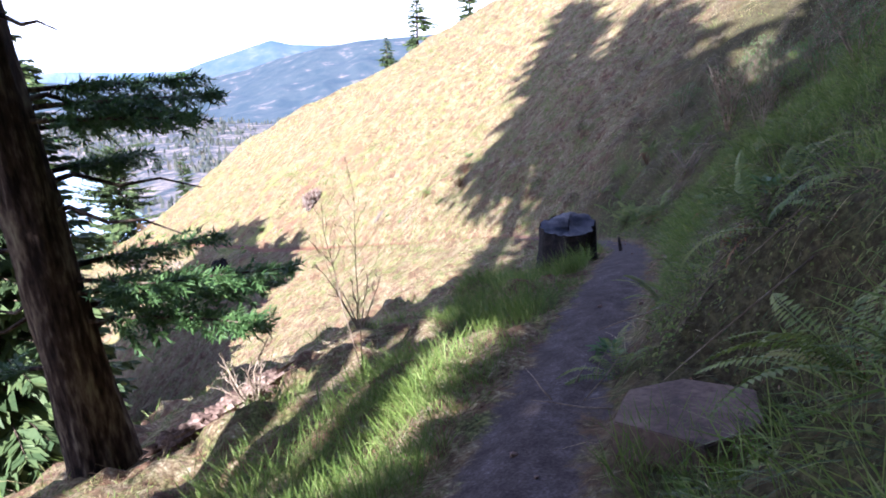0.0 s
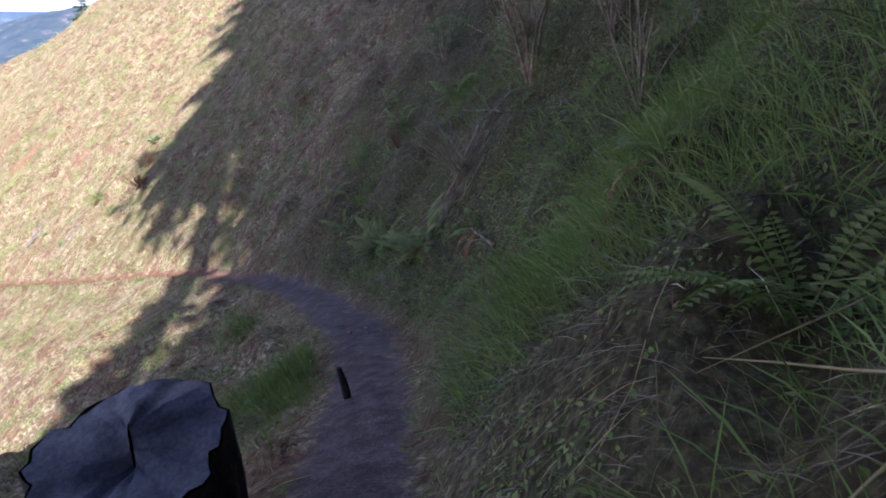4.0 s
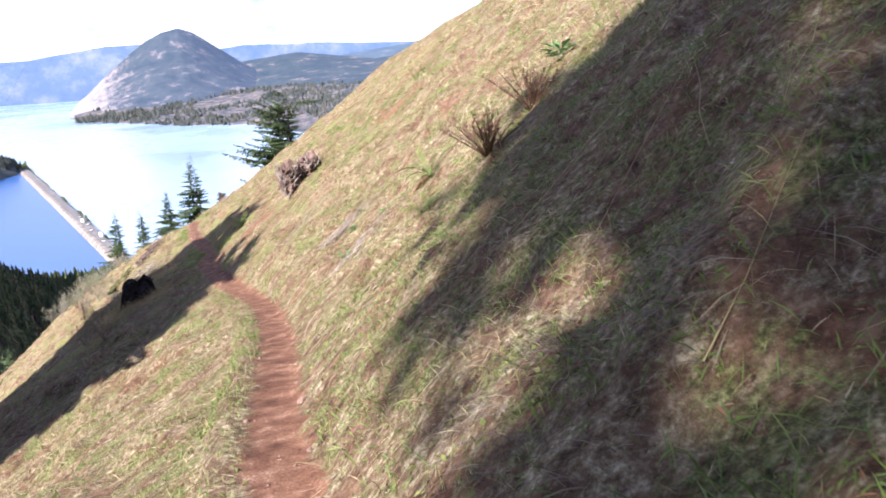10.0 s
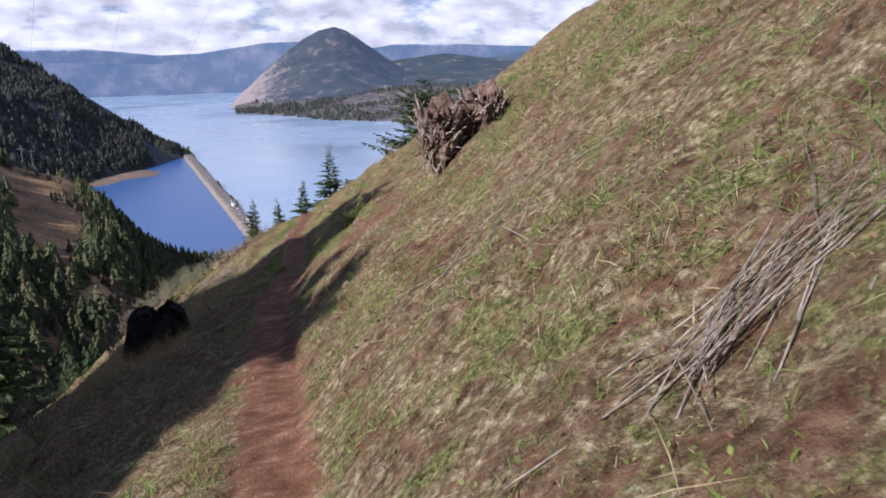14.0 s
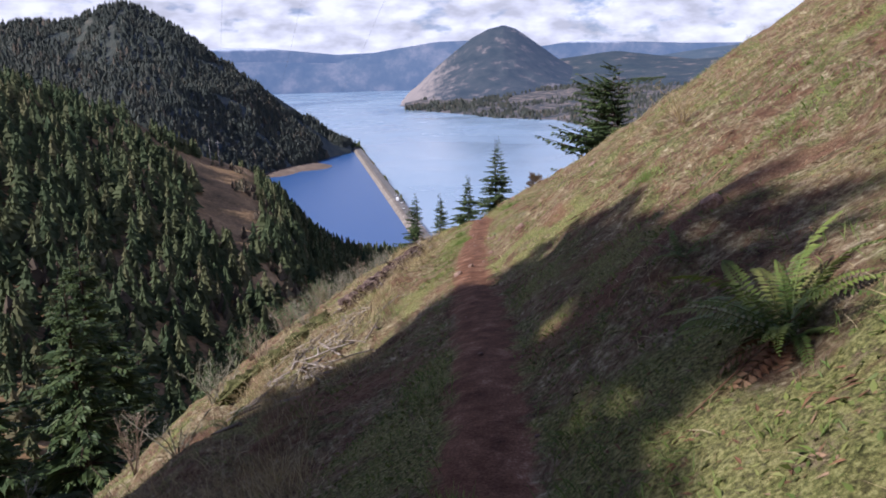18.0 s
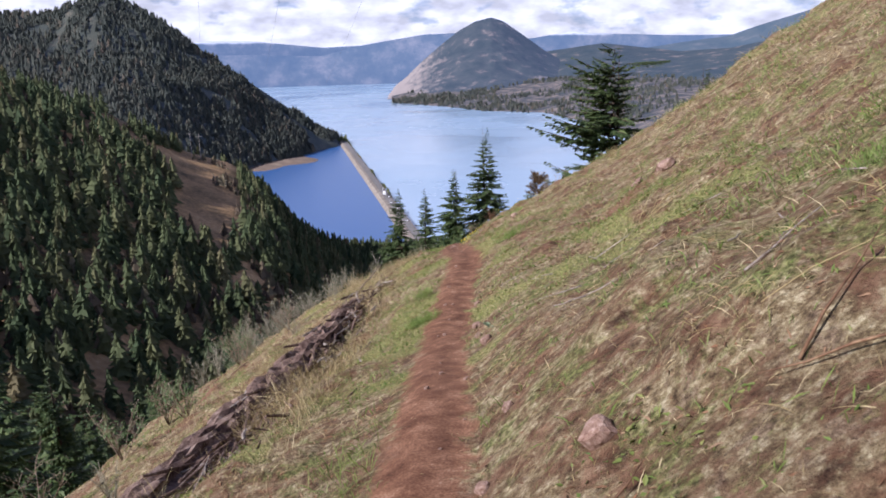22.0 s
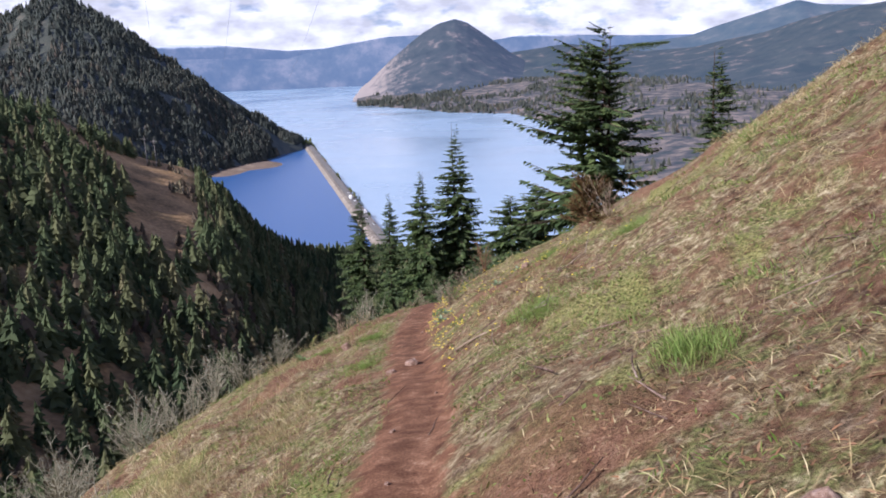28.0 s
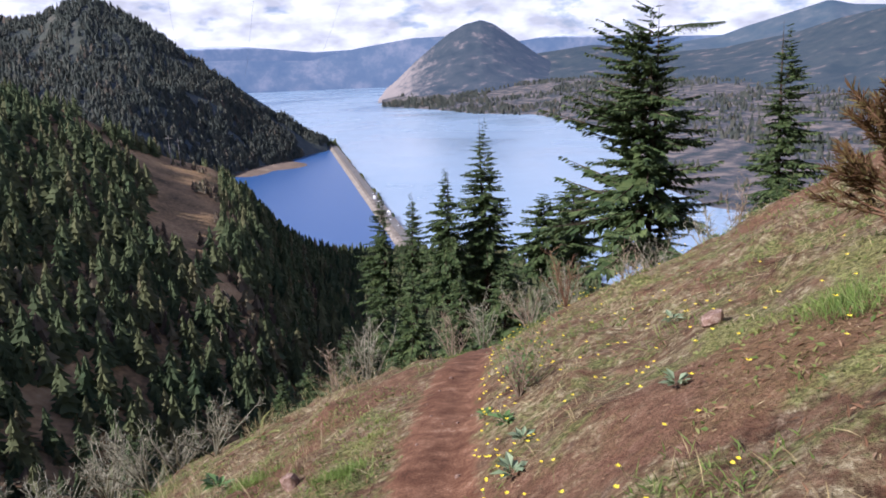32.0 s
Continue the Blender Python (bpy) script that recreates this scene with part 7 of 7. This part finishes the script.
fz_ = lookup(ZG, fx_, fy_) + rs_.uniform(0.05, 0.14, n)
so, stalk = Soup(), Soup()
for k in range(5):
    a = 2 * np.pi * k / 5 + rs_.uniform(0, 1, n)
    d = unit(np.stack([np.cos(a), np.sin(a), np.full(n, 0.35)], 1))
    so.add(*kites(np.stack([fx_, fy_, fz_], 1), d, rs_.uniform(0.010, 0.02, n), np.full(n, 0.013), np.tile([[0.0, 0, 1]], (n, 1))))
so.build("wildflowers", petal_mat)
tagged(bpy.data.objects["wildflowers"], "scattered small yellow wildflowers along the trail", "wildflowers", kind="stuff")


# ---- grass ----
def blades(n_try, box, density, length, width, rise, seed, down=0.5, clump=0.0):
    """Grass blades as bent leaf quads, thrown over a box in plan and kept by a density from 0 to 1."""
    rg = np.random.default_rng(seed)
    x, y = rg.uniform(box[0], box[1], n_try), rg.uniform(box[2], box[3], n_try)
    d = lookup(DG, x, y)
    keep_ = rg.random(n_try) < density(x, y, d)
    x, y, d = x[keep_], y[keep_], d[keep_]
    n = len(x)
    e = 0.3
    sx, sy = (lookup(ZG, x + e, y) - lookup(ZG, x - e, y)) / (2 * e), (lookup(ZG, x, y + e) - lookup(ZG, x, y - e)) / (2 * e)
    z = lookup(ZG, x, y)
    az = rg.uniform(0, 2 * np.pi, n)
    hx, hy = np.cos(az) * (1 - down) - sx * down * 1.6, np.sin(az) * (1 - down) - sy * down * 1.6
    hl = np.hypot(hx, hy) + 1e-6
    hx, hy = hx / hl, hy / hl
    follow = hx * sx + hy * sy
    up_ = np.tan(np.radians(rg.uniform(rise[0], rise[1], n)))
    far = 1 + np.clip(np.abs(d) - 2.5, 0, 20) / 5
    L = rg.uniform(length[0], length[1], n) * far * (1 + 0.45 * vnoise(x, y, 0.45, seed))
    W = rg.uniform(width[0], width[1], n) * far
    dirs = unit(np.stack([hx, hy, follow + up_], 1))
    nor = unit(np.stack([-sx, -sy, np.ones(n)], 1) + rg.normal(0, 0.35, (n, 3)))
    v, f = kites(np.stack([x, y, z - 0.006], 1), dirs, L, W, nor, 0.0)
    v = v.reshape(-1, 4, 3)
    v[:, 1, 2] += 0.04 * L
    v[:, 3, 2] += 0.04 * L
    v[:, 2, 2] -= 0.09 * L * (up_ > 0.3)
    return v.reshape(-1, 3), f


def reach(d, y, near_up=3.4, near_dn=2.4, tail_up=5.0, tail_dn=2.6):
    """Full beside the trail, thinning away from it, none on the tread."""
    a = np.where(d > 0, np.exp(-np.clip(d - near_up, 0, None) / tail_up), np.exp(-np.clip(-d - near_dn, 0, None) / tail_dn))
    a = np.maximum(a, np.where(d > 0, 0.03, 0.015) * (np.abs(d) < 30))
    a = a * np.clip((worn(d, y) - 0.24 - 0.06 * vnoise(d * 0 + y, d * 3, 0.5, 33)) / 0.10, 0, 1)
    return a * np.where(y > 27, np.clip(1 - (y - 27) / 20, 0.25, 1), 1.0)


def straw_density(x, y, d):
    patch = np.clip(0.58 + 1.1 * vnoise(x, y, 1.7, 71) + 0.35 * vnoise(x, y, 0.5, 72), 0.08, 1)
    bare = (1 - 0.8 * bare_soil(x, y)) * (1 - 0.5 * moss_cushion(x, y)) * np.clip(0.9 - 0.8 * vnoise(x, y, 0.7, 75), 0.2, 1)
    lump = vnoise(x, y, 0.55, 9) + 0.5 * vnoise(x, y, 0.24, 10)
    shade = np.where(y < -33, np.where(d > 0.3, 0.35 * np.clip(0.2 + 1.6 * lump, 0.08, 1), 0.55), 1.0) * np.clip(0.6 + 1.3 * vnoise(x, y, 0.17, 76), 0.06, 1)
    worn = np.where((y > 20) & (d < 0) & (d > -2.5), 0.35, 1.0)
    return reach(d, y) * patch * bare * shade * worn


def green_density(x, y, d):
    patch = np.clip(0.18 + 1.1 * vnoise(x, y, 2.0, 81) + 0.5 * vnoise(x, y, 0.6, 82), 0.02, 1)
    verge = np.where((d < -0.22) & (d > -0.75), 0.75, 0.0) * np.clip(0.5 + vnoise(x, y, 1.6, 83), 0, 1)
    wet = np.where(y < -30, 0.6, 0.0) + np.where((y > -31) & (y < -18) & (d > 0.3) & (d < 3.5), 0.35, 0.0)
    open_ = np.clip((np.hypot(x + 13.98, y + 46.12) - 0.62) / 0.15, 0, 1)   # nothing grows on the slab
    tuft = np.clip(0.45 + 1.7 * vnoise(x, y, 0.15, 84), 0.03, 1) * np.where((y < -30) & (d > 0), np.interp(y, [-41, -38], [0.8, 0.35]), 1.0)
    return reach(d, y) * np.clip(patch + verge + wet * 0.5, 0, 1) * open_ * tuft * (1 - 0.65 * bare_soil(x, y))


def litter_density(x, y, d):
    return reach(d, y, 2.5, 2.0, 1.2, 1.2) * (np.abs(d) < 7) * np.where((y < -16) & (y > -36), 0.5, 1.0) * np.where((y < -34) & (d > 0.3), 0.3, 1.0) * np.clip(0.35 + 0.9 * vnoise(x, y, 1.3, 91), 0.05, 1)


herb_mat = material("yellow_green_herbs", [(0.3, (0.07, 0.10, 0.022)), (0.5, (0.16, 0.19, 0.045)), (0.7, (0.27, 0.27, 0.085))], 0.9, 0.6, 0.0, 9.0, 0.25, per="island", per_stops=[(0, (0.06, 0.10, 0.022)), (0.6, (0.16, 0.19, 0.045)), (1, (0.30, 0.29, 0.10))], per_mix=0.6, trans=0.3)


def mat_density(x, y, d):
    """Small-leaved mats of moss and herbs."""
    patch = np.clip(1.2 * moss_cushion(x, y) + 1.2 * vnoise(x, y, 1.2, 111) - 0.35, 0, 1)
    bank_ = np.where((y < -34) & (d > 0.35) & (d < 3.5), np.interp(y, [-39, -37.5], [1.3, 0.45]), 0.0) * np.clip(0.7 + vnoise(x, y, 0.9, 113), 0, 1)
    return reach(d, y, 2.2, 1.4, 2.0, 1.2) * np.clip(patch * 0.55 + bank_, 0, 1) * np.clip((np.hypot(x + 13.98, y + 46.12) - 0.62) / 0.1, 0, 1)


BOX = (-22.0, 22.0, -53.0, 46.0)
v, f = blades(2500000, BOX, straw_density, (0.04, 0.15), (0.002, 0.005), (2, 45), 501, 0.15)
tagged(mesh_from("dry_grass", v, f, straw_mat), "matted pale dry grass on the hillside", "grass", kind="stuff")
v, f = blades(1800000, BOX, green_density, (0.035, 0.12), (0.003, 0.007), (25, 78), 502, 0.2)
tagged(mesh_from("green_grass", v, f, green_mat), "patches of fresh green grass on the hillside", "grass", kind="stuff")
v, f = blades(1500000, BOX, litter_density, (0.02, 0.08), (0.005, 0.016), (0, 30), 503, 0.2)
tagged(mesh_from("leaf_litter", v, f, litter_mat), "russet leaf litter and dead stems on the soil", "leaf litter", kind="stuff")


def clump_density(x, y, d):
    """Fresh leafy clumps a hand across, set close together in some stretches."""
    spot = np.clip((vnoise(x, y, 0.2, 171) + 0.35 * vnoise(x, y, 0.07, 172) - 0.42) / 0.12, 0, 1)
    stretch = np.clip(0.5 + 1.3 * vnoise(x, y, 2.4, 173), 0.05, 1) * np.interp(y, [-33, -30, -22, -12, -4, 18, 26], [0.1, 1.6, 1.3, 1.0, 0.6, 0.55, 0.3])
    return spot * stretch * ((d > 0.42) | (d < -0.5)) * np.exp(-np.clip(np.abs(d) - 4.5, 0, None) / 2.5) * (1 - 0.5 * bare_soil(x, y))


v, f = blades(850000, (-3.0, 8.5, -34.0, 27.0), clump_density, (0.025, 0.075), (0.005, 0.011), (15, 75), 516, 0.15)
tagged(mesh_from("green_clumps", v, f, green_mat), "small fresh green clumps of grass and herbs on the slope", "grass", kind="stuff")


def tussock_density(x, y, d):
    lump = vnoise(x, y, 0.55, 9) + 0.5 * vnoise(x, y, 0.24, 10)
    return np.where(d > 0.45, 1.0, 0.7) * (np.abs(d) > 0.45) * np.clip((lump - 0.3) / 0.35, 0, 1) * np.exp(-np.clip(np.abs(d) - 6, 0, None) / 3) * (1 - 0.8 * bare_soil(x, y)) * np.where(y < -31, 0.3, 1.0) * np.clip(0.55 + 0.8 * vnoise(x, y, 2.2, 78), 0.1, 1)


v, f = blades(560000, (-4.5, 11.0, -36.0, 30.0), tussock_density, (0.06, 0.17), (0.0025, 0.005), (12, 60), 514, 0.25)
tagged(mesh_from("straw_tussocks", v, f, straw_mat), "low tussocks of pale withered grass on the slope", "grass", kind="stuff")


def tall_density(x, y, d):
    lush = np.where((y < -38.5) & (d < -0.66) & (d > -2.2), 0.9, 0.0) + np.where((y < -36) & (d > 0.4) & (d < 4), np.interp(y, [-42, -40], [0.35, 0.08]), 0.0) + np.where((y > -33) & (y < -25) & (d > 0.3) & (d < 2.4), 0.25, 0.0)
    tufts = np.where(vnoise(x, y, 0.8, 95) > 0.62, 0.5, 0.0) * reach(d, y)
    spot = 0.0
    verge = np.where((y > -34) & (y < -17) & (d < -0.27) & (d > -0.6), 0.5, 0.0) * np.clip(0.4 + 1.2 * vnoise(x, y, 1.1, 97), 0, 1)
    lush = lush * np.clip((np.hypot(x + 13.98, y + 46.12) - 0.7) / 0.15, 0, 1)
    return np.clip(verge + lush * np.clip(0.5 + vnoise(x, y, 1.0, 96), 0, 1) + tufts * 0.6 + spot, 0, 1)


v, f = blades(900000, (-18.0, 1.0, -50.0, -35.0), tall_density, (0.12, 0.36), (0.004, 0.008), (35, 78), 504, 0.35)
v2, f2 = blades(900000, (-4.0, 6.0, -35.0, 30.0), tall_density, (0.05, 0.15), (0.004, 0.008), (25, 75), 505, 0.3)
tagged(mesh_from("tall_grass", np.vstack([v, v2]), np.vstack([f, f2 + len(v)]), green_mat), "long green grass tufts along the trail", "grass", kind="stuff")


v, f = blades(1900000, (-18.0, 8.0, -50.0, 30.0), mat_density, (0.018, 0.055), (0.010, 0.026), (10, 60), 507, 0.1)
tagged(mesh_from("herb_mats", v, f, herb_mat), "small-leaved green herbs and moss in patches", "herbs", kind="stuff")


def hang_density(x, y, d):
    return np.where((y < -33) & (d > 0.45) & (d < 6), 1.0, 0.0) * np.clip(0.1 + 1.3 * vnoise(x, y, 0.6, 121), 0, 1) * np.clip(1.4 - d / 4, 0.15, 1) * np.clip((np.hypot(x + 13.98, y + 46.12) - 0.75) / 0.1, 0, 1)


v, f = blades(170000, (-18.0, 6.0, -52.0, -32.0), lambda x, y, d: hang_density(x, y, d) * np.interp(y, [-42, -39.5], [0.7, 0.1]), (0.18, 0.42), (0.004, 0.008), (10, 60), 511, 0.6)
# darker copy of green_mat: the bank's shade is put into the colour
shade_grass_mat = material("shade_darkened_grass", [(0.3, (0.022, 0.045, 0.012)), (0.5, (0.045, 0.08, 0.02)), (0.7, (0.09, 0.125, 0.035))], 1.2, 0.55, 0.0, 9.0, 0.3, per="island", per_stops=[(0, (0.02, 0.04, 0.012)), (0.6, (0.05, 0.085, 0.02)), (1, (0.12, 0.14, 0.045))], per_mix=0.6, trans=0.2)
tagged(mesh_from("bank_grass", v, f, shade_grass_mat), "long green grass leaning down the bank, darkened in colour for shade", "grass", kind="stuff")
# greyer than straw_mat: shade on the bank is put into the straw colour
thatch_mat = material("shade_greyed_thatch", [(0.3, (0.07, 0.052, 0.04)), (0.5, (0.17, 0.135, 0.105)), (0.7, (0.30, 0.25, 0.19))], 1.6, 0.85, 0.0, 9.0, 0.15, per="island", per_stops=[(0, (0.05, 0.036, 0.03)), (0.45, (0.16, 0.125, 0.095)), (0.8, (0.26, 0.215, 0.15)), (1, (0.42, 0.36, 0.25))], per_mix=0.6, trans=0.15)


def carpet_density(x, y, d):
    """Fresh small-leaved herbs carpeting the foot of the shaded bank."""
    foot = ((d > 0.34) & (d < 2.2)) * np.clip(1.5 - d / 1.5, 0.05, 1)
    return foot * np.clip(0.35 + 1.2 * vnoise(x, y, 0.8, 181) + 0.4 * vnoise(x, y, 0.2, 182), 0, 1) * np.interp(y, [-47, -45, -41.5, -41, -38.6, -38], [0.9, 0.9, 0.6, 1.0, 1.0, 0.15]) * np.clip((np.hypot(x + 13.98, y + 46.12) - 0.65) / 0.1, 0, 1)


v, f = blades(330000, (-15.5, -2.0, -47.0, -37.0), carpet_density, (0.018, 0.045), (0.012, 0.028), (5, 55), 517, 0.1)
tagged(mesh_from("herb_carpet", v, f, green_mat), "carpet of fresh small-leaved green herbs on the bank", "herbs", kind="stuff")


def thatch_density(x, y, d):
    """Matted bunches on the hummocks, dark hollows between them."""
    lump = vnoise(x, y, 0.55, 9) + 0.5 * vnoise(x, y, 0.24, 10)
    return np.where((y < -29) & (d > 0.4) & (d < 9), 1.0, 0.0) * np.clip(0.1 + 1.5 * lump, 0.0, 1) * np.interp(y, [-43, -39, -33, -29], [0.35, 1.0, 1.0, 0.0]) * np.clip(1.3 - d / 7, 0.1, 1) * np.clip((np.hypot(x + 13.98, y + 46.12) - 0.75) / 0.1, 0, 1)


v, f = blades(640000, (-14.0, 8.0, -48.0, -29.0), thatch_density, (0.07, 0.24), (0.002, 0.0045), (4, 55), 508, 0.5)
tagged(mesh_from("hanging_grass", v, f, thatch_mat), "long withered grass hanging down the bank, greyed in colour for shade", "grass", kind="stuff")


tuft_mat = material("fresh_tuft_grass", [(0.3, (0.10, 0.17, 0.035)), (0.5, (0.19, 0.28, 0.06)), (0.7, (0.30, 0.38, 0.11))], 3.0, 0.6, 0.0, 12.0, 0.3, per="island", per_stops=[(0, (0.08, 0.15, 0.03)), (0.6, (0.2, 0.3, 0.065)), (1, (0.40, 0.40, 0.16))], per_mix=0.6, trans=0.4)
TUFTS = [(0.05, 22.6, 0.22), (0.1, 19.9, 0.2), (2.05, 17.6, 0.28), (-0.95, 23.7, 0.2), (2.3, 14.2, 0.22), (0.25, 6.0, 0.2), (0.2, 7.6, 0.16), (2.2, -3.4, 0.2), (2.9, 1.5, 0.2), (3.4, 19.2, 0.22), (0.1, -8.4, 0.16), (1.1, -11.4, 0.14), (2.8, 21.0, 0.2), (-0.15, -9.3, 0.2), (1.6, 9.6, 0.16)]


def brow_density(x, y, d):
    return ((d < -1.1) & (d > -3.2)) * np.clip(0.25 + 1.2 * vnoise(x, y, 0.6, 161), 0, 1) * np.interp(y, [-16, -10, 18, 20, 22, 28], [0.3, 1.0, 1.0, 0.6, 0.35, 0.35]) * (1 - 0.8 * bare_soil(x, y))


v, f = blades(190000, (-5.0, 0.5, -16.0, 28.0), brow_density, (0.14, 0.42), (0.002, 0.005), (35, 82), 515, 0.2)
tagged(mesh_from("brow_grass", v, f, straw_mat), "upright dry grass along the brow below the trail", "grass", kind="stuff")


def tuft_density(x, y, d):
    a = np.zeros(len(x))
    for tx, ty, tr in TUFTS:
        a = np.maximum(a, np.clip(1.3 - np.hypot(x - tx, y - ty) / tr, 0, 1))
    return a * np.clip(0.55 + 0.9 * vnoise(x, y, 0.09, 131), 0.05, 1)


v, f = blades(2200000, (-1.2, 3.8, -12.0, 24.2), tuft_density, (0.07, 0.18), (0.002, 0.005), (35, 84), 509, 0.25)
tagged(mesh_from("grass_tufts", v, f, tuft_mat), "bright green grass tufts beside the trail", "grass", kind="stuff")


def stalk_density(x, y, d):
    return (1 - 0.7 * bare_soil(x, y)) * reach(d, y, 3.0, 1.5, 2.5, 1.5) * np.clip(0.2 + 0.9 * vnoise(x, y, 0.9, 98), 0.02, 1) * np.where(y < -14, 1.0, 0.12)


def mulch_density(x, y, d):
    """Bits of straw lying flat close to the trail."""
    return np.clip((worn(d, y) - 0.2) / 0.15, 0.03, 1) * np.exp(-np.clip(np.abs(d) - 1.6, 0, None) / 0.9) * np.clip(0.45 + 0.9 * vnoise(x, y, 0.5, 141), 0.05, 1) * np.where(d < 0, 0.6, 1.0) * np.where((y < -33) & (d > 0), 0.6, 1.0)


v, f = blades(430000, (-4.0, 5.5, -36.0, 26.0), mulch_density, (0.02, 0.075), (0.002, 0.0045), (0, 22), 512, 0.15)
tagged(mesh_from("straw_bits", v, f, straw_mat), "broken bits of pale straw lying beside the trail", "straw", kind="stuff")
v, f = blades(420000, (-12.0, 5.5, -45.0, 26.0), mulch_density, (0.02, 0.06), (0.006, 0.015), (0, 35), 513, 0.1)
tagged(mesh_from("soil_crumbs", v, f, litter_mat), "brown crumbs of soil and leaf beside the trail", "leaf litter", kind="stuff")
v, f = blades(170000, (-18.0, 12.0, -50.0, 30.0), stalk_density, (0.2, 0.45), (0.002, 0.0038), (3, 28), 506, 0.45)
tagged(mesh_from("dead_stalks", v, f, straw_mat), "long pale dead grass stalks lying on the slope", "grass", kind="stuff")
